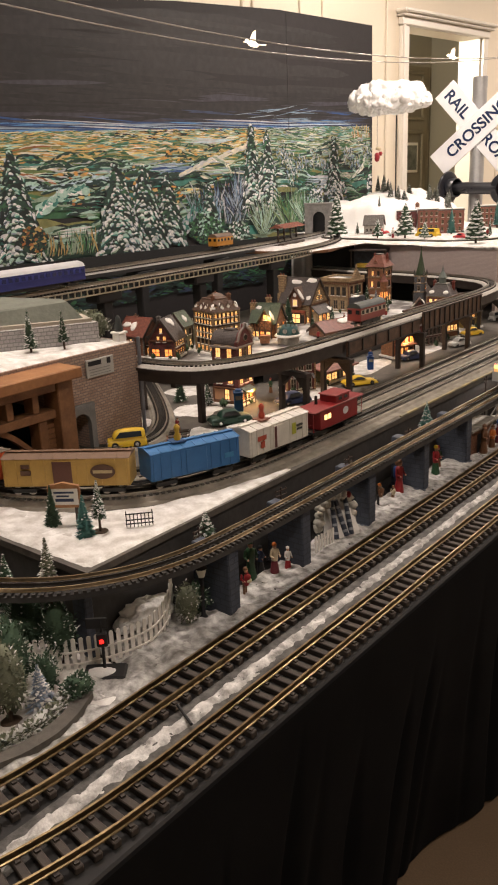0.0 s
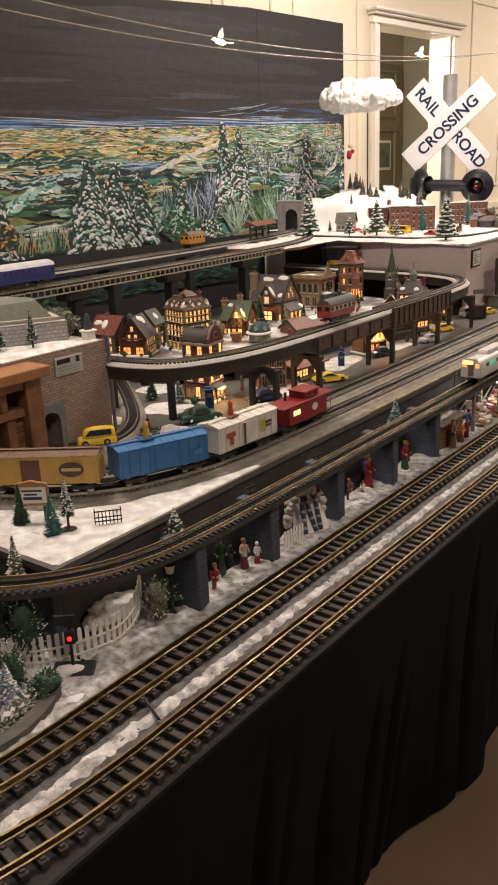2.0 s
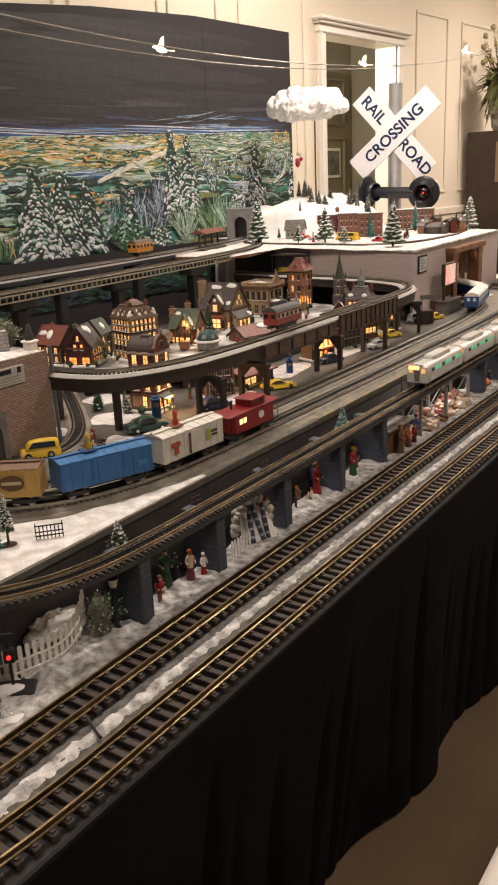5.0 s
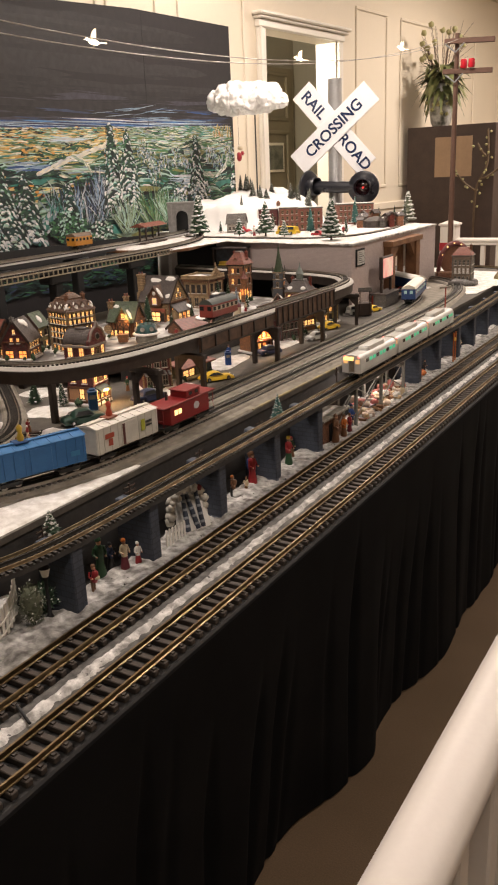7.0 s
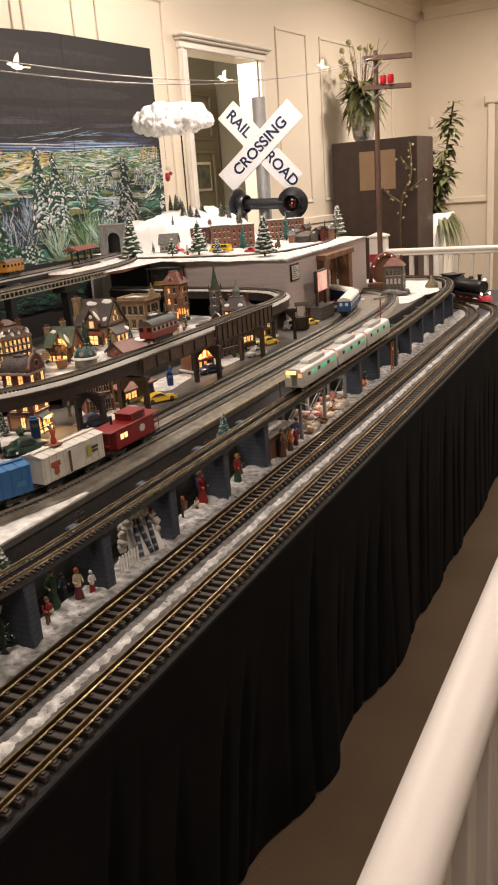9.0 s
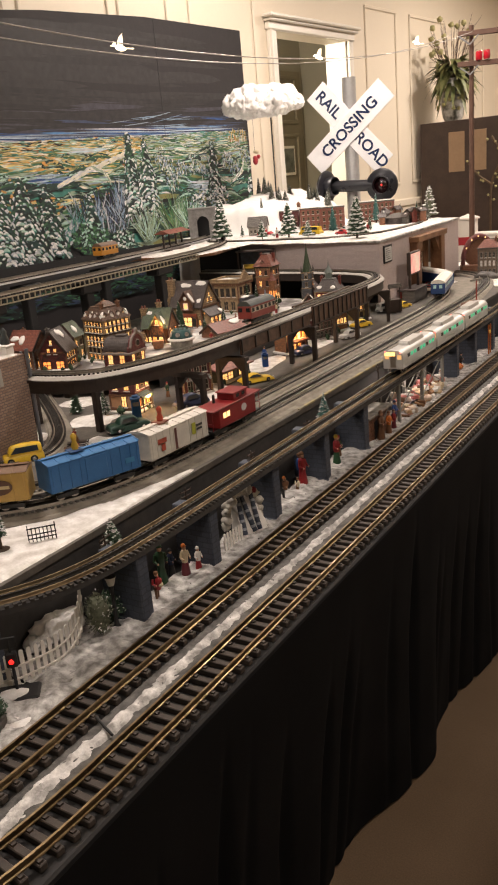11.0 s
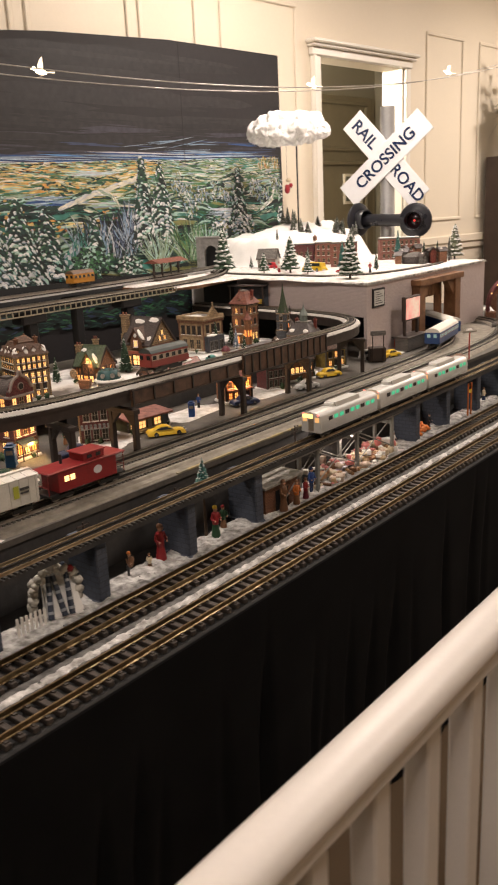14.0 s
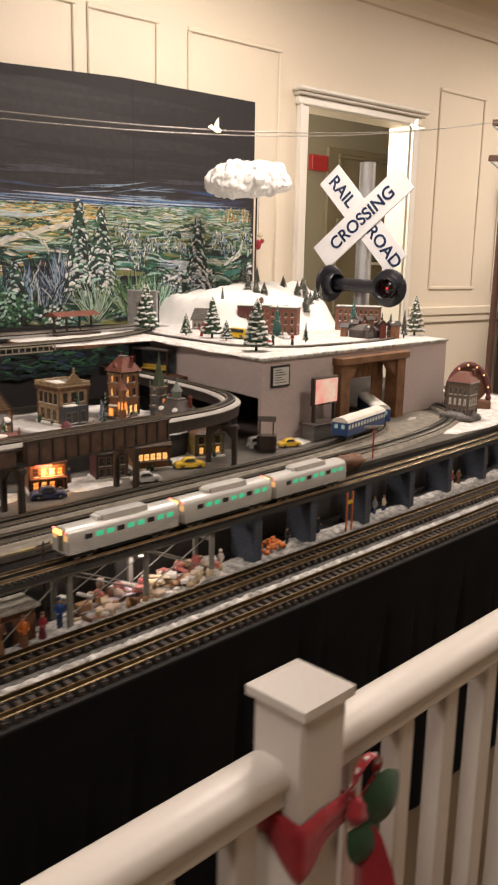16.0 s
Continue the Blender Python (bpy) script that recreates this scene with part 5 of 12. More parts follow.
railing_span(pose(-1.965, FR, 0, 0, 0, -90), 1.95, "white railing across the far end of the table")
copy_thing(post, pose(0.05, FR, 0))
# red and green bow on the post
M_RED = mat("red_felt", (0.36, 0.012, 0.022), 0.75, var=0.2, scale=15.0, bump=0.2, sheen=0.3)
M_RIBBONPALE = mat("white_ribbon", (0.75, 0.72, 0.70), 0.35, var=0.05)
bow = thing("christmas_bow", "red felt bow with green leaves and a striped ribbon loop", "bow", pose(RX + 0.01, 2.075, 0))


def petal(length, width, lift, curl, m):
    v, f = [], []
    for i in range(9):
        t = i / 8
        w = width * math.sin(math.pi * min(1, t * 0.85 + 0.12)) ** 0.7
        for j in range(5):
            s = (j - 2) / 2
            v.append((t * length, s * w, lift * math.sin(math.pi * t) + curl * s * s * w))
    f = [(i * 5 + j, (i + 1) * 5 + j, (i + 1) * 5 + j + 1, i * 5 + j + 1) for i in range(8) for j in range(4)]
    n = len(v)
    v += [(x, y, z + 0.002) for x, y, z in v]
    f += [tuple(n + q for q in reversed(p)) for p in f]
    g = Geo().add(v, f, m, True)
    return g


fm2 = Matrix.Translation((0.046, 0.050, 0.815)) @ Matrix.Rotation(radians(45), 4, "Z") @ Matrix.Rotation(radians(90), 4, "Y")
for i, (a, l, w) in enumerate(((6, 0.24, 0.015), (-8, 0.20, 0.014))):
    part("tail", petal(l, w, 0.006, 3.0, fm2 @ Matrix.Translation((0, 0, 0.002 * i)) @ Matrix.Rotation(radians(a), 4, "Z")), M_RED, bow)
v = []
for k in range(49):
    a = 2 * math.pi * k / 48
    c, sn = math.cos(a), math.sin(a)
    m8 = 0.0405 / max(abs(c), abs(sn))
    sag = max(0.0, 1 - abs(a - 1.75 * math.pi) / 1.0)
    ripple = 0.003 * noise.noise(Vector((c * 4, sn * 4, 0)))
    sag = sag * sag * (3 - 2 * sag)
    top, bottom = 0.858 - 0.002 * sag + ripple, 0.822 - 0.040 * sag + ripple
    for f, out in ((0.0, 0.0), (0.06, 0.006), (0.3, 0.009), (0.55, 0.006), (0.8, 0.009), (0.96, 0.006), (1.0, 0.0)):
        v.append((c * (m8 + out), sn * (m8 + out), top + (bottom - top) * f))
part("band", Geo().add(v, [(k * 7 + j, k * 7 + 7 + j, k * 7 + 8 + j, k * 7 + 1 + j) for k in range(48) for j in range(6)], None, True), M_RED, bow, "red felt band draped round the post", True)
part("knot", Geo().ball((0.054, 0.046, 0.836), (0.011, 0.020, 0.016), 14, 10, 0.5, 9), M_RED, bow, "gathered red knot")
M_LEAFD = mat("deep_green_felt", (0.006, 0.055, 0.017), 0.6, var=0.3, scale=25.0, bump=0.3, sheen=0.2)
for i, (x, y, z, turn, l, w) in enumerate(((0.060, 0.056, 0.824, 26, 0.070, 0.036), (0.058, 0.044, 0.822, -66, 0.060, 0.030))):
    lm = Matrix.Translation((x, y, z)) @ Matrix.Rotation(radians(90), 4, "Z") @ Matrix.Rotation(radians(90), 4, "X") @ Matrix.Rotation(radians(turn), 4, "Z")
    part("leaf", petal(l, w, 0.012, -0.35, lm), M_LEAFD, bow, "cupped green felt leaf")
# loop of red ribbon with pale stripes
ring = [(0.050 + 0.006 * math.sin(radians(a)), 0.062 + 0.024 * math.cos(radians(a)), 0.868 + 0.034 * math.sin(radians(a))) for a in range(-70, 251, 12)]
part("ribbon_loop", Geo().sweep([Vector(p) for p in ring], [(-0.006, -0.0008), (0.006, -0.0008), (0.006, 0.0008), (-0.006, 0.0008)]), M_RED, bow, "red ribbon loop", True)
for k in range(2, len(ring) - 2, 3):
    part("stripe", Geo().tube([ring[k], ring[k + 1]], 0.0030, 8), M_RIBBONPALE, bow, "pale stripe")

# brown trestle loop over the street
TRESTLE = [(-1.72, 1.50), (-1.55, 1.468), (-1.43, 1.462), (-1.335, 1.472), (-1.268, 1.505), (-1.218, 1.60), (-1.190, 1.72), (-1.180, 1.90), (-1.182, 2.2), (-1.183, 2.6), (-1.190, 2.85), (-1.215, 3.00), (-1.285, 3.12), (-1.40, 3.19), (-1.56, 3.235), (-1.75, 3.265), (-1.95, 3.29), (-2.2, 3.33)]
tre = thing("trestle_bridge", "dark brown model trestle bridge that curves round the village", "model bridge")
line = smooth_line(TRESTLE, 0.02)
first = min(i for i, p in enumerate(line) if p.y > 1.92)
tall = min(i for i, p in enumerate(line) if p.y > 2.335)
last = max(i for i, p in enumerate(line) if p.x > -1.24 and p.y < 2.78)
up3 = lambda ps, z: [p + Vector((0, 0, z)) for p in ps]
part("deck", Geo().sweep(up3(line, DECK - 0.012), [(-0.030, 0), (0.030, 0), (0.030, 0.008), (-0.030, 0.008)]), M_TRESTLE, tre, "", True)
for side in (-0.026, 0.022):
    part("beam", Geo().sweep(up3(line[: first + 1], DECK - 0.036), [(side, 0), (side + 0.004, 0), (side + 0.004, 0.0235), (side, 0.0235)]), M_TRESTLE, tre, "dark steel beam", True)
    part("beam", Geo().sweep(up3(line[last:], DECK - 0.036), [(side, 0), (side + 0.004, 0), (side + 0.004, 0.0235), (side, 0.0235)]), M_TRESTLE, tre, "dark steel beam", True)
for side, out in ((-0.033, -1), (0.029, 1)):
    for i0, i1, z0, z1, pitch in ((first, tall, -0.046, -0.006, 0.070), (tall, last + 1, -0.050, 0.008, 0.034)):
        g = Geo().sweep(up3(line[i0:i1], DECK + z0), [(side, 0), (side + 0.004, 0), (side + 0.004, z1 - z0), (side, z1 - z0)])
        part("girder", g, M_GIRDER, tre, "brown plate girder", True)
        e = side + 0.004 if out > 0 else side
        flange = Geo()
        for zf in (z0, z1 - 0.004):
            flange.sweep(up3(line[i0:i1], DECK + zf), [(min(e, e + out * 0.004), 0), (max(e, e + out * 0.004), 0), (max(e, e + out * 0.004), 0.004), (min(e, e + out * 0.004), 0.004)])
        part("flange", flange, M_TRESTLE, tre, "", True)
        marks = [p for p in smooth_line(TRESTLE, pitch) if line[i0].y < p.y < line[i1 - 1].y and p.x > -1.25]
        for i, p in enumerate(marks):
            part("rib", Geo().box(min(e, e + out * 0.0036), max(e, e + out * 0.0036), -0.0022, 0.0022, DECK + z0 + 0.0042, DECK + z1 - 0.0042, turned(p, heading(marks, i), 0)), M_TRESTLE, tre)
marks = smooth_line(TRESTLE, 0.01)
for by in (1.745, 1.925, 2.335, 2.65, 3.03, 3.185):
    i = min((k for k, p in enumerate(marks) if p.x > -1.45), key=lambda k: abs(marks[k].y - by) + (10 if by < 1.6 and marks[k].x > -1.28 else 0))
    p = marks[i]
    tm = turned(p, heading(marks, i), 0)
    for sx in (-0.040, 0.040):
        part("leg", Geo().box(sx - 0.0065, sx + 0.0065, -0.0065, 0.0065, MID + 0.0005, DECK - 0.049, tm, 0.001), M_TRESTLE, tre)
    g = Geo().box(-0.050, 0.050, -0.010, 0.010, DECK - 0.062, DECK - 0.0505, tm, 0.001)
    for sx in (-1, 1):
        g.add([(sx * 0.034, -0.005, DECK - 0.062), (sx * 0.006, -0.005, DECK - 0.062), (sx * 0.034, -0.005, DECK - 0.092), (sx * 0.034, 0.005, DECK - 0.062), (sx * 0.006, 0.005, DECK - 0.062), (sx * 0.034, 0.005, DECK - 0.092)], [(0, 1, 2), (3, 5, 4), (0, 2, 5, 3), (1, 4, 5, 2)], tm)
    part("cap_beam", g, M_TRESTLE, tre, "", True)
for px, py, qx, qy in ((-1.353, 1.584, -1.325, 1.482), (-1.567, 1.594, -1.56, 1.474)):
    part("post", Geo().box(px - 0.0075, px + 0.0075, py - 0.0075, py + 0.0075, MID + 0.0005, DECK - 0.049, None, 0.001), M_TRESTLE, tre, "single dark post")
    part("bracket_beam", Geo().add([(x, y, z) for z in (DECK - 0.0488, DECK - 0.0365) for x, y in ((px - 0.008, py + 0.009), (px + 0.008, py + 0.009), (qx + 0.008, qy - 0.02), (qx - 0.008, qy - 0.02))], [(3, 2, 1, 0), (4, 5, 6, 7), (0, 1, 5, 4), (1, 2, 6, 5), (2, 3, 7, 6), (3, 0, 4, 7)]), M_TRESTLE, tre, "", True)
small_track(TRESTLE, DECK - 0.004, 0.022, "model track with a pale grey bed on the trestle", "trestle track", 2, 0.009, 0.030, M_PALEBED, 0.0225, h=0.0045)

# village hill behind the trestle
vil = thing("village_ground", "raised snowy village ground with grey lanes", "model terrain")
INNER = [(p.x, p.y) for p in smooth_line([(-1.90, 1.78), (-1.72, 1.805), (-1.58, 1.86), (-1.475, 1.96), (-1.43, 2.10), (-1.42, 2.3), (-1.41, 2.7), (-1.36, 2.93), (-1.37, 3.03), (-1.47, 3.10), (-1.62, 3.14), (-1.84, 3.16)], 0.05)]
poly = INNER + [(-1.92, 3.16)]
part("board", Geo().prism(poly, VILLAGE - 0.015, VILLAGE - 0.003), M_BOARD, vil, "", True)
bm = bmesh.new()
face = bm.faces.new([bm.verts.new((x, y, VILLAGE)) for x, y in poly])
bmesh.ops.triangulate(bm, faces=[face])
for k in range(6):
    bmesh.ops.subdivide_edges(bm, edges=[e for e in bm.edges if e.calc_length() > 0.03], cuts=1)
    bmesh.ops.triangulate(bm, faces=[f for f in bm.faces if len(f.verts) > 3])
for v in bm.verts:
    v.co.z += 0.002 + 0.005 * noise.noise(Vector((v.co.x * 14, v.co.y * 14, 2)))
me = bpy.data.meshes.new("snow_ground")
bm.to_mesh(me)
bm.free()
for p in me.polygons:
    p.use_smooth = True
M_VGROUND = mat("snowy_lanes", (0.70, 0.69, 0.67), 0.95, var=0.12, scale=7.0, bump=0.5, fine=14, tint=(0.13, 0.12, 0.115), spread=0.85)
me.materials.append(M_VGROUND)
sg = new("snow_ground", me)
sg.parent = vil
part("retaining_wall", Geo().prism([(x - 0.006, y + (0.16 if y < 1.95 else 0.0)) for x, y in INNER if y > 1.79] + [(-1.90, 3.15)], MID + 0.0005, VILLAGE - 0.0155), M_DARKBOARD, vil, "dark retaining wall", True)

# railroad crossing signal behind the block
M_SIGNW = mat("white_sign_enamel", (0.78, 0.78, 0.80), 0.35, var=0.04, scale=8.0, bump=0.02)
M_SIGNK = mat("black_sign_enamel", (0.012, 0.013, 0.018), 0.3, var=0.1, scale=10.0, bump=0.02)
M_POST = mat("grey_metal_post", (0.40, 0.40, 0.40), 0.4, 0.6, var=0.12, scale=12.0, bump=0.05)
M_LETTER = mat("blue_black_letters", (0.02, 0.035, 0.09), 0.25, var=0.1, scale=20.0, bump=0.02, coat=0.4)
SC = pose(-2.098, 4.815, 0, 0, 0, 12)
sig = thing("railroad_crossing_signal", "grey post with a white crossbuck sign and two black signal lamps", "crossing signal", SC)
part("post", Geo().lathe([(0.10, 0.001), (0.10, 0.02), (0.04, 0.05), (0.04, 1.945)], 20, pose(-0.003, 0.045, 0)), M_POST, sig, "round grey metal post")
CZ = 1.675


def blade(angle):
    return Geo().box(-0.292, 0.292, -0.004, 0.004, -0.068, 0.068, Matrix.Translation((0, 0, CZ)) @ Matrix.Rotation(radians(angle), 4, "Y"), 0.002)


b1 = part("blade", blade(-41), M_SIGNW, sig, "white sign blade")
b2 = new("blade", blade(48).mesh("blade", M_SIGNW))
b2.parent, b2["label"] = sig, "white sign blade"
b2.location = (0, 0.0082, 0)


def words(body, size, m, parent, material, depth=0.0006, name="lettering"):
    cu = bpy.data.curves.new(name, "FONT")
    cu.body, cu.size, cu.extrude, cu.offset = body, size, depth, size * 0.022
    cu.align_x = cu.align_y = "CENTER"
    tmp = bpy.data.objects.new("lettering_tmp", cu)
    me = bpy.data.meshes.new_from_object(tmp)
    bpy.data.objects.remove(tmp)
    me.materials.clear()
    me.materials.append(material)
    ob = new(name, me)
    ob.parent = parent
    ob.matrix_local = m
    return ob


def on_blade(angle, along, y):
    return Matrix.Translation((0, y, CZ)) @ Matrix.Rotation(radians(angle), 4, "Y") @ Matrix.Translation((along, 0, 0)) @ Matrix.Rotation(radians(90), 4, "X")


words("CROSSING", 0.086, on_blade(-41, 0.0, -0.0055), sig, M_LETTER)
words("RAIL", 0.086, on_blade(48, -0.178, 0.0030), sig, M_LETTER)
words("ROAD", 0.086, on_blade(48, 0.180, 0.0030), sig, M_LETTER)
LZ = 1.355
part("lamp_arm", Geo().rod((-0.15, -0.030, LZ + 0.004), (0.187, -0.040, LZ - 0.010), 0.033, None, 14), M_SIGNK, sig, "black lamp arm")
for lx, ly, lz, yaw in ((-0.140, -0.045, LZ + 0.004, 66), (0.187, -0.060, LZ - 0.010, 0)):
    lm = Matrix.Translation((lx, ly, lz)) @ Matrix.Rotation(radians(yaw), 4, "Z") @ Matrix.Rotation(radians(90), 4, "X")
    disc = part("lamp_disc", Geo().lathe([(0.02, -0.06), (0.045, -0.05), (0.085, -0.01), (0.092, 0.0), (0.085, 0.006), (0.05, 0.010)], 32, lm), M_SIGNK, sig, "round black target disc")
    part("hood", Geo().lathe([(0.050, 0.008), (0.052, 0.06), (0.047, 0.06), (0.046, 0.010)], 24, lm, True, False), M_SIGNK, disc, "black hood", True)
    part("lens", Geo().lathe([(0.044, 0.011), (0.03, 0.017), (0.01, 0.020)], 24, lm), mat("dark_red_lens", (0.03, 0.006, 0.008), 0.15, coat=0.5), disc, "dark red glass lens")
    part("bulb", Geo().ball((0, 0, 0.022), 0.006, 10, 7, m=lm), mat("red_bulb", (0.9, 0.05, 0.05), 0.3, glow=1.2, glow_color=(1, 0.06, 0.05)), disc, "small red light")

# utility pole with the wire of birds
M_POLE = mat("brown_pole", (0.105, 0.052, 0.033), 0.65, var=0.2, scale=15.0, bump=0.25)


def utility_pole(x, y, lean=0.0):
    ob = thing("utility_pole", "tall brown wooden utility pole with two crossarms", "pole", pose(x, y, 0, 0, lean, 0), "utility poles")
    part("shaft", Geo().lathe([(0.019, 0.001), (0.016, 1.0), (0.0125, 2.12)], 12), M_POLE, ob)
    for z in (2.065, 1.915):
        part("crossarm", Geo().box(-0.132, 0.132, -0.012, 0.012, z, z + 0.026, pose(0, -0.025, 0, 0, 2, 8), 0.002), M_POLE, ob)
        part("brace", Geo().rod((-0.050, -0.042, z), (0, -0.026, z - 0.040), 0.004).rod((0.050, -0.042, z), (0, -0.026, z - 0.040), 0.004), mat("grey_brace", (0.34, 0.36, 0.38), 0.4, 0.5), ob, "grey metal brace")
    return ob


utility_pole(-1.435, 4.97, 0.0)
utility_pole(-1.50, -0.62)
candle = thing("red_candle_holder", "red glass ornament set on the lower crossarm", "ornament", pose(-1.365, 4.945, 1.9415))
part("glass", Geo().lathe([(0.016, 0), (0.019, 0.01), (0.018, 0.04), (0.014, 0.045)], 10, pose(-0.022, 0, 0)).lathe([(0.016, 0), (0.019, 0.01), (0.018, 0.04), (0.014, 0.045)], 10, pose(0.02, 0, 0)), mat("red_glass", (0.42, 0.008, 0.02), 0.15, coat=0.5), candle)


def wire_z(y):
    """Sag of the wires between the poles."""
    return 1.782 + 0.034 * (y - 1.95) ** 2 if y > 1.95 else 1.782 + 0.040 * (1.95 - y) ** 2


M_WIRE = mat("pale_wire", (0.42, 0.39, 0.36), 0.4, 0.5, var=0.1)
for wx in (-1.53, -1.42):
    pts = [(wx, -0.62 + 5.56 * k / 60, wire_z(-0.62 + 5.56 * k / 60)) for k in range(61)]
    solid("overhead_wire", Geo().tube(pts, 0.0016, 6), M_WIRE, "thin pale wire strung between the two poles", "wire", group="overhead wires", fix=True)
M_BIRD = mat("lit_white_bird", (0.9, 0.85, 0.75), 0.5, glow=7.0, glow_color=(1.0, 0.80, 0.52))
M_BIRDW = mat("white_bird", (0.85, 0.80, 0.72), 0.5, glow=1.8, glow_color=(1.0, 0.80, 0.55))
for y in (0.95, 2.065, 3.28, 4.38):
    bird = thing("bird_light", "small white glowing bird ornament perched on the wire", "bird light", pose(-1.53, y, wire_z(y) + 0.010, 0, 0, 140) @ Matrix.Scale(0.50, 4), "birds on the wire")
    part("body", Geo().ball((0, 0, 0.010), (0.012, 0.030, 0.013), 14, 10, m=pose(0, 0, 0, 14)), M_BIRD, bird)
    part("head", Geo().ball((0, 0.030, 0.026), 0.0095, 12, 9).rod((0, 0.037, 0.026), (0, 0.050, 0.022), 0.003, 0.0005, 6), M_BIRD, bird)
    part("tail", Geo().prism([(-0.004, -0.022), (0.004, -0.022), (0.011, -0.072), (-0.011, -0.072)], -0.002, 0.002, pose(0, 0, 0.010, 4)), M_BIRDW, bird)
    for sx in (-1, 1):
        part("wing", Geo().prism([(0, -0.014), (0, 0.012), (0.024, 0.010), (0.050, -0.002), (0.062, -0.014), (0.034, -0.016)], -0.0016, 0.0016, pose(0.006 * sx, 0, 0.016) @ Matrix.Rotation(radians(-80 if sx > 0 else -100), 4, "Y")), M_BIRDW, bird)
    part("clip", Geo().box(-0.002, 0.002, -0.004, 0.004, -0.013, 0.0), M_WIRE, bird, "wire clip")

# dark cabinet, vase and plants at the far wall
cab = thing("tall_cabinet", "tall dark brown wooden cabinet with two tan panels", "cabinet", pose(-2.43, 6.95, 0, 0, 0, -4))
part("body", Geo().box(0.0, 0.725, 0.0, 0.40, 0.001, 1.745, None, 0.004), M_DARKWOOD, cab)
M_TAN = mat("tan_panel", (0.36, 0.24, 0.145), 0.5, var=0.12, scale=10.0, bump=0.1)
for x in (0.24, 0.415):
    part("panel", Geo().box(x, x + 0.13, -0.006, -0.0005, 1.36, 1.66, None, 0.001), M_TAN, cab, "tan paper panel")
M_LEAF = mat("olive_green_leaf", (0.085, 0.115, 0.042), 0.5, var=0.4, scale=25.0, bump=0.1, tint=(0.17, 0.165, 0.060))
M_TWIG = mat("brown_twig", (0.11, 0.07, 0.045), 0.8, var=0.3, scale=30.0, bump=0.3)
M_BLOSSOM = mat("yellow_green_blossom", (0.40, 0.37, 0.17), 0.7, var=0.3, scale=40.0)


def leaf(g, p, d, length, width, droop):
    """A folded leaf of six faces from p along d."""
    d = Vector(d).normalized()
    side = d.cross(Vector((0, 0, 1)))
    side = side.normalized() if side.length > 0.01 else Vector((1, 0, 0))
    p = Vector(p)
    row = []
    for t, w in ((0.0, 0.15), (0.35, 1.0), (0.7, 0.75), (1.0, 0.05)):
        c = p + d * length * t + Vector((0, 0, -droop * t * t * length))
        row += [c - side * width * w / 2, c + Vector((0, 0, -0.1 * width * w)), c + side * width * w / 2]
    g.add(row, [(i * 3 + j, i * 3 + j + 1, i * 3 + j + 4, i * 3 + j + 3) for i in range(3) for j in range(2)], None, True)


vase = thing("flower_arrangement", "mottled vase with trailing leaves and dry twigs on the cabinet", "vase", pose(-2.20, 7.08, 1.746))
part("vase", Geo().lathe([(0.06, 0), (0.08, 0.03), (0.10, 0.16), (0.085, 0.26), (0.07, 0.30), (0.08, 0.32)], 20), mat("mottled_glaze", (0.50, 0.49, 0.45), 0.3, var=0.3, scale=18.0, tint=(0.08, 0.08, 0.06), spread=0.7), vase, "mottled glazed vase")
g, tw, bl = Geo(), Geo(), Geo()
rv = random.Random(8)
for k in range(190):
    a, e = rv.uniform(0, 2 * math.pi), rv.uniform(-0.7, 1.2)
    leaf(g, (0.05 * math.cos(a), 0.05 * math.sin(a), 0.32 + rv.uniform(-0.03, 0.12)), (math.cos(a), math.sin(a), e), rv.uniform(0.10, 0.22), rv.uniform(0.028, 0.055), rv.uniform(0.2, 1.2))
for k in range(30):
    a = rv.uniform(0, 2 * math.pi)
    l = rv.uniform(0.18, 0.46)
    tip = (0.16 * math.cos(a), 0.16 * math.sin(a), 0.32 + l)
    tw.rod((0.02 * math.cos(a), 0.02 * math.sin(a), 0.28), tip, 0.003, 0.0015, 5)
    tw.rod(tuple(0.6 * v + (0, 0, 0.12)[i] for i, v in enumerate(tip)), (tip[0] * 1.3 + 0.03, tip[1] * 1.3, tip[2] - 0.02), 0.002, 0.001, 4)
    if k % 2 == 0:
        bl.ball(tip, 0.022, 7, 5, 0.4, k)
for k in range(46):
    a = rv.uniform(0, 2 * math.pi)
    bl.ball((0.115 * math.cos(a), 0.115 * math.sin(a), rv.uniform(0.08, 0.44)), rv.uniform(0.010, 0.018), 7, 5, 0.4, k)
part("foliage", g, M_LEAF, vase, "trailing dark green leaves")
part("twig", tw, M_TWIG, vase, "dry brown twigs")
part("blossom", bl, M_BLOSSOM, vase, "yellow-green blossoms")
pot = thing("potted_plant", "tall leafy plant in a white planter by the end wall", "plant", pose(-1.72, 7.50, 0))
part("planter", Geo().lathe([(0.13, 0.001), (0.16, 0.5), (0.17, 1.13), (0.155, 1.13), (0.15, 1.08)], 24), M_TRIM, pot, "white planter")
g, tw = Geo(), Geo()
stems = [((0, 0, 1.08), (0.10, 0.0, 1.60), (0.16, 0.02, 2.0)), ((0, 0, 1.08), (-0.06, 0.03, 1.5), (-0.09, 0, 1.75)), ((0, 0, 1.08), (0.06, -0.05, 1.35), (0.17, -0.06, 1.45))]
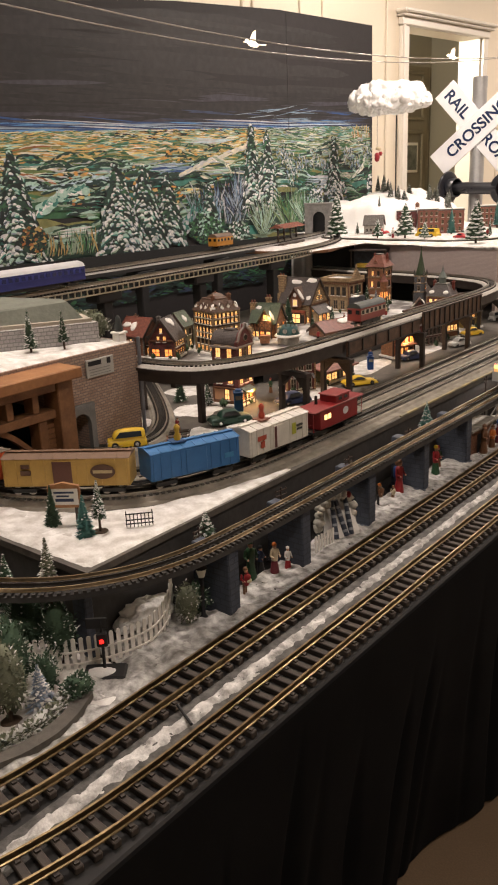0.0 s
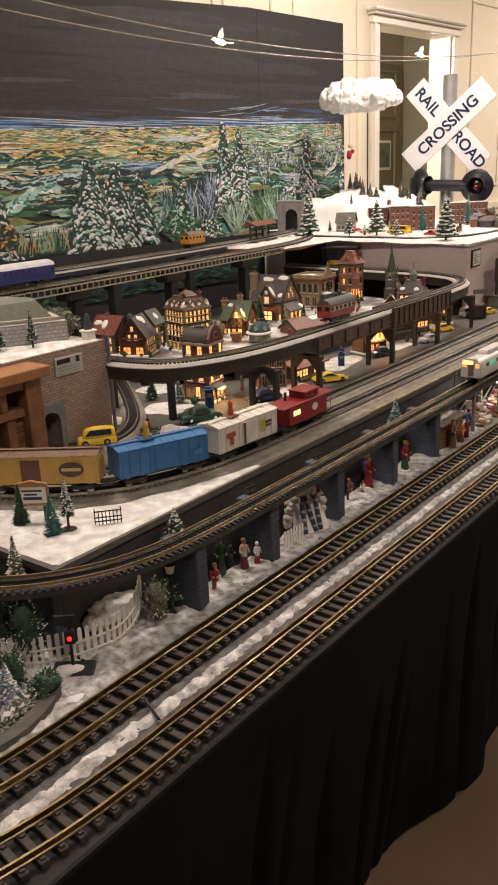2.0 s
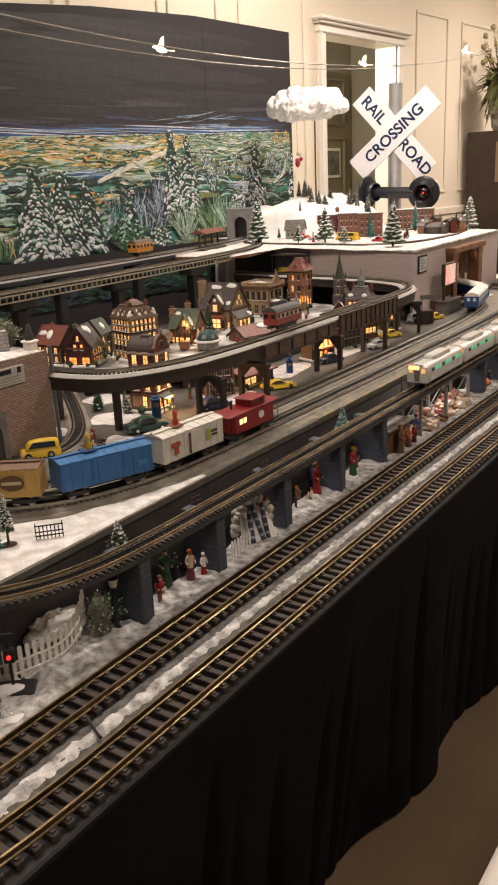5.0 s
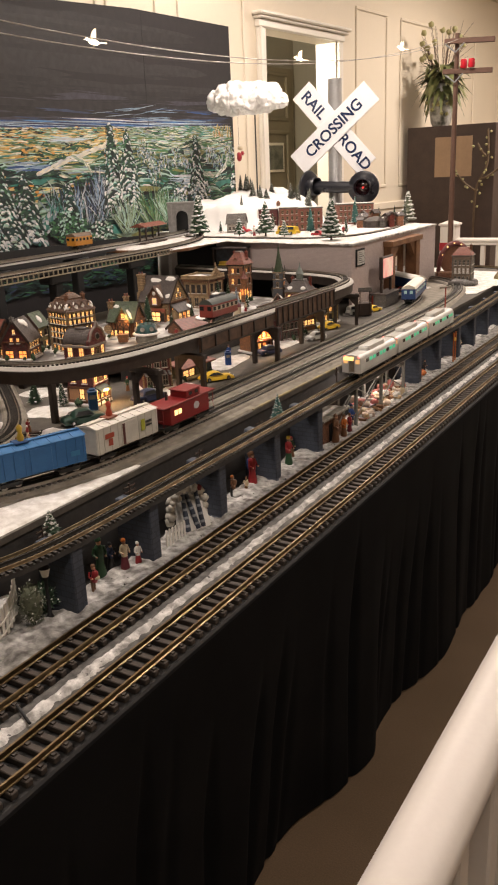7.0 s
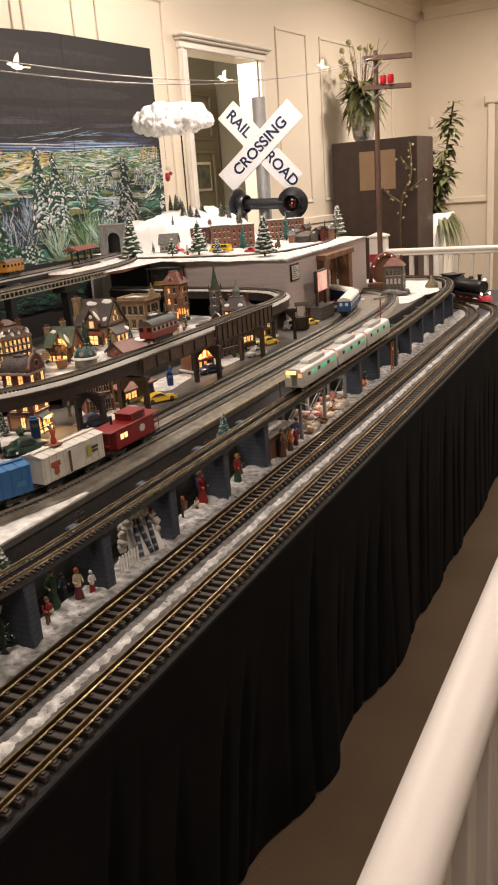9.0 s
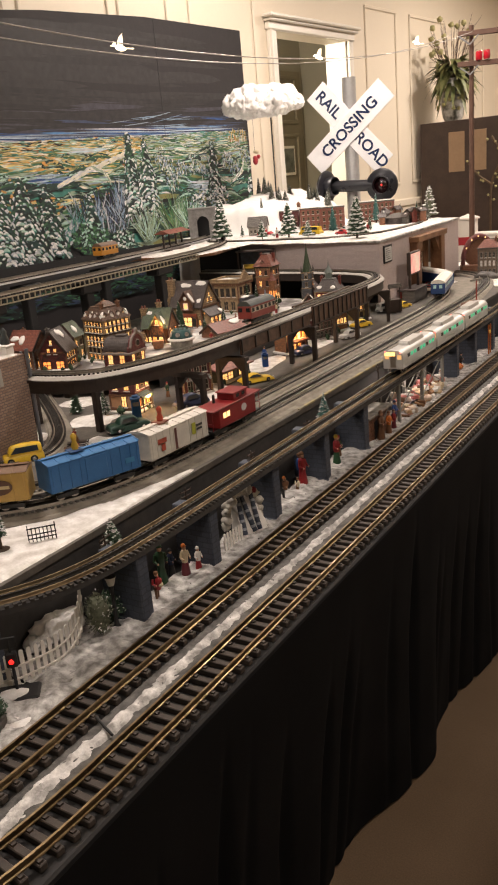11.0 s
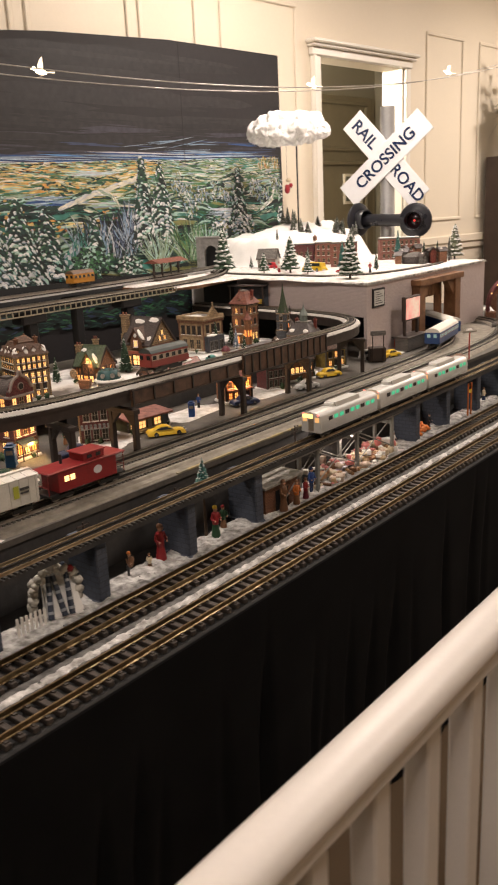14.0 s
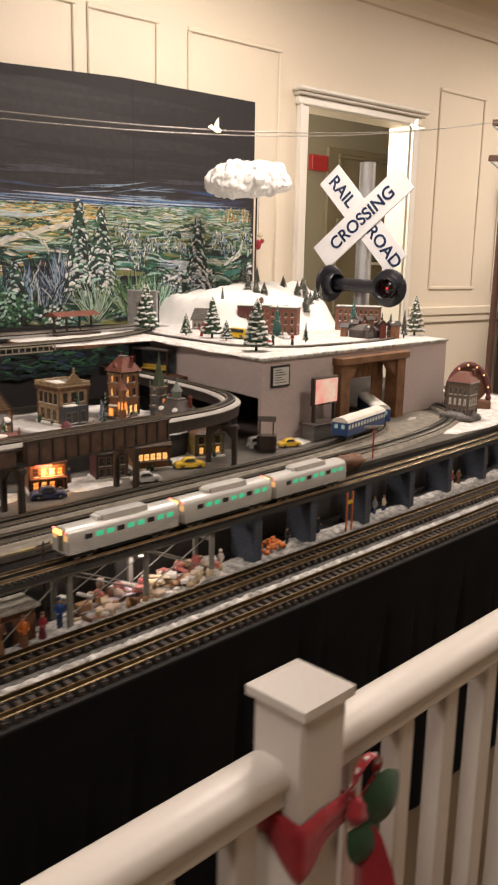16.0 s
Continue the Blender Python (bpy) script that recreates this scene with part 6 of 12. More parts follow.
for st in stems:
    ln = smooth_line(st, 0.04)
    tw.tube(ln, 0.008, 6)
    for i, p in enumerate(ln):
        full = 11 if (i // 3) % 2 == 0 or p.z < 1.55 else 4
        for q in range(full):
            a = rv.uniform(0, 2 * math.pi)
            leaf(g, p, (math.cos(a), math.sin(a), rv.uniform(-0.3, 0.8)), rv.uniform(0.08, 0.16), rv.uniform(0.030, 0.058), rv.uniform(0.1, 0.8))
for k in range(40):
    a = rv.uniform(-1.2, 0.6)
    leaf(g, (0.10 * math.cos(a), 0.10 * math.sin(a), 1.13), (math.cos(a), math.sin(a), rv.uniform(-0.6, 0.4)), rv.uniform(0.12, 0.26), 0.022, 1.4)
part("stem", tw, M_TWIG, pot, "brown stems", True)
part("foliage", g, M_LEAF, pot, "narrow green leaves")
br = thing("blossom_branch", "bent branch with small yellow blossoms in front of the cabinet", "branch", pose(-1.80, 6.82, 0))
g, bl = Geo(), Geo()
for st in (((-0.12, 0.1, 0.002), (-0.05, 0.06, 0.8), (-0.02, 0.0, 1.25), (0.06, 0, 1.45), (0.05, 0.02, 1.70)), ((-0.02, 0, 1.25), (-0.12, 0, 1.32), (-0.20, 0, 1.42)), ((0.0, 0, 1.33), (0.08, -0.02, 1.36), (0.16, 0, 1.42)), ((0.05, 0.0, 1.5), (0.0, 0, 1.56), (-0.02, 0, 1.60))):
    ln = smooth_line(st, 0.04)
    g.tube(ln, 0.008, 7)
    for p in ln:
        if p.z > 1.1 and rv.random() < 0.85:
            bl.ball(p + Vector((rv.uniform(-0.03, 0.03), rv.uniform(-0.03, 0.03), rv.uniform(-0.03, 0.03))), 0.010, 7, 5, 0.4, p.z * 50)
part("wood", g, mat("gold_brown_branch", (0.13, 0.085, 0.045), 0.7, var=0.3, scale=25.0, bump=0.3), br, "", True)
part("blossom", bl, M_BLOSSOM, br, "small yellow blossoms")
box = solid("wall_thermostat", Geo().box(0.0, 0.04, -0.03, 0.0, 1.90, 2.0, None, 0.004), M_TRIM, "small cream box on the end wall", "wall box", ROOM @ pose(0.15, FAR - 0.0005, 0))
ex = thing("exit_sign", "small dim red box high on the hall wall", "sign", ROOM @ pose(-1.5995, 1.875, 2.255))
part("box", Geo().box(0, 0.05, -0.09, 0.09, -0.06, 0.06, None, 0.004), mat("red_box", (0.20, 0.02, 0.02), 0.4, glow=0.15, glow_color=(1, 0.05, 0.04)), ex)

# trains
M_WHEEL = mat("black_truck_plastic", (0.018, 0.018, 0.018), 0.5, var=0.2, scale=60.0, bump=0.1)
M_WINDARK = mat("dark_window", (0.015, 0.018, 0.02), 0.15, var=0.1, coat=0.3)


def on_line(line, s):
    """The point s metres along a line of even steps."""
    step = (line[-1] - line[0]).length if len(line) < 2 else (line[1] - line[0]).length
    i = max(0, min(len(line) - 2, int(s / step)))
    return line[i].lerp(line[i + 1], min(1, max(0, s / step - i)))


def car_pose(line, s, length, z):
    a, b = on_line(line, s - length * 0.35), on_line(line, s + length * 0.35)
    c = (a + b) / 2
    w = b - a
    return Matrix.Translation((c.x, c.y, z)) @ Matrix.Rotation(math.atan2(-w.x, w.y), 4, "Z")


def near_y(line, y):
    step = (line[1] - line[0]).length
    return min((i for i, p in enumerate(line) if p.x > -1.35), key=lambda i: abs(line[i].y - y)) * step


def truck(ob, y, gauge, r=0.0085):
    t = part("truck", Geo().box(-gauge / 2 - 0.004, -gauge / 2 - 0.001, y - 0.022, y + 0.022, r * 0.6, r * 1.7, None, 0.001).box(gauge / 2 + 0.001, gauge / 2 + 0.004, y - 0.022, y + 0.022, r * 0.6, r * 1.7, None, 0.001).box(-gauge / 2, gauge / 2, y - 0.005, y + 0.005, r, r * 2.2), M_WHEEL, ob)
    for dy in (-0.014, 0.014):
        part("wheel", Geo().rod((-gauge / 2 - 0.0005, y + dy, r), (-gauge / 2 + 0.003, y + dy, r), r, None, 12).rod((gauge / 2 - 0.003, y + dy, r), (gauge / 2 + 0.0005, y + dy, r), r, None, 12).rod((-gauge / 2, y + dy, r), (gauge / 2, y + dy, r), 0.0015, None, 6), M_STEEL, t)


def freight_car(m, length, color, roof_color, label, kind="box", marks=(), w=0.056, h=0.054, lower=None):
    """Along y; marks: (y, z, width, height, colour) on the side that faces +x."""
    ob = thing("freight_car", label, "freight car", m, "freight train")
    M = mat("car_paint", color, 0.45, var=0.12, scale=40.0, bump=0.08)
    R = mat("car_roof", roof_color, 0.5, var=0.12, scale=40.0, bump=0.08)
    z0, L = 0.020, length / 2
    if lower:
        part("body", Geo().box(-w / 2, w / 2, -L, L, z0 + h * 0.45, z0 + h, None, 0.0015), M, ob)
        part("lower_body", Geo().box(-w / 2, w / 2, -L, L, z0, z0 + h * 0.449, None, 0.0015), mat("car_lower", lower, 0.5, var=0.12, scale=40.0), ob, "grey lower half")
    else:
        part("body", Geo().box(-w / 2, w / 2, -L, L, z0, z0 + h, None, 0.0015), M, ob)
    rg = Geo().add([(-w / 2 - 0.001, -L - 0.001, z0 + h), (w / 2 + 0.001, -L - 0.001, z0 + h), (w / 2 + 0.001, L + 0.001, z0 + h), (-w / 2 - 0.001, L + 0.001, z0 + h), (0, -L - 0.001, z0 + h + 0.006), (0, L + 0.001, z0 + h + 0.006)], [(0, 1, 4), (1, 2, 5, 4), (2, 3, 5), (3, 0, 4, 5), (0, 3, 2, 1)])
    part("roof", rg, R, ob, "ribbed roof")
    n = int(length / 0.022)
    for i in range(n + 1):
        y = -L + i * length / n
        e = w / 2 + 0.0012
        v = [(x, y + d, z) for d in (-0.001, 0.001) for x, z in ((-e, z0 + h + 0.0004), (-e, z0 + h + 0.0012), (0, z0 + h + 0.0068), (e, z0 + h + 0.0012), (e, z0 + h + 0.0004), (0, z0 + h + 0.0058))]
        part("roof_rib", Geo().add(v, [(0, 1, 2, 5), (5, 2, 3, 4), (6, 11, 8, 7), (11, 10, 9, 8), (1, 7, 8, 2), (2, 8, 9, 3), (0, 6, 7, 1), (4, 3, 9, 10)]), R, ob)
    part("roof_walk", Geo().box(-0.005, 0.005, -L, L, z0 + h + 0.0068, z0 + h + 0.008), R, ob)
    part("underframe", Geo().box(-w * 0.3, w * 0.3, -L + 0.01, L - 0.01, 0.014, 0.0199).box(-0.006, 0.006, -L - 0.012, L + 0.012, 0.012, 0.017), M_WHEEL, ob, "black underframe with couplers")
    for sx in (-1, 1):
        x0, x1 = sorted((sx * w / 2, sx * (w / 2 + 0.0012)))
        g = Geo()
        for y in [-L + 0.006, L - 0.006] + [-L + length * k / 9 for k in range(1, 9)]:
            g.box(x0, x1, y - 0.0007, y + 0.0007, z0 + 0.001, z0 + h - 0.001)
        part("side_rib", g, M, ob)
        d0, d1 = sorted((sx * w / 2, sx * (w / 2 + 0.0020)))
        part("door", Geo().box(d0, d1, -0.022, 0.022, z0 + 0.003, z0 + h - 0.004, None, 0.0006), M, ob)
    for i, (y, z, a, b, c) in enumerate(marks):
        part("marking", Geo().box(w / 2 + 0.0021, w / 2 + 0.0026, y - a / 2, y + a / 2, z0 + z - b / 2, z0 + z + b / 2), mat("marking_paint", c, 0.5, var=0.1), ob)
    for y in (-L + 0.035, L - 0.035):
        truck(ob, y, 0.034)
    return ob


def caboose(m):
    ob = thing("caboose", "bright red caboose with a cupola at the end of the train", "caboose", m, "freight train")
    M = mat("caboose_red", (0.23, 0.014, 0.016), 0.42, var=0.16, scale=40.0, bump=0.05)
    part("body", Geo().box(-0.029, 0.029, -0.062, 0.062, 0.020, 0.064, None, 0.0012), M, ob)
    part("roof", Geo().box(-0.032, 0.032, -0.082, 0.082, 0.064, 0.068, None, 0.0015), M, ob)
    cu = part("cupola", Geo().box(-0.024, 0.024, -0.005, 0.040, 0.0685, 0.084, None, 0.001).box(-0.026, 0.026, -0.008, 0.043, 0.084, 0.087, None, 0.001), M, ob)
    lit = mat("caboose_window", (1.0, 0.75, 0.35), 0.4, glow=1.6, glow_color=(1, 0.68, 0.28))
    for y in (-0.045, -0.033):
        part("window", Geo().box(0.0291, 0.0298, y - 0.0045, y + 0.0045, 0.041, 0.053), lit, ob)
    for y in (0.008, 0.027):
        part("window", Geo().box(0.0241, 0.0247, y - 0.005, y + 0.005, 0.073, 0.081), M_WINDARK, cu)
    part("emblem", Geo().lathe([(0.009, 0.0), (0.009, 0.0006)], 16, Matrix.Translation((0.0291, 0.02, 0.045)) @ Matrix.Rotation(radians(90), 4, "Y")), mat("emblem_white", (0.6, 0.6, 0.62), 0.5), ob, "oval white emblem")
    part("platform", Geo().box(-0.026, 0.026, -0.082, -0.062, 0.016, 0.020).box(-0.026, 0.026, 0.062, 0.082, 0.016, 0.020).box(-0.006, 0.006, -0.092, 0.092, 0.012, 0.016), M_WHEEL, ob)
    for sy in (-1, 1):
        rails = Geo()
        for x in (-0.025, 0.025):
            rails.rod((x, sy * 0.080, 0.018), (x, sy * 0.080, 0.064), 0.0008, None, 5)
        rails.rod((-0.025, sy * 0.080, 0.036), (0.025, sy * 0.080, 0.036), 0.0008, None, 5)
        part("handrail", rails, M, ob)
    part("chimney", Geo().rod((-0.012, -0.03, 0.068), (-0.012, -0.03, 0.088), 0.003), M_WHEEL, ob)
    for y in (-0.05, 0.05):
        truck(ob, y, 0.034)
    return ob


lineA = smooth_line(TRACK_A, 0.005)
lineB = smooth_line(TRACK_B, 0.005)
RAILTOP = MID + 0.003 + 0.006 + 0.009
s = near_y(lineA, 1.755)
cars = [
    (0.202, None),
    (0.185, dict(color=(0.62, 0.60, 0.54), roof_color=(0.66, 0.63, 0.57), label="white boxcar with red and yellow-green printed emblems", marks=((-0.058, 0.034, 0.026, 0.010, (0.36, 0.07, 0.04)), (-0.056, 0.020, 0.012, 0.014, (0.36, 0.07, 0.04)), (-0.016, 0.026, 0.007, 0.044, (0.10, 0.03, 0.025)), (0.042, 0.030, 0.012, 0.024, (0.40, 0.42, 0.05)), (0.060, 0.034, 0.020, 0.005, (0.05, 0.05, 0.05)), (0.060, 0.026, 0.018, 0.004, (0.05, 0.05, 0.05))))),
    (0.190, dict(color=(0.035, 0.14, 0.34), roof_color=(0.04, 0.16, 0.37), label="blue hopper car with a yellow brake platform", marks=((0.07, 0.022, 0.02, 0.010, (0.05, 0.22, 0.42)),))),
    (0.240, dict(color=(0.50, 0.32, 0.085), roof_color=(0.17, 0.10, 0.06), label="yellow-orange boxcar with brown doors and round emblems", marks=((-0.075, 0.040, 0.016, 0.008, (0.10, 0.05, 0.03)), (-0.075, 0.028, 0.020, 0.010, (0.10, 0.05, 0.03)), (-0.006, 0.026, 0.036, 0.046, (0.13, 0.055, 0.04))))),
    (0.245, dict(color=(0.55, 0.10, 0.03), roof_color=(0.62, 0.56, 0.46), label="orange-red boxcar with a cream roof and dark lettering bars", marks=((-0.06, 0.040, 0.07, 0.016, (0.20, 0.035, 0.02)), (0.06, 0.036, 0.08, 0.02, (0.20, 0.035, 0.02))))),
    (0.330, dict(color=(0.30, 0.022, 0.03), roof_color=(0.36, 0.03, 0.04), label="long red and grey boxcar with white lettering bars", lower=(0.17, 0.17, 0.17), marks=((-0.09, 0.046, 0.05, 0.007, (0.6, 0.6, 0.6)), (-0.09, 0.036, 0.035, 0.004, (0.6, 0.6, 0.6)), (0.10, 0.046, 0.02, 0.02, (0.55, 0.3, 0.3))))),
    (0.280, dict(color=(0.55, 0.50, 0.36), roof_color=(0.20, 0.19, 0.17), label="cream boxcar with a printed picture and red emblem", marks=((-0.075, 0.036, 0.07, 0.045, (0.36, 0.40, 0.42)), (0.05, 0.034, 0.022, 0.026, (0.45, 0.08, 0.05))))),
]
for i, (length, spec) in enumerate(cars):
    m = car_pose(lineA, s - length / 2, length, RAILTOP)
    if spec is None:
        caboose(m @ Matrix.Diagonal((0.95, 1.22, 0.95, 1)))
    else:
        car = freight_car(m, length, **spec)
        if i == 3:
            em = Matrix.Translation((0.0302, 0.070, 0.049)) @ Matrix.Rotation(radians(90), 4, "Y") @ Matrix.Diagonal((0.8, 1.3, 1, 1))
            part("emblem", Geo().lathe([(0.018, 0.0), (0.018, 0.0006)], 20, em), mat("brown_emblem_paint", (0.10, 0.05, 0.03), 0.5), car, "oval brown emblem")
            part("emblem_bar", Geo().box(0.0310, 0.0314, 0.052, 0.088, 0.046, 0.052), mat("cream_emblem_paint", (0.55, 0.45, 0.25), 0.5), car, "pale bar across the emblem")
        if i in (1, 2):
            toy_c, hatch_c = ((0.40, 0.06, 0.03), (0.20, 0.07, 0.04)) if i == 1 else ((0.55, 0.36, 0.04), (0.02, 0.07, 0.18))
            part("roof_hatch", Geo().box(-0.013, 0.013, -0.040, -0.012, 0.080, 0.0835, None, 0.001), mat("hatch_paint", hatch_c, 0.6), car, "dark roof hatch")
            part("hatch_ornament", Geo().lathe([(0.006, 0.083), (0.007, 0.090), (0.004, 0.098), (0.005, 0.103), (0.006, 0.109), (0.002, 0.114)], 10, pose(0, -0.024, 0)), mat("hatch_ornament_paint", toy_c, 0.5), car, "bright ornament standing in the hatch")
    s -= length + 0.020


# passenger cars
def coach(m, length, side, stripe, roof, label, group, name="passenger_car", w=0.058, h=0.060, gauge=0.034, pane=None):
    ob = thing(name, label, "passenger car", m, group)
    L, z0 = length / 2, 0.018
    S = mat("coach_side", side, 0.4, var=0.1, scale=30.0, bump=0.05)
    T = mat("coach_band", stripe, 0.4, var=0.1, scale=30.0, bump=0.05)
    R = mat("coach_roof", roof, 0.6, var=0.1, scale=30.0, bump=0.05)
    part("body", Geo().box(-w / 2, w / 2, -L, L, z0, z0 + h * 0.72, None, 0.0015), S, ob)
    prof = [(-w / 2 - 0.001, h * 0.72), (w / 2 + 0.001, h * 0.72), (w / 2 - 0.004, h * 0.86), (w / 4, h * 0.95), (0, h), (-w / 4, h * 0.95), (-w / 2 + 0.004, h * 0.86)]
    part("roof", Geo().sweep([(0, -L, z0), (0, L, z0)], prof), R, ob, "", True)
    part("band", Geo().box(w / 2 + 0.0002, w / 2 + 0.0008, -L + 0.002, L - 0.002, z0 + h * 0.36, z0 + h * 0.62), T, ob)
    n = int(length / 0.021)
    for i in range(n):
        y = -L + (i + 0.5) * length / n
        part("window", Geo().box(w / 2 + 0.0009, w / 2 + 0.0014, y - 0.006, y + 0.006, z0 + h * 0.40, z0 + h * 0.60), pane or M_WINDARK, ob)
    for x in (-0.012, 0.012):
        part("end_window", Geo().box(x - 0.006, x + 0.006, -L - 0.0006, -L - 0.0001, z0 + h * 0.40, z0 + h * 0.62), pane or M_WINDARK, ob)
    part("underframe", Geo().box(-w * 0.35, w * 0.35, -L * 0.5, L * 0.5, 0.009, 0.0178).box(-0.005, 0.005, -L - 0.008, L + 0.008, 0.011, 0.015), M_WHEEL, ob)
    for y in (-L + 0.04, L - 0.04):
        truck(ob, y, gauge)
    return ob


sB = near_y(lineB, 3.46)
PANE_TEAL = mat("teal_lit_pane", (0.30, 0.42, 0.40), 0.3, glow=0.25, glow_color=(0.5, 0.8, 0.75))
for k in range(2):
    coach(car_pose(lineB, sB + 0.15 + k * 0.31, 0.29, RAILTOP), 0.29, (0.03, 0.07, 0.20), (0.20, 0.03, 0.035), (0.72, 0.69, 0.62), "blue and red passenger car with a white roof", "passenger train", pane=PANE_TEAL)
mB = mat("blue_coach_window", (0.02, 0.03, 0.12), 0.2, coat=0.3)
coach(turned((-1.895, 1.50), 0.05, BACK + 0.010), 0.40, (0.025, 0.035, 0.19), (0.03, 0.045, 0.26), (0.45, 0.45, 0.47), "blue passenger car with a pale roof on the elevated track", "elevated train", h=0.052, gauge=0.03, pane=mB)
coach(turned((-2.24, 2.72), 0.06, BACK + 0.013), 0.11, (0.50, 0.22, 0.03), (0.55, 0.27, 0.05), (0.14, 0.09, 0.06), "small orange trolley car near the backdrop", "", "trolley_car", 0.044, 0.048, 0.03)
TL = smooth_line(TRESTLE, 0.005)
coach(car_pose(TL, near_y(TL, 2.08), 0.135, DECK + 0.012), 0.135, (0.24, 0.045, 0.038), (0.42, 0.35, 0.27), (0.045, 0.055, 0.050), "red and cream trolley car with a dark roof on the trestle", "", "trolley_car", 0.042, 0.048, 0.022)

# silver dome cars on the raised front track
M_SILVER = mat("silver_plastic", (0.56, 0.56, 0.54), 0.38, 0.35, var=0.06, scale=40.0, bump=0.04)
PANE_GREEN = mat("green_lit_pane", (0.05, 0.35, 0.20), 0.3, glow=0.45, glow_color=(0.10, 0.9, 0.45))
M_AMBER = mat("amber_lamp", (1, 0.6, 0.2), 0.4, glow=2.5, glow_color=(1, 0.55, 0.15))
lineS = smooth_line(RAISED, 0.005)


def dome_car(m, length=0.275):
    ob = thing("dome_railcar", "silver fluted railcar with a roof dome and green-lit windows", "railcar", m, "silver railcars")
    L, w, z0 = length / 2, 0.056, 0.016
    prof = [(-w / 2, 0.0), (w / 2, 0.0), (w / 2 + 0.001, 0.026), (w / 2 - 0.001, 0.040), (w / 2 - 0.006, 0.047), (w / 4, 0.0505), (0, 0.0515), (-w / 4, 0.0505), (-w / 2 + 0.006, 0.047), (-w / 2 + 0.001, 0.040), (-w / 2 - 0.001, 0.026)]
    part("body", Geo().sweep([(0, -L, z0), (0, L, z0)], prof, True), M_SILVER, ob, "", True)
    g = Geo()
    for k in range(7):
        z = z0 + 0.002 + k * 0.0032
        for sx in (-1, 1):
            g.rod((sx * (w / 2 + 0.0004), -L, z), (sx * (w / 2 + 0.0004), L, z), 0.0009, None, 5)
    part("fluting", g, M_SILVER, ob, "fluted lower side")
    dm = part("roof_dome", Geo().sweep([(0, -0.050, z0), (0, -0.042, z0), (0, 0.055, z0), (0, 0.063, z0)], [(-0.018, 0.049), (0.018, 0.049), (0.015, 0.060), (-0.015, 0.060)]), M_SILVER, ob, "", True)
    part("dome_glass", Geo().box(-0.013, 0.013, -0.060, -0.0505, z0 + 0.051, z0 + 0.059, None, 0.001), mat("pale_glass", (0.75, 0.75, 0.72), 0.25, coat=0.4), dm, "bright front glass")
    for i in range(9):
        y = -L + 0.045 + i * (length - 0.07) / 8
        for sx in (-1, 1):
            part("window", Geo().box(*sorted((sx * (w / 2 + 0.0002), sx * (w / 2 + 0.0013))), y - 0.0085, y + 0.0085, z0 + 0.026, z0 + 0.036), PANE_GREEN if i % 3 else M_WINDARK, ob)
    part("end_door", Geo().box(-0.008, 0.008, -L - 0.001, -L - 0.0001, z0 + 0.004, z0 + 0.042, None, 0.0004), M_STEEL, ob)
    for x in (-0.018, 0.018):
        part("end_window", Geo().box(x - 0.006, x + 0.006, -L - 0.0008, -L - 0.0001, z0 + 0.027, z0 + 0.039), mat("warm_end_pane", (0.4, 0.2, 0.08), 0.3, glow=0.8, glow_color=(1, 0.55, 0.2)), ob)
        part("marker_lamp", Geo().ball((x * 1.2, -L - 0.001, z0 + 0.046), 0.0028, 8, 6), mat("red_marker", (0.9, 0.1, 0.1), 0.3, glow=2.5, glow_color=(1, 0.2, 0.15)), ob)
    part("end_light", Geo().box(-0.024, 0.006, -L - 0.0016, -L - 0.0009, z0 + 0.036, z0 + 0.046, None, 0.0003), M_AMBER, ob, "glowing amber end light")
    part("underframe", Geo().box(-0.02, 0.02, -0.06, 0.06, 0.007, 0.0158).box(-0.005, 0.005, -L - 0.008, L + 0.008, 0.010, 0.014), M_WHEEL, ob)
    for y in (-L + 0.04, L - 0.04):
        truck(ob, y, 0.032)
    return ob


s0 = near_y(lineS, 2.25)
for k in range(3):
    m = car_pose(lineS, s0 + 0.1375 + k * 0.292, 0.275, RZ + 0.0095)
    first_car = dome_car(m) if k == 0 else copy_thing(first_car, m)

# black steam locomotive with flat cars on the far bend of the front track
lineG = smooth_line(FRONT_OUT, 0.005)
M_LOCO = mat("black_locomotive_paint", (0.014, 0.014, 0.015), 0.4, var=0.2, scale=40.0, bump=0.05)
M_REDP = mat("red_plastic", (0.34, 0.015, 0.02), 0.4, var=0.1, scale=30.0)
GT = LOW + 0.0225
sG = max(i for i, p in enumerate(lineG) if p.y < 4.93 and p.x > -0.9) * 0.005


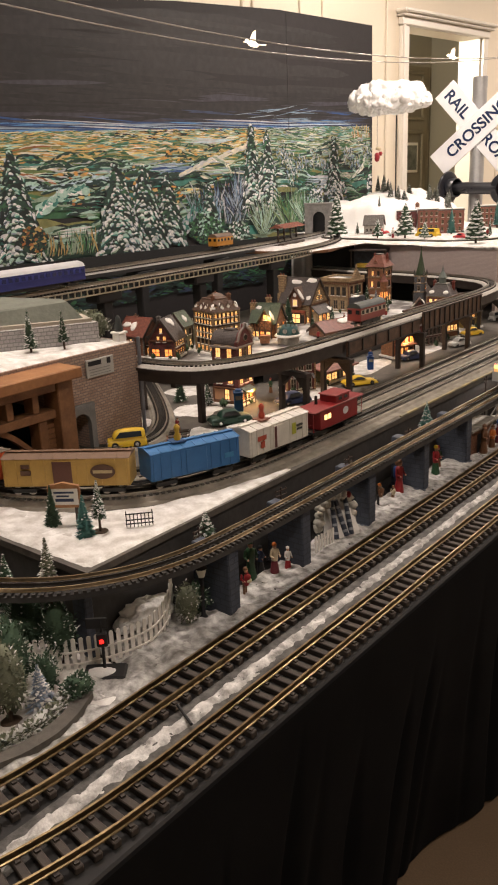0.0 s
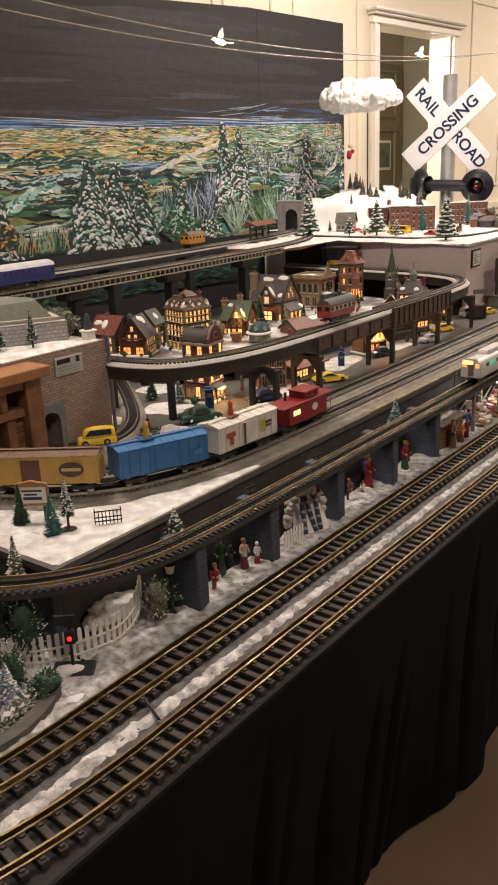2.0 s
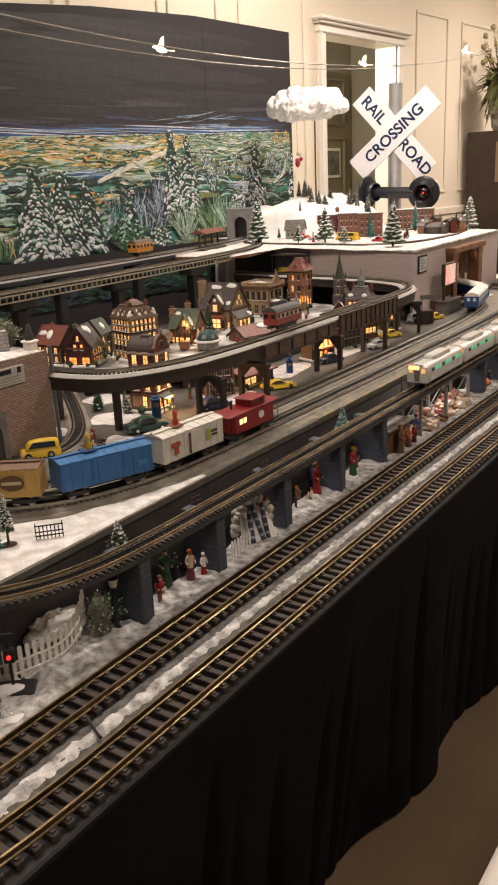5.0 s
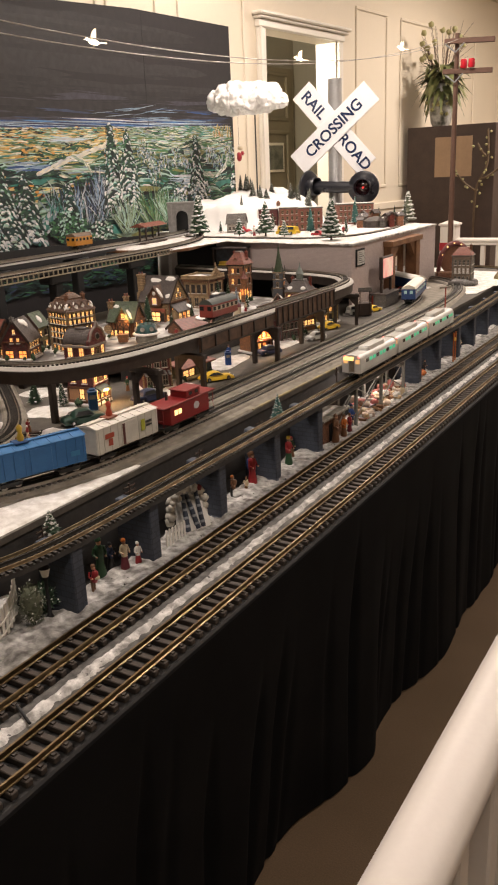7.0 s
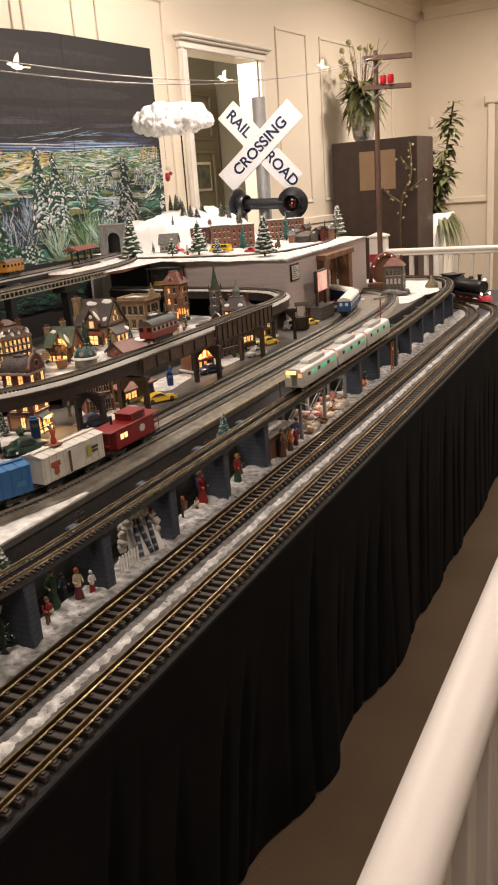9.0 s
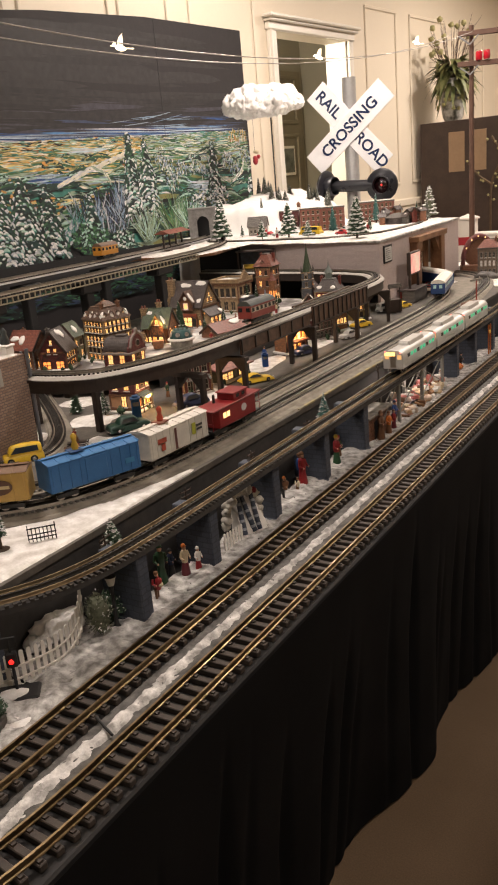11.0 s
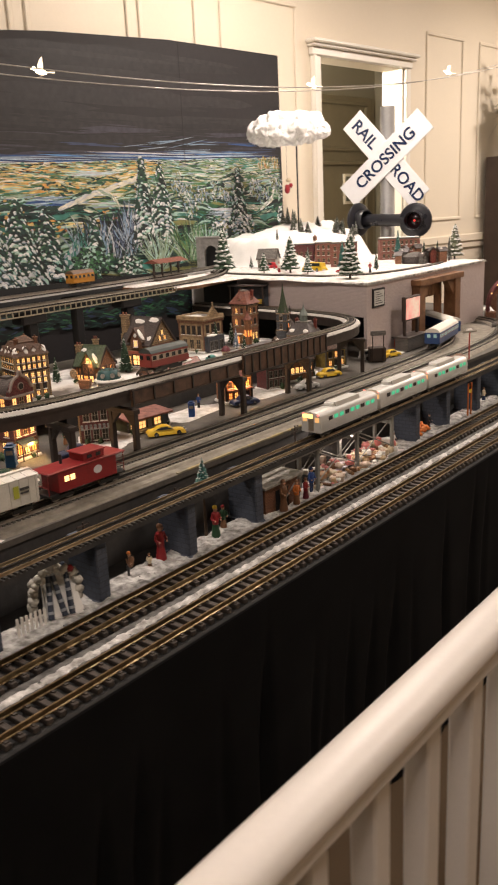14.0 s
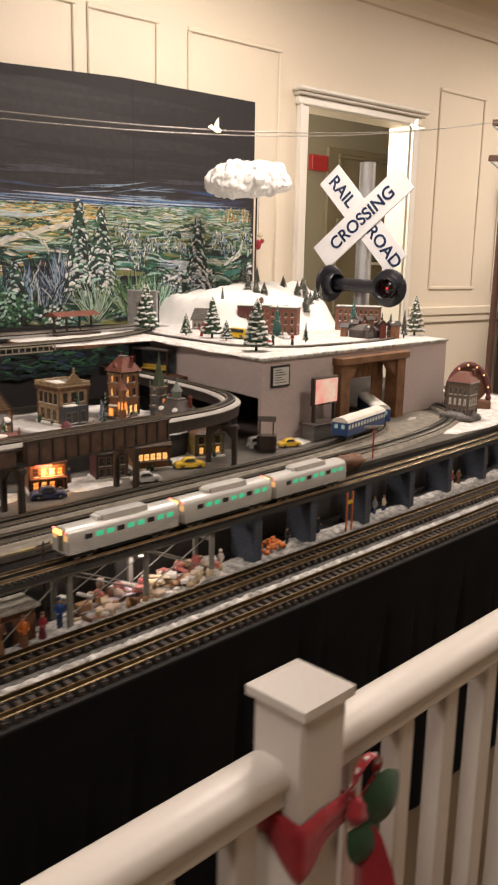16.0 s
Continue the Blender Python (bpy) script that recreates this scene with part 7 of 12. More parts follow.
def steam_locomotive(m):
    ob = thing("steam_locomotive", "black toy steam locomotive with red pilot and white headlamps", "locomotive", m)
    my = Matrix.Rotation(radians(-90), 4, "X")
    part("boiler", Geo().lathe([(0.036, -0.10), (0.038, -0.095), (0.038, 0.14), (0.030, 0.15)], 18, Matrix.Translation((0, 0, 0.078)) @ Matrix.Rotation(radians(90), 4, "X")), M_LOCO, ob)
    part("cab", Geo().box(-0.045, 0.045, 0.10, 0.19, 0.03, 0.125, None, 0.002).box(-0.05, 0.05, 0.095, 0.20, 0.125, 0.131, None, 0.002), M_LOCO, ob)
    part("chimney", Geo().lathe([(0.010, 0.10), (0.010, 0.135), (0.015, 0.142), (0.012, 0.143)], 14, pose(0, -0.11, 0)), M_LOCO, ob)
    part("dome", Geo().lathe([(0.014, 0.10), (0.014, 0.122), (0.008, 0.130)], 14, pose(0, -0.03, 0)).lathe([(0.012, 0.10), (0.012, 0.120), (0.006, 0.127)], 14, pose(0, 0.05, 0)), M_LOCO, ob)
    part("frame", Geo().box(-0.04, 0.04, -0.16, 0.19, 0.026, 0.040, None, 0.002), M_LOCO, ob)
    part("pilot", Geo().add([(-0.04, -0.16, 0.034), (0.04, -0.16, 0.034), (0.03, -0.195, 0.006), (-0.03, -0.195, 0.006), (-0.04, -0.155, 0.006), (0.04, -0.155, 0.006)], [(0, 1, 2, 3), (0, 3, 4), (1, 5, 2), (3, 2, 5, 4), (0, 4, 5, 1)]), M_REDP, ob, "red pilot", True)
    for x, y, z in ((0, -0.155, 0.118), (-0.026, -0.165, 0.044), (0.026, -0.165, 0.044)):
        part("headlamp", Geo().ball((x, y, z), 0.007, 10, 7), mat("white_headlamp", (1, 0.95, 0.85), 0.3, glow=5.0, glow_color=(1, 0.93, 0.8)), ob)
    for y in (-0.06, 0.0, 0.06):
        for x in (-0.028, 0.026):
            part("wheel", Geo().lathe([(0.021, 0), (0.021, 0.004)], 18, Matrix.Translation((x, y, 0.021)) @ Matrix.Rotation(radians(90), 4, "Y")), M_REDP, ob, "red spoked wheel")
    part("side_rod", Geo().box(0.031, 0.034, -0.07, 0.07, 0.018, 0.022).box(-0.034, -0.031, -0.07, 0.07, 0.018, 0.022), M_STEEL, ob)
    return ob


def flat_car(m, load):
    ob = thing("flat_car", "dark flat car carrying a " + load, "flat car", m, "garden train")
    part("bed", Geo().box(-0.045, 0.045, -0.15, 0.15, 0.026, 0.036, None, 0.002), M_LOCO, ob)
    for y in (-0.10, 0.10):
        truck(ob, y, 0.045, 0.013)
    return ob


steam_locomotive(car_pose(lineG, sG, 0.3, GT))
flat_car(car_pose(lineG, sG + 0.38, 0.3, GT), "red toy car")
flat_car(car_pose(lineG, sG + 0.72, 0.3, GT), "blue toy car")

# porcelain houses
LIT = mat("warm_lit_pane", (1.0, 0.72, 0.30), 0.5, var=0.25, scale=60.0, glow=1.35, glow_color=(1.0, 0.42, 0.11))
LITY = mat("yellow_lit_pane", (1.0, 0.82, 0.42), 0.5, var=0.25, scale=60.0, glow=1.6, glow_color=(1.0, 0.50, 0.155))
LITO = mat("orange_lit_pane", (1.0, 0.45, 0.14), 0.5, var=0.25, scale=60.0, glow=1.5, glow_color=(1.0, 0.30, 0.06))
DIM = mat("unlit_pane", (0.05, 0.045, 0.04), 0.25, var=0.2, scale=60.0)
M_PSNOW = mat("glazed_snow", (0.80, 0.78, 0.74), 0.45, var=0.06, scale=30.0, bump=0.15)
M_TIMBER = mat("dark_timber", (0.045, 0.028, 0.02), 0.6, var=0.2, scale=50.0, bump=0.15)


def paint(name, c, tint=None, var=0.22):
    return mat(name, tuple(0.66 * v for v in c), 0.5, var=var, scale=60.0, bump=0.4, tint=tint or tuple(0.30 * v for v in c), spread=0.45)


def masonry(name, c, size):
    """Small courses of stone or brick in glazed paint."""
    return brick_mat(name, tuple(0.72 * v for v in c), tuple(0.45 * v for v in c), tuple(0.26 * v for v in c), size, 0.5)


# wall colours are warmed to imitate the orange glow of lit windows
P_BROWN = masonry("brown_brick", (0.33, 0.145, 0.075), (0.0075, 0.0036))
P_TAN = masonry("tan_stone", (0.56, 0.38, 0.21), (0.010, 0.006))
P_CREAM = paint("cream_plaster", (0.60, 0.42, 0.235))
P_MAROON = masonry("maroon_brick", (0.27, 0.075, 0.072), (0.0075, 0.0036))
P_RED = masonry("red_brick_small", (0.36, 0.075, 0.05), (0.0075, 0.0036))
P_OLIVE = paint("olive_plaster", (0.22, 0.20, 0.08))
P_GREY = masonry("grey_stone", (0.24, 0.22, 0.20), (0.010, 0.006))
P_ORANGE = masonry("orange_brick", (0.60, 0.27, 0.125), (0.0075, 0.0036))
P_PINK = masonry("terracotta_brick", (0.60, 0.27, 0.15), (0.0075, 0.0036))
P_PEACH = paint("peach_plaster", (0.78, 0.44, 0.25), var=0.12, tint=(0.62, 0.33, 0.18))
P_WHITE = paint("off_white_plaster", (0.56, 0.52, 0.45))
R_SLATE = masonry("slate_roof", (0.155, 0.125, 0.115), (0.006, 0.0034))
R_BROWN = masonry("brown_roof", (0.21, 0.12, 0.08), (0.006, 0.0034))
R_RED = masonry("red_roof", (0.40, 0.13, 0.085), (0.006, 0.0034))
R_GREEN = masonry("green_roof", (0.10, 0.15, 0.075), (0.006, 0.0034))
R_TEAL = paint("teal_roof", (0.03, 0.13, 0.13))
M_BOXWOOD = mat("moulded_shrub_green", (0.035, 0.075, 0.030), 0.6, var=0.4, scale=120.0, bump=0.6)
DECOR = random.Random(77)


def window(ob, m, w, h, pane, frame=None, arched=False):
    """A framed pane on the wall plane y = 0 that faces -y at the pose m."""
    g = Geo()
    t = min(w, h) * 0.16
    # one connected grid of bars with four lights
    xs, zs = [-w / 2 - t, -w / 2, -t * 0.25, t * 0.25, w / 2, w / 2 + t], [-t, 0, h * 0.48, h * 0.48 + t * 0.5, h, h + t]
    v = [m @ Vector((x, y, z)) for y in (-0.0014, -0.0001) for x in xs for z in zs]
    f = []
    for i in range(5):
        for j in range(5):
            if i in (1, 3) and j in (1, 3):
                a, b, c, d = i * 6 + j, (i + 1) * 6 + j, (i + 1) * 6 + j + 1, i * 6 + j + 1
                f += [(a, b, b + 36, a + 36), (b, c, c + 36, b + 36), (c, d, d + 36, c + 36), (d, a, a + 36, d + 36)]
            else:
                f.append((i * 6 + j, (i + 1) * 6 + j, (i + 1) * 6 + j + 1, i * 6 + j + 1))
    for k in range(5):
        for a, b in ((k, k + 1), (30 + k, 31 + k), (k * 6, k * 6 + 6), (k * 6 + 5, k * 6 + 11)):
            f.append((a, b, b + 36, a + 36))
    g.add(v, f)
    wo = part("window", g, frame or M_TIMBER, ob)
    poly = [(-w / 2, 0), (w / 2, 0), (w / 2, h), (-w / 2, h)]
    part("pane", Geo().add([m @ Vector((x, -0.0005, z)) for x, z in poly], [(0, 1, 2, 3)]), pane, wo)
    part("snowy_sill", Geo().box(-w / 2 - t * 1.4, w / 2 + t * 1.4, -0.0036, -0.0002, -t - 0.0018, -t, m), M_PSNOW, wo, "white sill")
    return wo


def side_pose(side, w, d, x, z):
    """A pose on one of the walls of a house of w by d metres; x runs along the wall."""
    if side == "front":
        return pose(x, -d / 2, z)
    if side == "right":
        return pose(w / 2, x, z, 0, 0, 90)
    if side == "left":
        return pose(-w / 2, -x, z, 0, 0, -90)
    return pose(-x, d / 2, z, 0, 0, 180)


def gable(ob, w, d, h, rise, roof, wall, along="x", over=0.004, snow=True, thick=0.004, seed=0):
    """A gable roof; along: the way of the ridge."""
    if along == "x":
        L, S, tm = w, d, Matrix()
    else:
        L, S, tm = d, w, Matrix.Rotation(radians(90), 4, "Z")
    for e in (-1, 1):
        v = [(e * L / 2, -S / 2, h), (e * L / 2, S / 2, h), (e * L / 2, 0, h + rise), (e * (L / 2 - 0.003), -S / 2, h), (e * (L / 2 - 0.003), S / 2, h), (e * (L / 2 - 0.003), 0, h + rise)]
        part("gable_wall", Geo().add(v, [(0, 2, 1), (3, 4, 5), (0, 1, 4, 3), (1, 2, 5, 4), (2, 0, 3, 5)], tm), wall, ob, "", True)
    a = math.atan2(rise, S / 2)
    e = over
    for sgn in (-1, 1):
        y0, z0 = sgn * (S / 2 + e), h - e * math.tan(a)
        nrm = Vector((0, sgn * math.sin(a), math.cos(a))) * thick
        base = [Vector((-L / 2 - e, y0, z0)), Vector((L / 2 + e, y0, z0)), Vector((L / 2 + e, 0, h + rise)), Vector((-L / 2 - e, 0, h + rise))]
        v = base + [p + nrm for p in base]
        rp = part("roof", Geo().add(v, [(0, 1, 2, 3), (4, 5, 6, 7), (0, 1, 5, 4), (1, 2, 6, 5), (2, 3, 7, 6), (3, 0, 4, 7)], tm), roof, ob, "", True)
        for ex in (-1, 1):
            bp = [Vector((ex * (L / 2 + e + 0.0004), y0, z0)), Vector((ex * (L / 2 + e + 0.0004), 0, h + rise))]
            v = [p + o for p in bp for o in (Vector((0, 0, -0.004)), nrm * 1.1, nrm * 1.1 + Vector((ex * 0.0014, 0, 0)), Vector((ex * 0.0014, 0, -0.004)))]
            part("bargeboard", Geo().add(v, [(0, 1, 5, 4), (1, 2, 6, 5), (2, 3, 7, 6), (3, 0, 4, 7), (0, 3, 2, 1), (4, 5, 6, 7)], tm), M_TIMBER, rp, "", True)
        if snow:
            rs = random.Random(seed * 10 + sgn)
            for q in range(2):
                cx, t0 = rs.uniform(-0.32, 0.32) * L, rs.uniform(0.25, 0.85)
                at = Matrix.Translation((cx, sgn * (S / 2) * (1 - t0), h + rise * t0)) @ Matrix.Rotation(-sgn * a, 4, "X")
                part("snow_patch", Geo().ball((0, 0, thick + 0.0006), (L * rs.uniform(0.10, 0.17), S * rs.uniform(0.07, 0.14) / math.cos(a), 0.0026), 12, 7, 0.4, seed + q, tm @ at), M_PSNOW, rp, "glazed snow")
    part("ridge", Geo().rod(tm @ Vector((-L / 2 - e, 0, h + rise + thick * 0.8)), tm @ Vector((L / 2 + e, 0, h + rise + thick * 0.8)), 0.0022, None, 6), roof, ob)


def hip(ob, w, d, h, rise, top, roof, over=0.004):
    a, b = w / 2 + over, d / 2 + over
    c, e = w / 2 * top, d / 2 * top
    part("roof", Geo().add([(-a, -b, h), (a, -b, h), (a, b, h), (-a, b, h), (-c, -e, h + rise), (c, -e, h + rise), (c, e, h + rise), (-c, e, h + rise)], [(3, 2, 1, 0), (0, 1, 5, 4), (1, 2, 6, 5), (2, 3, 7, 6), (3, 0, 4, 7), (4, 5, 6, 7)]), roof, ob)


def chimney(ob, x, y, z, h, material):
    part("chimney", Geo().block(x, y, z, 0.010, 0.010, h, 0.0008).block(x, y, z + h, 0.013, 0.013, 0.003, 0.0006).rod((x, y, z + h + 0.003), (x, y, z + h + 0.008), 0.0025, None, 8), material, ob)


def timbers(ob, side, w, d, x0, x1, z0, z1, n):
    q = side_pose(side, w, d, 0, 0)
    for i in range(n + 1):
        x = x0 + (x1 - x0) * i / n
        part("timber_stud", Geo().box(x - 0.0012, x + 0.0012, -0.0016, -0.0001, z0 + 0.0013, z1 - 0.0013, q), M_TIMBER, ob)
    for z in (z0, z1):
        part("timber_rail", Geo().box(x0, x1, -0.0016, -0.0001, z - 0.0012, z + 0.0012, q), M_TIMBER, ob)


def windows(ob, side, w, d, xs, zs, ww, wh, panes, frame=None):
    for j, z in enumerate(zs):
        for i, x in enumerate(xs):
            window(ob, side_pose(side, w, d, x, z), ww, wh, panes[(i * 3 + j * 5) % len(panes)], frame)


def spread(n, width):
    return [width * ((i + 0.5) / n - 0.5) for i in range(n)]


def model_house(label, m, w, d, h, wall, name="model_house", plinth=True, group="village houses"):
    ob = thing(name, label, "model house", m, group)
    part("wall", Geo().box(-w / 2, w / 2, -d / 2, d / 2, 0.0, h, None, 0.0008), wall, ob)
    if plinth:
        part("snow_base", Geo().box(-w / 2 - 0.006, w / 2 + 0.006, -d / 2 - 0.008, d / 2 + 0.006, -0.004, 0.004, None, 0.002), M_PSNOW, ob, "snowy base")
        edge = DECOR.choice((P_TAN, M_TIMBER, P_GREY, P_BROWN))
        for cx, cy in ((-w / 2, -d / 2), (w / 2, -d / 2), (w / 2, d / 2)):
            part("corner_post", Geo().box(cx - 0.0022, cx + 0.0022, cy - 0.0022, cy + 0.0022, 0.004, h - 0.0005, None, 0.0005), edge, ob)
        part("eaves_board", Geo().box(-w / 2 - 0.003, w / 2 + 0.003, -d / 2 - 0.003, -d / 2 - 0.0002, h - 0.0055, h - 0.001), edge, ob)
        part("eaves_board", Geo().box(w / 2 + 0.0002, w / 2 + 0.003, -d / 2, d / 2 + 0.003, h - 0.0055, h - 0.001), edge, ob)
        for k in range(4):
            if k < 2:
                x, y = DECOR.uniform(-0.5, 0.5) * w, -d / 2 - 0.005
            else:
                x, y = w / 2 + 0.005, DECOR.uniform(-0.5, 0.5) * d
            r = DECOR.uniform(0.0045, 0.008)
            part("shrub", Geo().ball((x, y, r * 0.8), (r, r, r * DECOR.uniform(0.9, 1.7)), 10, 8, 0.7, k + w * 100), M_BOXWOOD, ob, "moulded green shrub")
            if k % 2:
                part("snow_dab", Geo().ball((x, y, r * 1.75), (r * 0.7, r * 0.7, r * 0.35), 8, 6, 0.4, k), M_PSNOW, ob, "dab of snow")
    return ob


def at_v(x, y, turn=38):
    return pose(x, y, VILLAGE + 0.005, 0, 0, turn)


def at_s(x, y, turn=60):
    return pose(x, y, MID + 0.003, 0, 0, turn)


def door(ob, side, w, d, x, dw, dh, material=None):
    part("door", Geo().box(x - dw / 2, x + dw / 2, -0.0016, -0.0001, 0.002, dh, side_pose(side, w, d, 0, 0), 0.0004), material or M_TIMBER, ob)


# village, from the corner to the far end
def snow_oval(parent, m, w, h, seed=0):
    """A rounded dab of glazed snow lying on the plane y-up of the pose m."""
    part("snow_patch", Geo().ball((0, 0, 0), (w / 2, h / 2, 0.0026), 12, 7, 0.35, seed, m), M_PSNOW, parent, "glazed snow")


def roof_pose(w, d, h, rise, side, x, t):
    """A pose on the slope of a hipless roof over a w by d house; t runs from the eaves to the ridge."""
    a = math.atan2(rise, d / 2)
    if side == "front":
        return Matrix.Translation((x, -d / 2 * (1 - t), h + rise * t + 0.0045)) @ Matrix.Rotation(a, 4, "X")
    return Matrix.Translation((x, d / 2 * (1 - t), h + rise * t + 0.0045)) @ Matrix.Rotation(-a, 4, "X")


def eaves_dormer(ob, q, w, h, roof, pane, deep=0.022):
    """A small gabled dormer that stands out from the wall plane of the pose q."""
    dm = part("dormer", Geo().box(-w / 2, w / 2, -0.002, deep, 0, h, q, 0.0004), P_CREAM, ob, "plastered dormer")
    e = w / 2 + 0.0025
    v = [(-e, -0.005, h * 0.80), (0, -0.005, h + w * 0.62), (e, -0.005, h * 0.80), (-e, deep, h * 0.80), (0, deep, h + w * 0.62), (e, deep, h * 0.80), (-e + 0.003, -0.005, h * 0.80), (0, -0.005, h + w * 0.62 - 0.004), (e - 0.003, -0.005, h * 0.80)]
    part("dormer_roof", Geo().add(v, [(0, 3, 4, 1), (1, 4, 5, 2), (0, 1, 7, 6), (1, 2, 8, 7)], q), roof, dm, "", True)
    if pane:
        part("pane", Geo().box(-w * 0.30, w * 0.30, -0.0034, -0.0022, h * 0.16, h * 0.80, q), pane, dm)
        part("glazing_bar", Geo().box(-0.0005, 0.0005, -0.0040, -0.0035, h * 0.16, h * 0.80, q).box(-w * 0.30, w * 0.30, -0.0040, -0.0035, h * 0.46, h * 0.52, q), M_TIMBER, dm)
    return dm


def cross_brace(ob, side, w, d, x0, x1, z0, z1):
    """Saltire of dark timber on a wall."""
    q = side_pose(side, w, d, 0, 0)
    for za, zb in ((z0, z1), (z1, z0)):
        part("timber_brace", Geo().rod(q @ Vector((x0, -0.0008, za)), q @ Vector((x1, -0.0008, zb)), 0.0012, None, 4, False), M_TIMBER, ob)


def stone_stack(ob, x, y, h, w=0.024):
    """A tall stone chimney stack with a stepped shoulder and two pots."""
    st = part("stone_chimney", Geo().block(x, y, 0, w, w * 0.85, h * 0.62, 0.001).block(x, y, h * 0.62, w * 0.74, w * 0.66, h * 0.34, 0.001).block(x, y, h * 0.96, w * 0.92, w * 0.82, h * 0.035, 0.0006), P_TAN, ob, "tan stone chimney stack")
    for dx in (-w * 0.2, w * 0.2):
        part("pot", Geo().rod((x + dx, y, h * 0.99), (x + dx, y, h * 0.99 + 0.009), 0.0032, 0.0026, 8), R_RED, st, "clay pot")


h1 = model_house("brown-red model house with a snowy rust roof and lit windows", at_v(-1.84, 1.86, 5), 0.095, 0.085, 0.062, P_BROWN)
gable(h1, 0.095, 0.085, 0.062, 0.045, R_RED, P_BROWN, "x", seed=1)
windows(h1, "right", 0.095, 0.085, (-0.024, 0.0, 0.024), (0.010, 0.036), 0.009, 0.015, (LIT, LITY, DIM))
windows(h1, "front", 0.095, 0.085, (-0.03, 0, 0.03), (0.012, 0.038), 0.009, 0.014, (LIT, DIM, LITY))
timbers(h1, "right", 0.095, 0.085, -0.040, 0.040, 0.031, 0.058, 6)
chimney(h1, -0.03, 0.02, 0.085, 0.024, P_BROWN)
h2 = model_house("dark brown model shop with a grey roof and glowing arched front", at_v(-1.745, 1.875, 22), 0.080, 0.080, 0.055, P_MAROON)
gable(h2, 0.080, 0.080, 0.055, 0.056, R_SLATE, P_MAROON, "y", seed=2)
windows(h2, "front", 0.080, 0.080, (-0.020, 0.020), (0.006,), 0.022, 0.020, (LITO,))
windows(h2, "front", 0.080, 0.080, (-0.010, 0.010), (0.050,), 0.008, 0.014, (LIT,))
windows(h2, "front", 0.080, 0.080, (0.0,), (0.076,), 0.007, 0.012, (LITY,))
windows(h2, "right", 0.080, 0.080, spread(4, 0.07), (0.010, 0.034), 0.008, 0.014, (LIT, DIM, LITY))
cross_brace(h2, "front", 0.080, 0.080, -0.034, -0.014, 0.032, 0.052)
cross_brace(h2, "front", 0.080, 0.080, 0.014, 0.034, 0.032, 0.052)
chimney(h2, -0.03, 0.02, 0.08, 0.030, P_GREY)
h3 = model_house("narrow olive model house with a green gable", at_v(-1.785, 1.975, 14), 0.055, 0.06, 0.075, P_OLIVE)
gable(h3, 0.055, 0.06, 0.075, 0.035, R_GREEN, P_OLIVE, "y", seed=3)
windows(h3, "front", 0.055, 0.06, (-0.014, 0.014), (0.012, 0.040, 0.060), 0.008, 0.013, (DIM, LIT, DIM))
windows(h3, "right", 0.055, 0.06, (-0.014, 0.014), (0.012, 0.045), 0.009, 0.016, (DIM, LITY))
# hotel
W4 = 0.095
h4 = model_house("tall half-timbered model hotel with rows of small lit windows", at_v(-1.657, 2.005, -14), W4, W4, 0.125, P_CREAM)
for side in ("front", "right"):
    windows(h4, side, W4, W4, spread(6, 0.090), (0.089, 0.108), 0.0072, 0.0105, (LITY, LIT, LITY, LITY))
    windows(h4, side, W4, W4, spread(5, 0.088), (0.048, 0.065), 0.0078, 0.0110, (LITY, LIT, LITY))
    windows(h4, side, W4, W4, spread(4, 0.084), (0.010, 0.029), 0.0084, 0.0130, (LIT, LITY, DIM))
    for z0, z1 in ((0.0455, 0.082), (0.0860, 0.123)):
        timbers(h4, side, W4, W4, -0.047, 0.047, z0, z1, 6 if z0 > 0.06 else 5)
    part("jetty", Geo().box(-0.050, 0.050, -0.0042, -0.0002, 0.0825, 0.0857, side_pose(side, W4, W4, 0, 0)), M_TIMBER, h4, "dark jetty beam")
hip(h4, W4, W4, 0.125, 0.032, 0.66, R_BROWN, 0.006)
part("roof_crest", Geo().box(-0.031, 0.031, -0.031, 0.031, 0.1571, 0.161, None, 0.001), R_BROWN, h4)
part("roof_crown", Geo().add([(-0.020, -0.025, 0.1612), (0.020, -0.025, 0.1612), (0.020, 0.025, 0.1612), (-0.020, 0.025, 0.1612), (0, -0.015, 0.173), (0, 0.015, 0.173)], [(0, 1, 4), (1, 2, 5, 4), (2, 3, 5), (3, 0, 4, 5), (0, 3, 2, 1)]), R_BROWN, h4)
for side in ("front", "right"):
    for i, x in enumerate(spread(4, 0.092)):
        eaves_dormer(h4, side_pose(side, W4, W4, x, 0.126) @ pose(0, 0.006, 0), 0.014, 0.015, R_BROWN, LITY)
    for i, x in enumerate((-0.041, -0.012, 0.012, 0.041)):
        snow_oval(h4, side_pose(side, W4, W4, x, 0.139) @ Matrix.Translation((0, 0.004, 0)) @ Matrix.Rotation(radians(58), 4, "X"), 0.013, 0.024 if i % 2 else 0.018, i)
for x, y in ((-0.026, 0.017), (0.029, 0.026), (0.026, -0.029)):
    chimney(h4, x, y, 0.146, 0.022, P_BROWN)
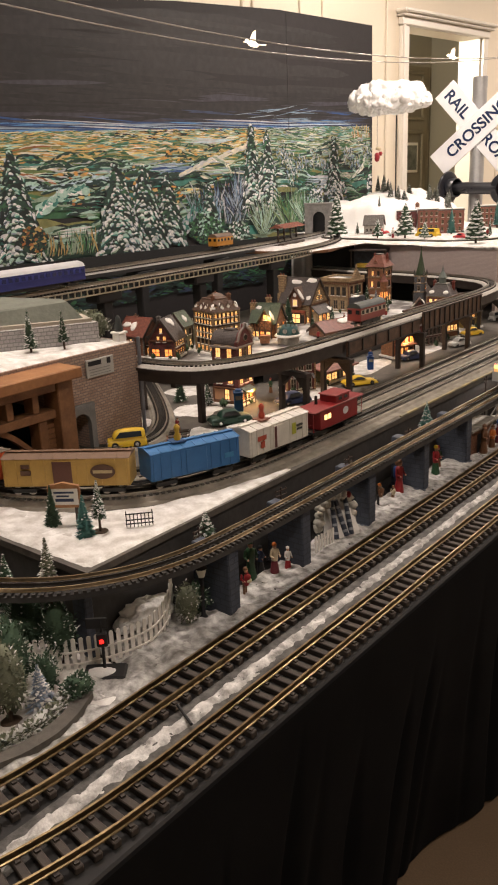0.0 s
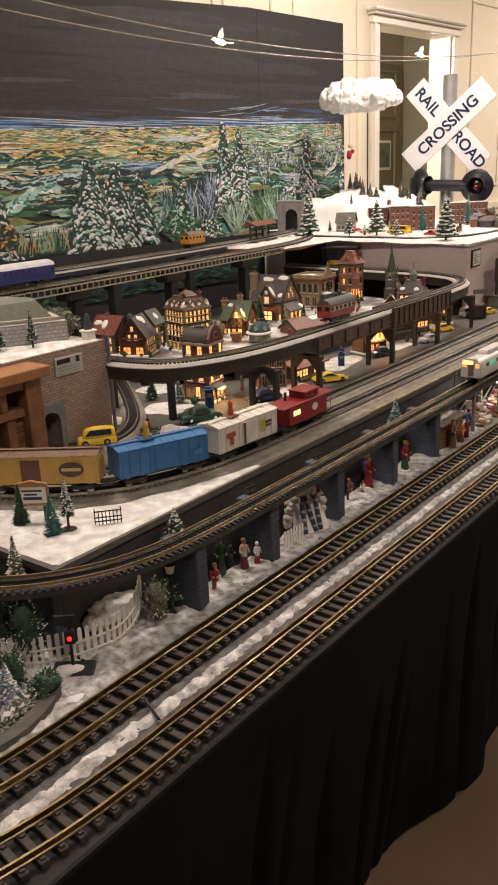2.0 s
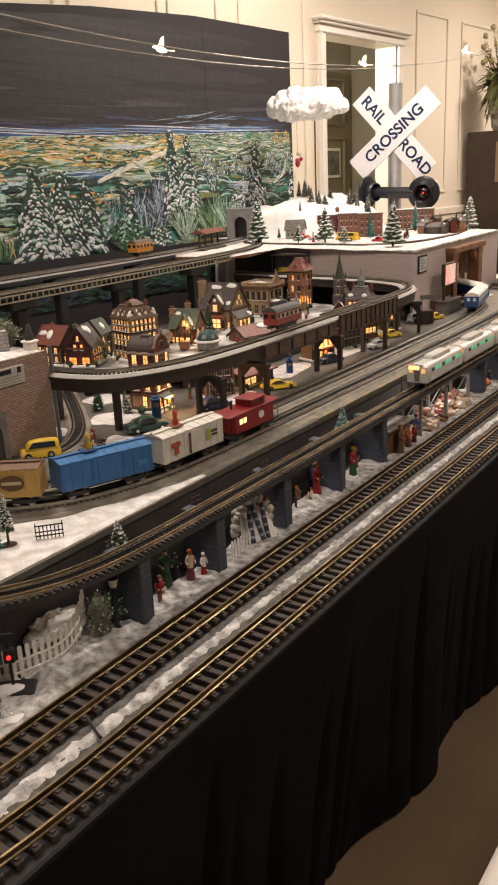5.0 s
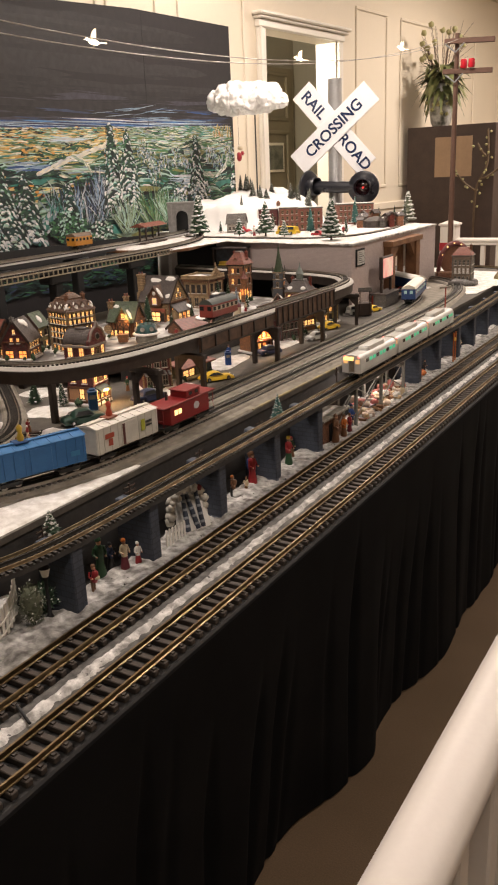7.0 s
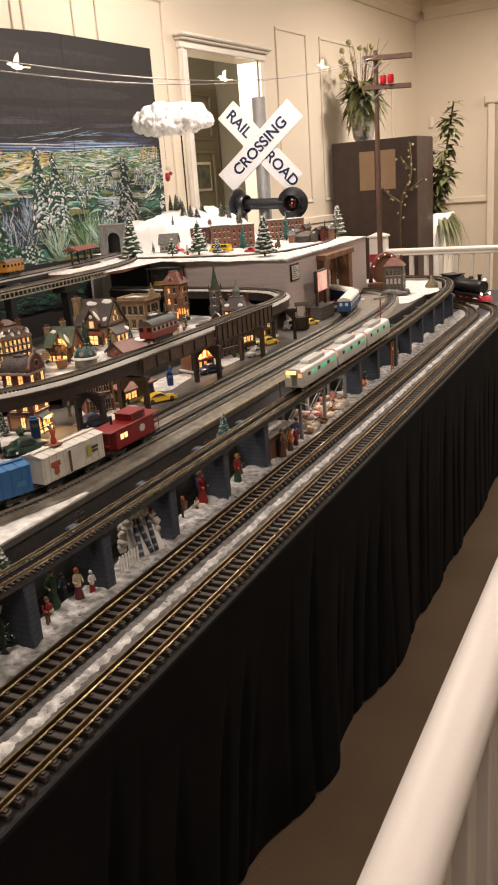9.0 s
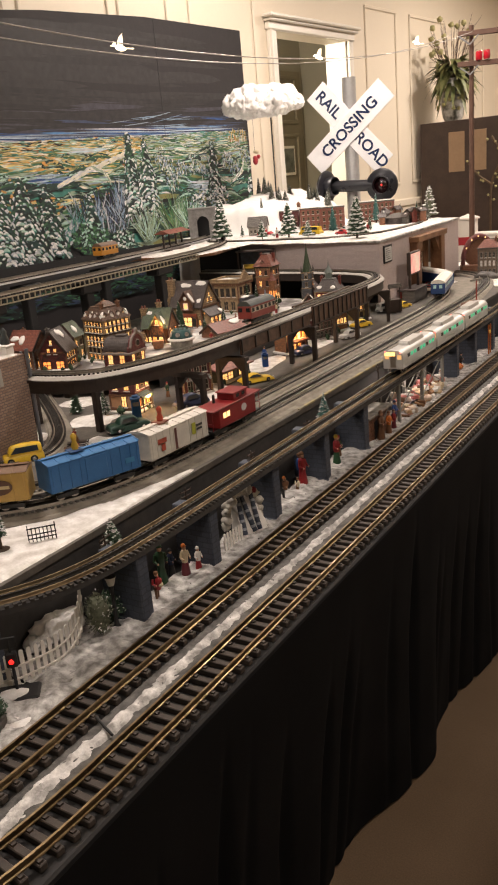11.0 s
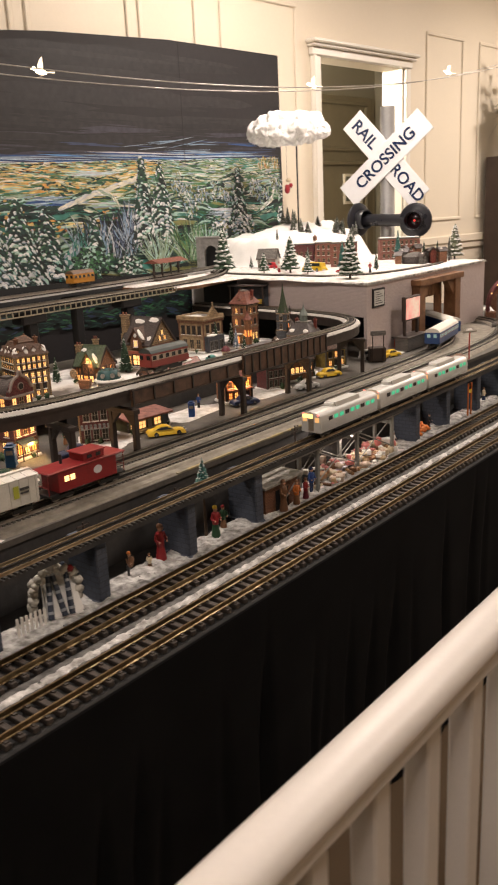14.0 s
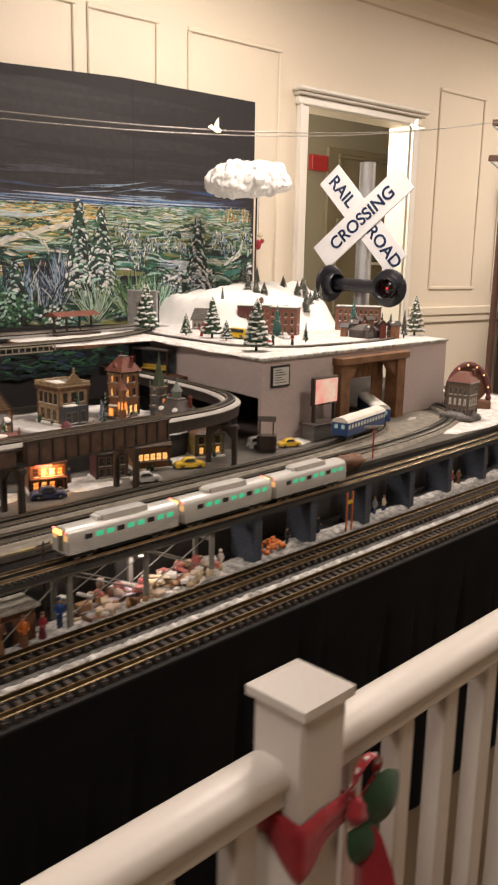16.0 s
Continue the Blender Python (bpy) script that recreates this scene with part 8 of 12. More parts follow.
# cottage
h6 = model_house("orange half-timbered model cottage with a green snowy roof", at_v(-1.655, 2.255, 12), 0.088, 0.080, 0.054, P_ORANGE)
gable(h6, 0.088, 0.080, 0.054, 0.052, R_GREEN, P_ORANGE, "x", seed=6, snow=False)
cg = part("cross_gable", Geo().box(-0.022, 0.022, -0.052, 0.0, 0.004, 0.060, pose(0.014, 0, 0), 0.0006), P_ORANGE, h6, "timbered cross gable")
part("gable_top", Geo().add([(-0.008, -0.0515, 0.060), (0.036, -0.0515, 0.060), (0.014, -0.0515, 0.096), (-0.008, 0.0, 0.060), (0.036, 0.0, 0.060), (0.014, 0.0, 0.096)], [(0, 1, 2), (3, 5, 4), (0, 3, 4, 1)]), P_ORANGE, cg, "", True)
for sx in (-1, 1):
    e = [(0.014, -0.058, 0.102), (0.014 + sx * 0.029, -0.058, 0.054), (0.014 + sx * 0.029, 0.0, 0.054), (0.014, 0.0, 0.102)]
    part("gable_roof", Geo().add(e + [(x, y, z - 0.005) for x, y, z in e], [(0, 1, 2, 3), (7, 6, 5, 4), (0, 4, 5, 1), (1, 5, 6, 2)]), R_GREEN, cg, "green shingled slope", True)
    sl = math.atan2(0.048, 0.029)
    snow_oval(cg, Matrix.Translation((0.014 + sx * 0.016, -0.036, 0.0765)) @ Matrix.Rotation(sx * sl, 4, "Y"), 0.034, 0.018, sx)
snow_oval(h6, roof_pose(0.088, 0.080, 0.054, 0.052, "front", -0.026, 0.72), 0.024, 0.016, 3)
timbers(h6, "front", 0.088, 0.080, -0.043, -0.010, 0.028, 0.052, 3)
for x0, x1 in ((-0.006, 0.012), (0.016, 0.034)):
    cross_brace(h6, "front", 0.088, 0.1044, x0, x1, 0.034, 0.058)
q6 = pose(0.014, -0.0522, 0)
for x in (-0.021, 0.0, 0.021):
    part("timber_stud", Geo().box(x - 0.0014, x + 0.0014, -0.0016, 0, 0.004, 0.060, q6), M_TIMBER, cg)
part("timber_rail", Geo().box(-0.022, 0.022, -0.0016, 0, 0.0305, 0.0330, q6).box(-0.022, 0.022, -0.0016, 0, 0.0585, 0.061, q6), M_TIMBER, cg)
window(h6, q6 @ pose(-0.0105, 0, 0.008), 0.013, 0.018, LITO)
window(h6, q6 @ pose(0.0105, 0, 0.008), 0.013, 0.018, LITY)
window(h6, q6 @ pose(0, 0, 0.066), 0.010, 0.014, LIT)
windows(h6, "right", 0.088, 0.080, (-0.02, 0.02), (0.010, 0.034), 0.010, 0.014, (LITO, LITY))
windows(h6, "front", 0.088, 0.080, (-0.034, -0.020), (0.008,), 0.008, 0.016, (LIT, LITY))
stone_stack(h6, -0.046, -0.010, 0.112, 0.024)
stone_stack(h6, -0.006, 0.022, 0.126, 0.020)
part("hanging_sign", Geo().lathe([(0.013, 0), (0.015, 0.003), (0.013, 0.006)], 16, pose(-0.040, -0.052, 0.030, 90)), P_TAN, h6, "round hanging sign")
part("sign_bracket", Geo().rod((-0.040, -0.040, 0.046), (-0.040, -0.056, 0.046), 0.001, None, 5), M_TIMBER, h6)
# inn
W7, D7, H7, R7 = 0.125, 0.118, 0.074, 0.078
h7 = model_house("large stone and timber model inn with a steep dark roof", at_v(-1.715, 2.545, 2), W7, D7, H7, P_TAN)
gable(h7, W7, D7, H7, R7, R_SLATE, P_TAN, "x", seed=7, snow=False)
for side, x, t, a, b in (("front", -0.020, 0.80, 0.050, 0.020), ("front", 0.040, 0.88, 0.046, 0.022), ("front", 0.050, 0.18, 0.022, 0.020)):
    snow_oval(h7, roof_pose(W7, D7, H7, R7, side, x, t), a, b, int(x * 900))
stone_stack(h7, -0.070, -0.030, 0.165, 0.030)
part("shopfront", Geo().box(-0.030, 0.046, -0.069, -0.0592, 0.002, 0.050, None, 0.001), P_PINK, h7, "terracotta shopfront")
part("fascia_board", Geo().box(-0.033, 0.049, -0.0715, -0.0692, 0.042, 0.052, None, 0.0006), mat("red_shop_paint", (0.36, 0.09, 0.05), 0.45, var=0.2, scale=60.0), h7, "red fascia board")
window(h7, pose(0.010, -0.0692, 0.008), 0.034, 0.030, LITY)
window(h7, pose(-0.022, -0.0692, 0.008), 0.010, 0.026, LIT)
window(h7, pose(0.038, -0.0692, 0.008), 0.010, 0.026, DIM)
dq = pose(0.006, -0.056, 0.060)
dg = part("dormer_front", Geo().box(-0.026, 0.026, -0.010, 0.040, 0, 0.030, dq, 0.0008).add([(-0.026, -0.010, 0.030), (0.026, -0.010, 0.030), (0, -0.010, 0.064), (-0.026, 0.04, 0.030), (0.026, 0.04, 0.030), (0, 0.04, 0.064)], [(0, 1, 2), (3, 5, 4)], dq), P_BROWN, h7, "brown dormer gable")
for sx in (-1, 1):
    e = [Vector((0, -0.017, 0.070)), Vector((sx * 0.034, -0.017, 0.024)), Vector((sx * 0.034, 0.05, 0.024)), Vector((0, 0.05, 0.070))]
    part("dormer_roof", Geo().add(e + [p - Vector((0, 0, 0.005)) for p in e], [(0, 1, 2, 3), (7, 6, 5, 4), (0, 4, 5, 1), (1, 5, 6, 2)], dq), R_BROWN, dg, "", True)
    snow_oval(dg, dq @ Matrix.Translation((sx * 0.019, -0.004, 0.0465)) @ Matrix.Rotation(sx * 0.93, 4, "Y"), 0.040, 0.016, 5 + sx)
window(h7, dq @ pose(0.0, -0.0103, 0.008), 0.014, 0.018, LIT, M_PSNOW)
part("round_light", Geo().lathe([(0.006, 0), (0.007, 0.0014), (0.005, 0.002)], 14, dq @ pose(0, -0.0103, 0.043, 90)), M_PSNOW, dg)
for z in (0.084, 0.102):
    window(h7, side_pose("right", W7, D7, 0.0 if z > 0.1 else -0.012, z), 0.009, 0.013, LITY)
window(h7, side_pose("right", W7, D7, 0.012, 0.084), 0.009, 0.013, LIT)
windows(h7, "right", W7, D7, (-0.040, 0.040), (0.046,), 0.010, 0.016, (LIT, DIM))
part("side_porch", Geo().box(W7 / 2 + 0.0002, W7 / 2 + 0.024, -0.048, 0.036, 0.002, 0.044, None, 0.001), P_CREAM, h7, "plastered side porch")
pr = [(W7 / 2, -0.054, 0.066), (W7 / 2 + 0.032, -0.054, 0.040), (W7 / 2 + 0.032, 0.042, 0.040), (W7 / 2, 0.042, 0.066)]
pq = part("porch_roof", Geo().add(pr + [(x, y, z - 0.005) for x, y, z in pr], [(0, 1, 2, 3), (7, 6, 5, 4), (0, 4, 5, 1), (1, 5, 6, 2), (2, 6, 7, 3)]), R_SLATE, h7, "dark porch roof", True)
snow_oval(pq, Matrix.Translation((W7 / 2 + 0.024, 0.030, 0.049)) @ Matrix.Rotation(0.68, 4, "Y"), 0.020, 0.024, 9)
for y, p in ((-0.032, LITY), (-0.006, LITO), (0.020, LITY)):
    window(h7, side_pose("right", W7 + 0.0484, D7, y, 0.006), 0.014, 0.030, p)
for x in (-0.052, 0.056):
    window(h7, side_pose("front", W7, D7, x, 0.010), 0.010, 0.018, LIT)
part("wall_quoin", Geo().box(W7 / 2 - 0.004, W7 / 2 + 0.0015, -D7 / 2 - 0.0015, -D7 / 2 + 0.004, 0.004, H7), P_GREY, h7)
# bank
h9 = model_house("tan model bank with a flat roof and dark corner shop", at_v(-1.735, 2.83, 2), 0.112, 0.105, 0.112, P_CREAM)
windows(h9, "front", 0.112, 0.105, spread(4, 0.100), (0.064,), 0.012, 0.028, (DIM, LIT, DIM))
windows(h9, "front", 0.112, 0.105, spread(3, 0.094), (0.014,), 0.016, 0.030, (DIM, LIT, DIM), P_TAN)
windows(h9, "right", 0.112, 0.105, spread(3, 0.09), (0.068,), 0.012, 0.026, (DIM, DIM))
part("corner_shop", Geo().box(0.0562, 0.076, -0.052, 0.040, 0.002, 0.056, None, 0.001), mat("dark_shop_paint", (0.05, 0.055, 0.065), 0.5, var=0.3, scale=50.0), h9, "dark corner shop")
windows(h9, "right", 0.1525, 0.105, (-0.034, -0.010, 0.020), (0.008,), 0.015, 0.030, (DIM, LIT, DIM), P_GREY)
part("shop_snow", Geo().ball((0.066, -0.02, 0.058), (0.012, 0.026, 0.004), 12, 7, 0.4, 2), M_PSNOW, h9, "snow on the shop roof")
part("belt_course", Geo().box(-0.058, 0.058, -0.0545, 0.0545, 0.054, 0.059, None, 0.0008), P_TAN, h9)
part("cornice", Geo().box(-0.060, 0.060, -0.0565, 0.0565, 0.102, 0.112, None, 0.001).box(-0.064, 0.064, -0.0605, 0.0605, 0.1122, 0.118, None, 0.001), P_TAN, h9)
for k in range(13):
    part("bracket", Geo().box(-0.058 + k * 0.0094, -0.0535 + k * 0.0094, -0.0602, -0.0567, 0.103, 0.1118), P_BROWN, h9)
    part("bracket", Geo().box(0.0602, 0.0637, -0.056 + k * 0.009, -0.052 + k * 0.009, 0.103, 0.1118), P_BROWN, h9)
for x0, x1, y0, y1 in ((-0.062, 0.062, -0.0595, -0.0535), (0.056, 0.062, -0.0535, 0.0595), (-0.062, -0.056, -0.0535, 0.0595), (-0.056, 0.056, 0.0535, 0.0595)):
    part("parapet", Geo().box(x0, x1, y0, y1, 0.1182, 0.128, None, 0.0008), P_CREAM, h9)
part("roof_snow", Geo().box(-0.055, 0.055, -0.0525, 0.0525, 0.1182, 0.122, None, 0.001), P_GREY, h9, "flat grey roof")
part("roof_snow", Geo().ball((-0.01, -0.02, 0.122), (0.04, 0.026, 0.0045), 14, 7, 0.4, 3), M_PSNOW, h9, "snow on the flat roof")
part("pediment", Geo().add([(0.0635, -0.03, 0.128), (0.0635, 0.03, 0.128), (0.0635, 0.0, 0.158), (0.055, -0.03, 0.128), (0.055, 0.03, 0.128), (0.055, 0.0, 0.158)], [(0, 1, 2), (3, 5, 4), (0, 2, 5, 3), (1, 4, 5, 2), (0, 3, 4, 1)]), P_TAN, h9, "", True)
part("finial", Geo().lathe([(0.003, 0.156), (0.005, 0.162), (0.002, 0.166), (0.003, 0.170), (0.0005, 0.174)], 10, pose(0.059, 0, 0)), P_TAN, h9)
# tower
h10 = model_house("stone model tower with a red hipped roof and glowing gothic base", at_v(-1.69, 3.03, 4), 0.070, 0.070, 0.146, P_PINK)
for z in (0.058, 0.104, 0.142):
    part("belt", Geo().box(-0.0375, 0.0375, -0.0375, 0.0375, z, z + 0.005, None, 0.0008), P_TAN, h10)
for side in ("front", "right"):
    windows(h10, side, 0.070, 0.070, (-0.020, 0.0, 0.020), (0.012,), 0.010, 0.026, (LITY, LIT, LITO))
    windows(h10, side, 0.070, 0.070, (-0.014, 0.014), (0.070,), 0.009, 0.020, (LIT, DIM))
    windows(h10, side, 0.070, 0.070, (-0.012, 0.012), (0.114,), 0.008, 0.016, (LIT, DIM))
    for k in range(6):
        part("corbel", Geo().box(-0.033 + k * 0.0125, -0.0285 + k * 0.0125, -0.0045, -0.0002, 0.134, 0.1418, side_pose(side, 0.070, 0.070, 0, 0)), P_TAN, h10)
hip(h10, 0.074, 0.074, 0.147, 0.044, 0.34, R_RED, 0.006)
for side in ("front", "right"):
    eaves_dormer(h10, side_pose(side, 0.070, 0.070, 0.0, 0.148) @ pose(0, 0.004, 0), 0.016, 0.016, R_RED, DIM)
part("roof_crest", Geo().box(-0.013, 0.013, -0.013, 0.013, 0.1912, 0.195, None, 0.0008), P_GREY, h10)
for x in (-0.026, 0.026):
    chimney(h10, x, 0.014, 0.160, 0.030, P_RED)
tur = part("corner_turret", Geo().lathe([(0.013, 0.0), (0.013, 0.082), (0.0155, 0.086), (0.0155, 0.092)], 12, pose(0.036, -0.036, 0)), P_ORANGE, h10, "round corner turret")
part("turret_roof", Geo().lathe([(0.018, 0.0922), (0.006, 0.112), (0.0006, 0.126)], 12, pose(0.036, -0.036, 0)), R_RED, tur, "red cone")
for a in (-140, -90, -45, 0, 40):
    part("slit_window", Geo().box(-0.002, 0.002, -0.0140, -0.0132, 0.030, 0.052, pose(0.036, -0.036, 0, 0, 0, a + 90)), LITO, tur)
part("entrance", Geo().box(-0.020, 0.014, -0.050, -0.0352, 0.002, 0.036, None, 0.001), P_TAN, h10, "stone entrance porch")
part("entrance_glow", Geo().box(-0.012, 0.006, -0.0512, -0.0502, 0.004, 0.028), LITO, h10)
part("snow_ledge", Geo().ball((-0.003, -0.044, 0.037), (0.020, 0.010, 0.004), 12, 7, 0.4, 6), M_PSNOW, h10, "snow on the porch")
# church and hall
h11 = model_house("small grey model church with a tall green spire", at_v(-1.515, 3.055, 10), 0.05, 0.060, 0.052, P_MAROON)
gable(h11, 0.05, 0.060, 0.052, 0.032, R_SLATE, P_MAROON, "y", seed=11)
tw11 = part("tower", Geo().box(-0.019, 0.019, -0.045, -0.007, 0.002, 0.118, None, 0.001), masonry("blue_grey_stone", (0.17, 0.18, 0.20), (0.009, 0.005)), h11, "blue-grey stone tower")
for z in (0.055, 0.088, 0.114):
    part("string_course", Geo().box(-0.0205, 0.0205, -0.0465, -0.0055, z, z + 0.004, None, 0.0006), P_TAN, tw11)
for sx in (-1, 1):
    for sy in (-0.045, -0.007):
        part("pinnacle", Geo().lathe([(0.004, 0.118), (0.0035, 0.128), (0.0004, 0.142)], 6, pose(sx * 0.018, sy, 0), False), P_GREY, tw11)
part("spire", Geo().lathe([(0.021, 0.1185), (0.013, 0.150), (0.005, 0.190), (0.0006, 0.225)], 8, pose(0, -0.026, 0), smooth=False), R_GREEN, h11, "green spire")
for sx in (0, 1):
    q11 = pose(0, -0.0452, 0) if not sx else pose(0.0192, -0.026, 0, 0, 0, 90)
    window(h11, q11 @ pose(0, 0, 0.094), 0.010, 0.016, DIM, P_TAN)
    window(h11, q11 @ pose(0, 0, 0.062), 0.008, 0.018, LITO if sx else DIM, P_TAN)
part("clock", Geo().lathe([(0.006, 0), (0.006, 0.001)], 14, pose(0, -0.0456, 0.112, 90)), P_WHITE, tw11)
windows(h11, "right", 0.05, 0.060, (-0.004, 0.014), (0.012,), 0.008, 0.024, (LITO, DIM))
h12 = model_house("red model hall with a grey hipped roof and a small cupola", at_v(-1.415, 3.02, 8), 0.090, 0.080, 0.050, P_RED)
hip(h12, 0.090, 0.080, 0.050, 0.040, 0.50, R_SLATE, 0.006)
part("roof_crest", Geo().box(-0.024, 0.024, -0.021, 0.021, 0.0902, 0.094, None, 0.0008), P_GREY, h12)
for x, t in ((-0.028, 0.3), (0.026, 0.5)):
    snow_oval(h12, Matrix.Translation((x, -0.036, 0.064)) @ Matrix.Rotation(0.95, 4, "X"), 0.022, 0.016, int(x * 700))
windows(h12, "front", 0.090, 0.080, spread(4, 0.080), (0.014,), 0.010, 0.024, (LITY, LIT, DIM), P_WHITE)
windows(h12, "right", 0.090, 0.080, spread(3, 0.066), (0.014,), 0.010, 0.024, (LITO, DIM, LIT), P_WHITE)
part("cornice", Geo().box(-0.0475, 0.0475, -0.0425, 0.0425, 0.045, 0.0496, None, 0.0006), P_WHITE, h12, "white cornice")
part("cupola", Geo().lathe([(0.014, 0.094), (0.014, 0.112), (0.018, 0.114), (0.016, 0.118), (0.005, 0.136), (0.003, 0.142), (0.0006, 0.160)], 8, pose(0.0, 0.0, 0), False), mat("grey_green_cupola", (0.17, 0.20, 0.18), 0.5, var=0.2, scale=60.0), h12, "grey-green cupola")
for sx in (-1, 1):
    chimney(h12, sx * 0.036, 0.02, 0.06, 0.036, P_RED)
h13 = model_house("low rust-roofed model shed beside the lane", at_v(-1.495, 2.42, 78), 0.19, 0.075, 0.016, P_BROWN, plinth=False)
gable(h13, 0.19, 0.075, 0.016, 0.026, R_RED, P_BROWN, "x", seed=13)
h14 = model_house("tiny red half-timbered model house with a snowy gable", at_v(-1.425, 2.86, 30), 0.05, 0.045, 0.022, P_RED)
gable(h14, 0.05, 0.045, 0.022, 0.032, R_BROWN, P_RED, "y", seed=14)
windows(h14, "front", 0.05, 0.045, (0.0,), (0.006,), 0.012, 0.014, (LITO,))
kio = thing("round_kiosk", "round teal model kiosk with a white snowy rim", "model kiosk", at_v(-1.535, 2.20))
part("drum", Geo().lathe([(0.034, 0.0), (0.034, 0.022)], 18), P_WHITE, kio)
part("rim", Geo().lathe([(0.042, 0.022), (0.044, 0.025), (0.040, 0.029)], 18), M_PSNOW, kio, "snowy rim")
part("roof", Geo().lathe([(0.036, 0.029), (0.030, 0.050), (0.024, 0.055)], 18), R_TEAL, kio, "teal roof drum")
for k in range(10):
    a = 2 * math.pi * k / 10
    part("finial", Geo().rod((0.024 * math.cos(a), 0.024 * math.sin(a), 0.055), (0.024 * math.cos(a), 0.024 * math.sin(a), 0.062), 0.0012, None, 5), M_TIMBER, kio)
for a in (200, 250, 300, 340):
    part("porthole", Geo().lathe([(0.007, 0), (0.007, 0.002)], 12, Matrix.Rotation(radians(a), 4, "Z") @ Matrix.Translation((0.0325, 0, 0.041)) @ Matrix.Rotation(radians(75), 4, "Y")), P_WHITE, kio)
tub = thing("planter_tub", "square brown planter tub beside the cottage", "planter", at_v(-1.60, 2.165, 30))
part("tub", Geo().add([(-0.014, -0.010, 0), (0.014, -0.010, 0), (0.014, 0.010, 0), (-0.014, 0.010, 0), (-0.017, -0.013, 0.024), (0.017, -0.013, 0.024), (0.017, 0.013, 0.024), (-0.017, 0.013, 0.024)], [(3, 2, 1, 0), (0, 1, 5, 4), (1, 2, 6, 5), (2, 3, 7, 6), (3, 0, 4, 7), (4, 5, 6, 7)]), P_ORANGE, tub)

# street under the trestle
W1, D1, H1 = 0.078, 0.070, 0.157
s1 = model_house("tall peach and maroon model inn with a dark barrel roof", at_s(-1.403, 1.768, 6), W1, D1, 0.048, P_PEACH, group="street houses")
part("base_course", Geo().box(-W1 / 2 - 0.0012, W1 / 2 + 0.0012, -D1 / 2 - 0.0012, D1 / 2 + 0.0012, 0.0042, 0.013, None, 0.001), P_BROWN, s1, "brown base course")
part("upper_storey", Geo().box(-W1 / 2 - 0.001, W1 / 2 + 0.001, -D1 / 2 - 0.001, D1 / 2 + 0.001, 0.0485, H1, None, 0.001), P_MAROON, s1, "maroon upper storeys")
part("string_course", Geo().box(-W1 / 2 - 0.003, W1 / 2 + 0.003, -D1 / 2 - 0.003, D1 / 2 + 0.003, 0.092, 0.0955, None, 0.001), P_TAN, s1, "tan string course")
for z, zh in ((0.060, 0.020), (0.128, 0.026)):
    windows(s1, "front", W1 + 0.002, D1 + 0.002, (-0.019, 0.016), (z,), 0.013, zh, (LITY, LIT), P_TAN)
    windows(s1, "right", W1 + 0.002, D1 + 0.002, (-0.022, 0.0, 0.022), (z,), 0.011, zh, (LITY, LIT, LITY, DIM), P_TAN)
    for x in (-0.019, 0.016):
        part("lintel", Geo().box(x - 0.010, x + 0.010, -D1 / 2 - 0.0042, -D1 / 2 - 0.0012, z + zh + 0.001, z + zh + 0.006, None, 0.0008), P_TAN, s1, "tan stone lintel")
windows(s1, "front", W1 + 0.001, D1 + 0.001, (0.004,), (0.016,), 0.013, 0.026, (LITY,), M_TIMBER)
windows(s1, "right", W1 + 0.001, D1 + 0.001, (-0.022, 0.0, 0.022), (0.014,), 0.013, 0.029, (LITO, LITY))
e1 = W1 / 2
canopy = [(e1 + 0.002, -0.032, 0.050), (e1 + 0.002, 0.016, 0.050), (e1 + 0.021, 0.016, 0.042), (e1 + 0.021, -0.032, 0.042)]
part("awning", Geo().add(canopy + [(x, y, z - 0.004) for x, y, z in canopy], [(0, 3, 2, 1), (4, 5, 6, 7), (0, 4, 7, 3), (1, 2, 6, 5), (2, 3, 7, 6)]), R_GREEN, s1, "dark green awning", True)
part("awning_valance", Geo().box(e1 + 0.0205, e1 + 0.0225, -0.033, 0.017, 0.034, 0.042, None, 0.0006), R_GREEN, s1)
for y in (-0.030, 0.014):
    part("awning_post", Geo().rod((e1 + 0.019, y, 0), (e1 + 0.019, y, 0.038), 0.0013), M_TIMBER, s1)
M_TAUPE = mat("taupe_stone_trim", (0.26, 0.215, 0.19), 0.6, var=0.2, scale=60.0, bump=0.3)
part("cornice", Geo().box(-e1 - 0.005, e1 + 0.005, -D1 / 2 - 0.005, D1 / 2 + 0.005, H1 - 0.006, H1 + 0.001, None, 0.0015), M_TAUPE, s1, "taupe cornice")
prof = [(-(D1 / 2 + 0.001) * math.cos(radians(a)), 0.036 * math.sin(radians(a))) for a in range(180, -1, -10)]
part("barrel_roof", Geo().sweep([(-e1 - 0.002, 0, H1 + 0.001), (e1 - 0.006, 0, H1 + 0.001)], prof, True), R_SLATE, s1, "dark barrel roof", True)
for k in range(6):
    x = -e1 + 0.002 + k * 0.0125
    part("roof_seam", Geo().sweep([(x, 0, H1 + 0.001), (x + 0.0012, 0, H1 + 0.001)], [(1.02 * a, 1.025 * b) for a, b in prof]), R_SLATE, s1, "", True)
part("roof_vent", Geo().box(-0.016, 0.012, -0.010, 0.012, H1 + 0.035, H1 + 0.041, None, 0.001), R_SLATE, s1)
curl = [(-0.038, 0.0), (-0.038, 0.011), (-0.032, 0.014), (-0.025, 0.030), (-0.013, 0.040), (-0.005, 0.043), (-0.0025, 0.053), (0.0025, 0.053), (0.005, 0.043), (0.013, 0.040), (0.025, 0.030), (0.032, 0.014), (0.038, 0.011), (0.038, 0.0)]
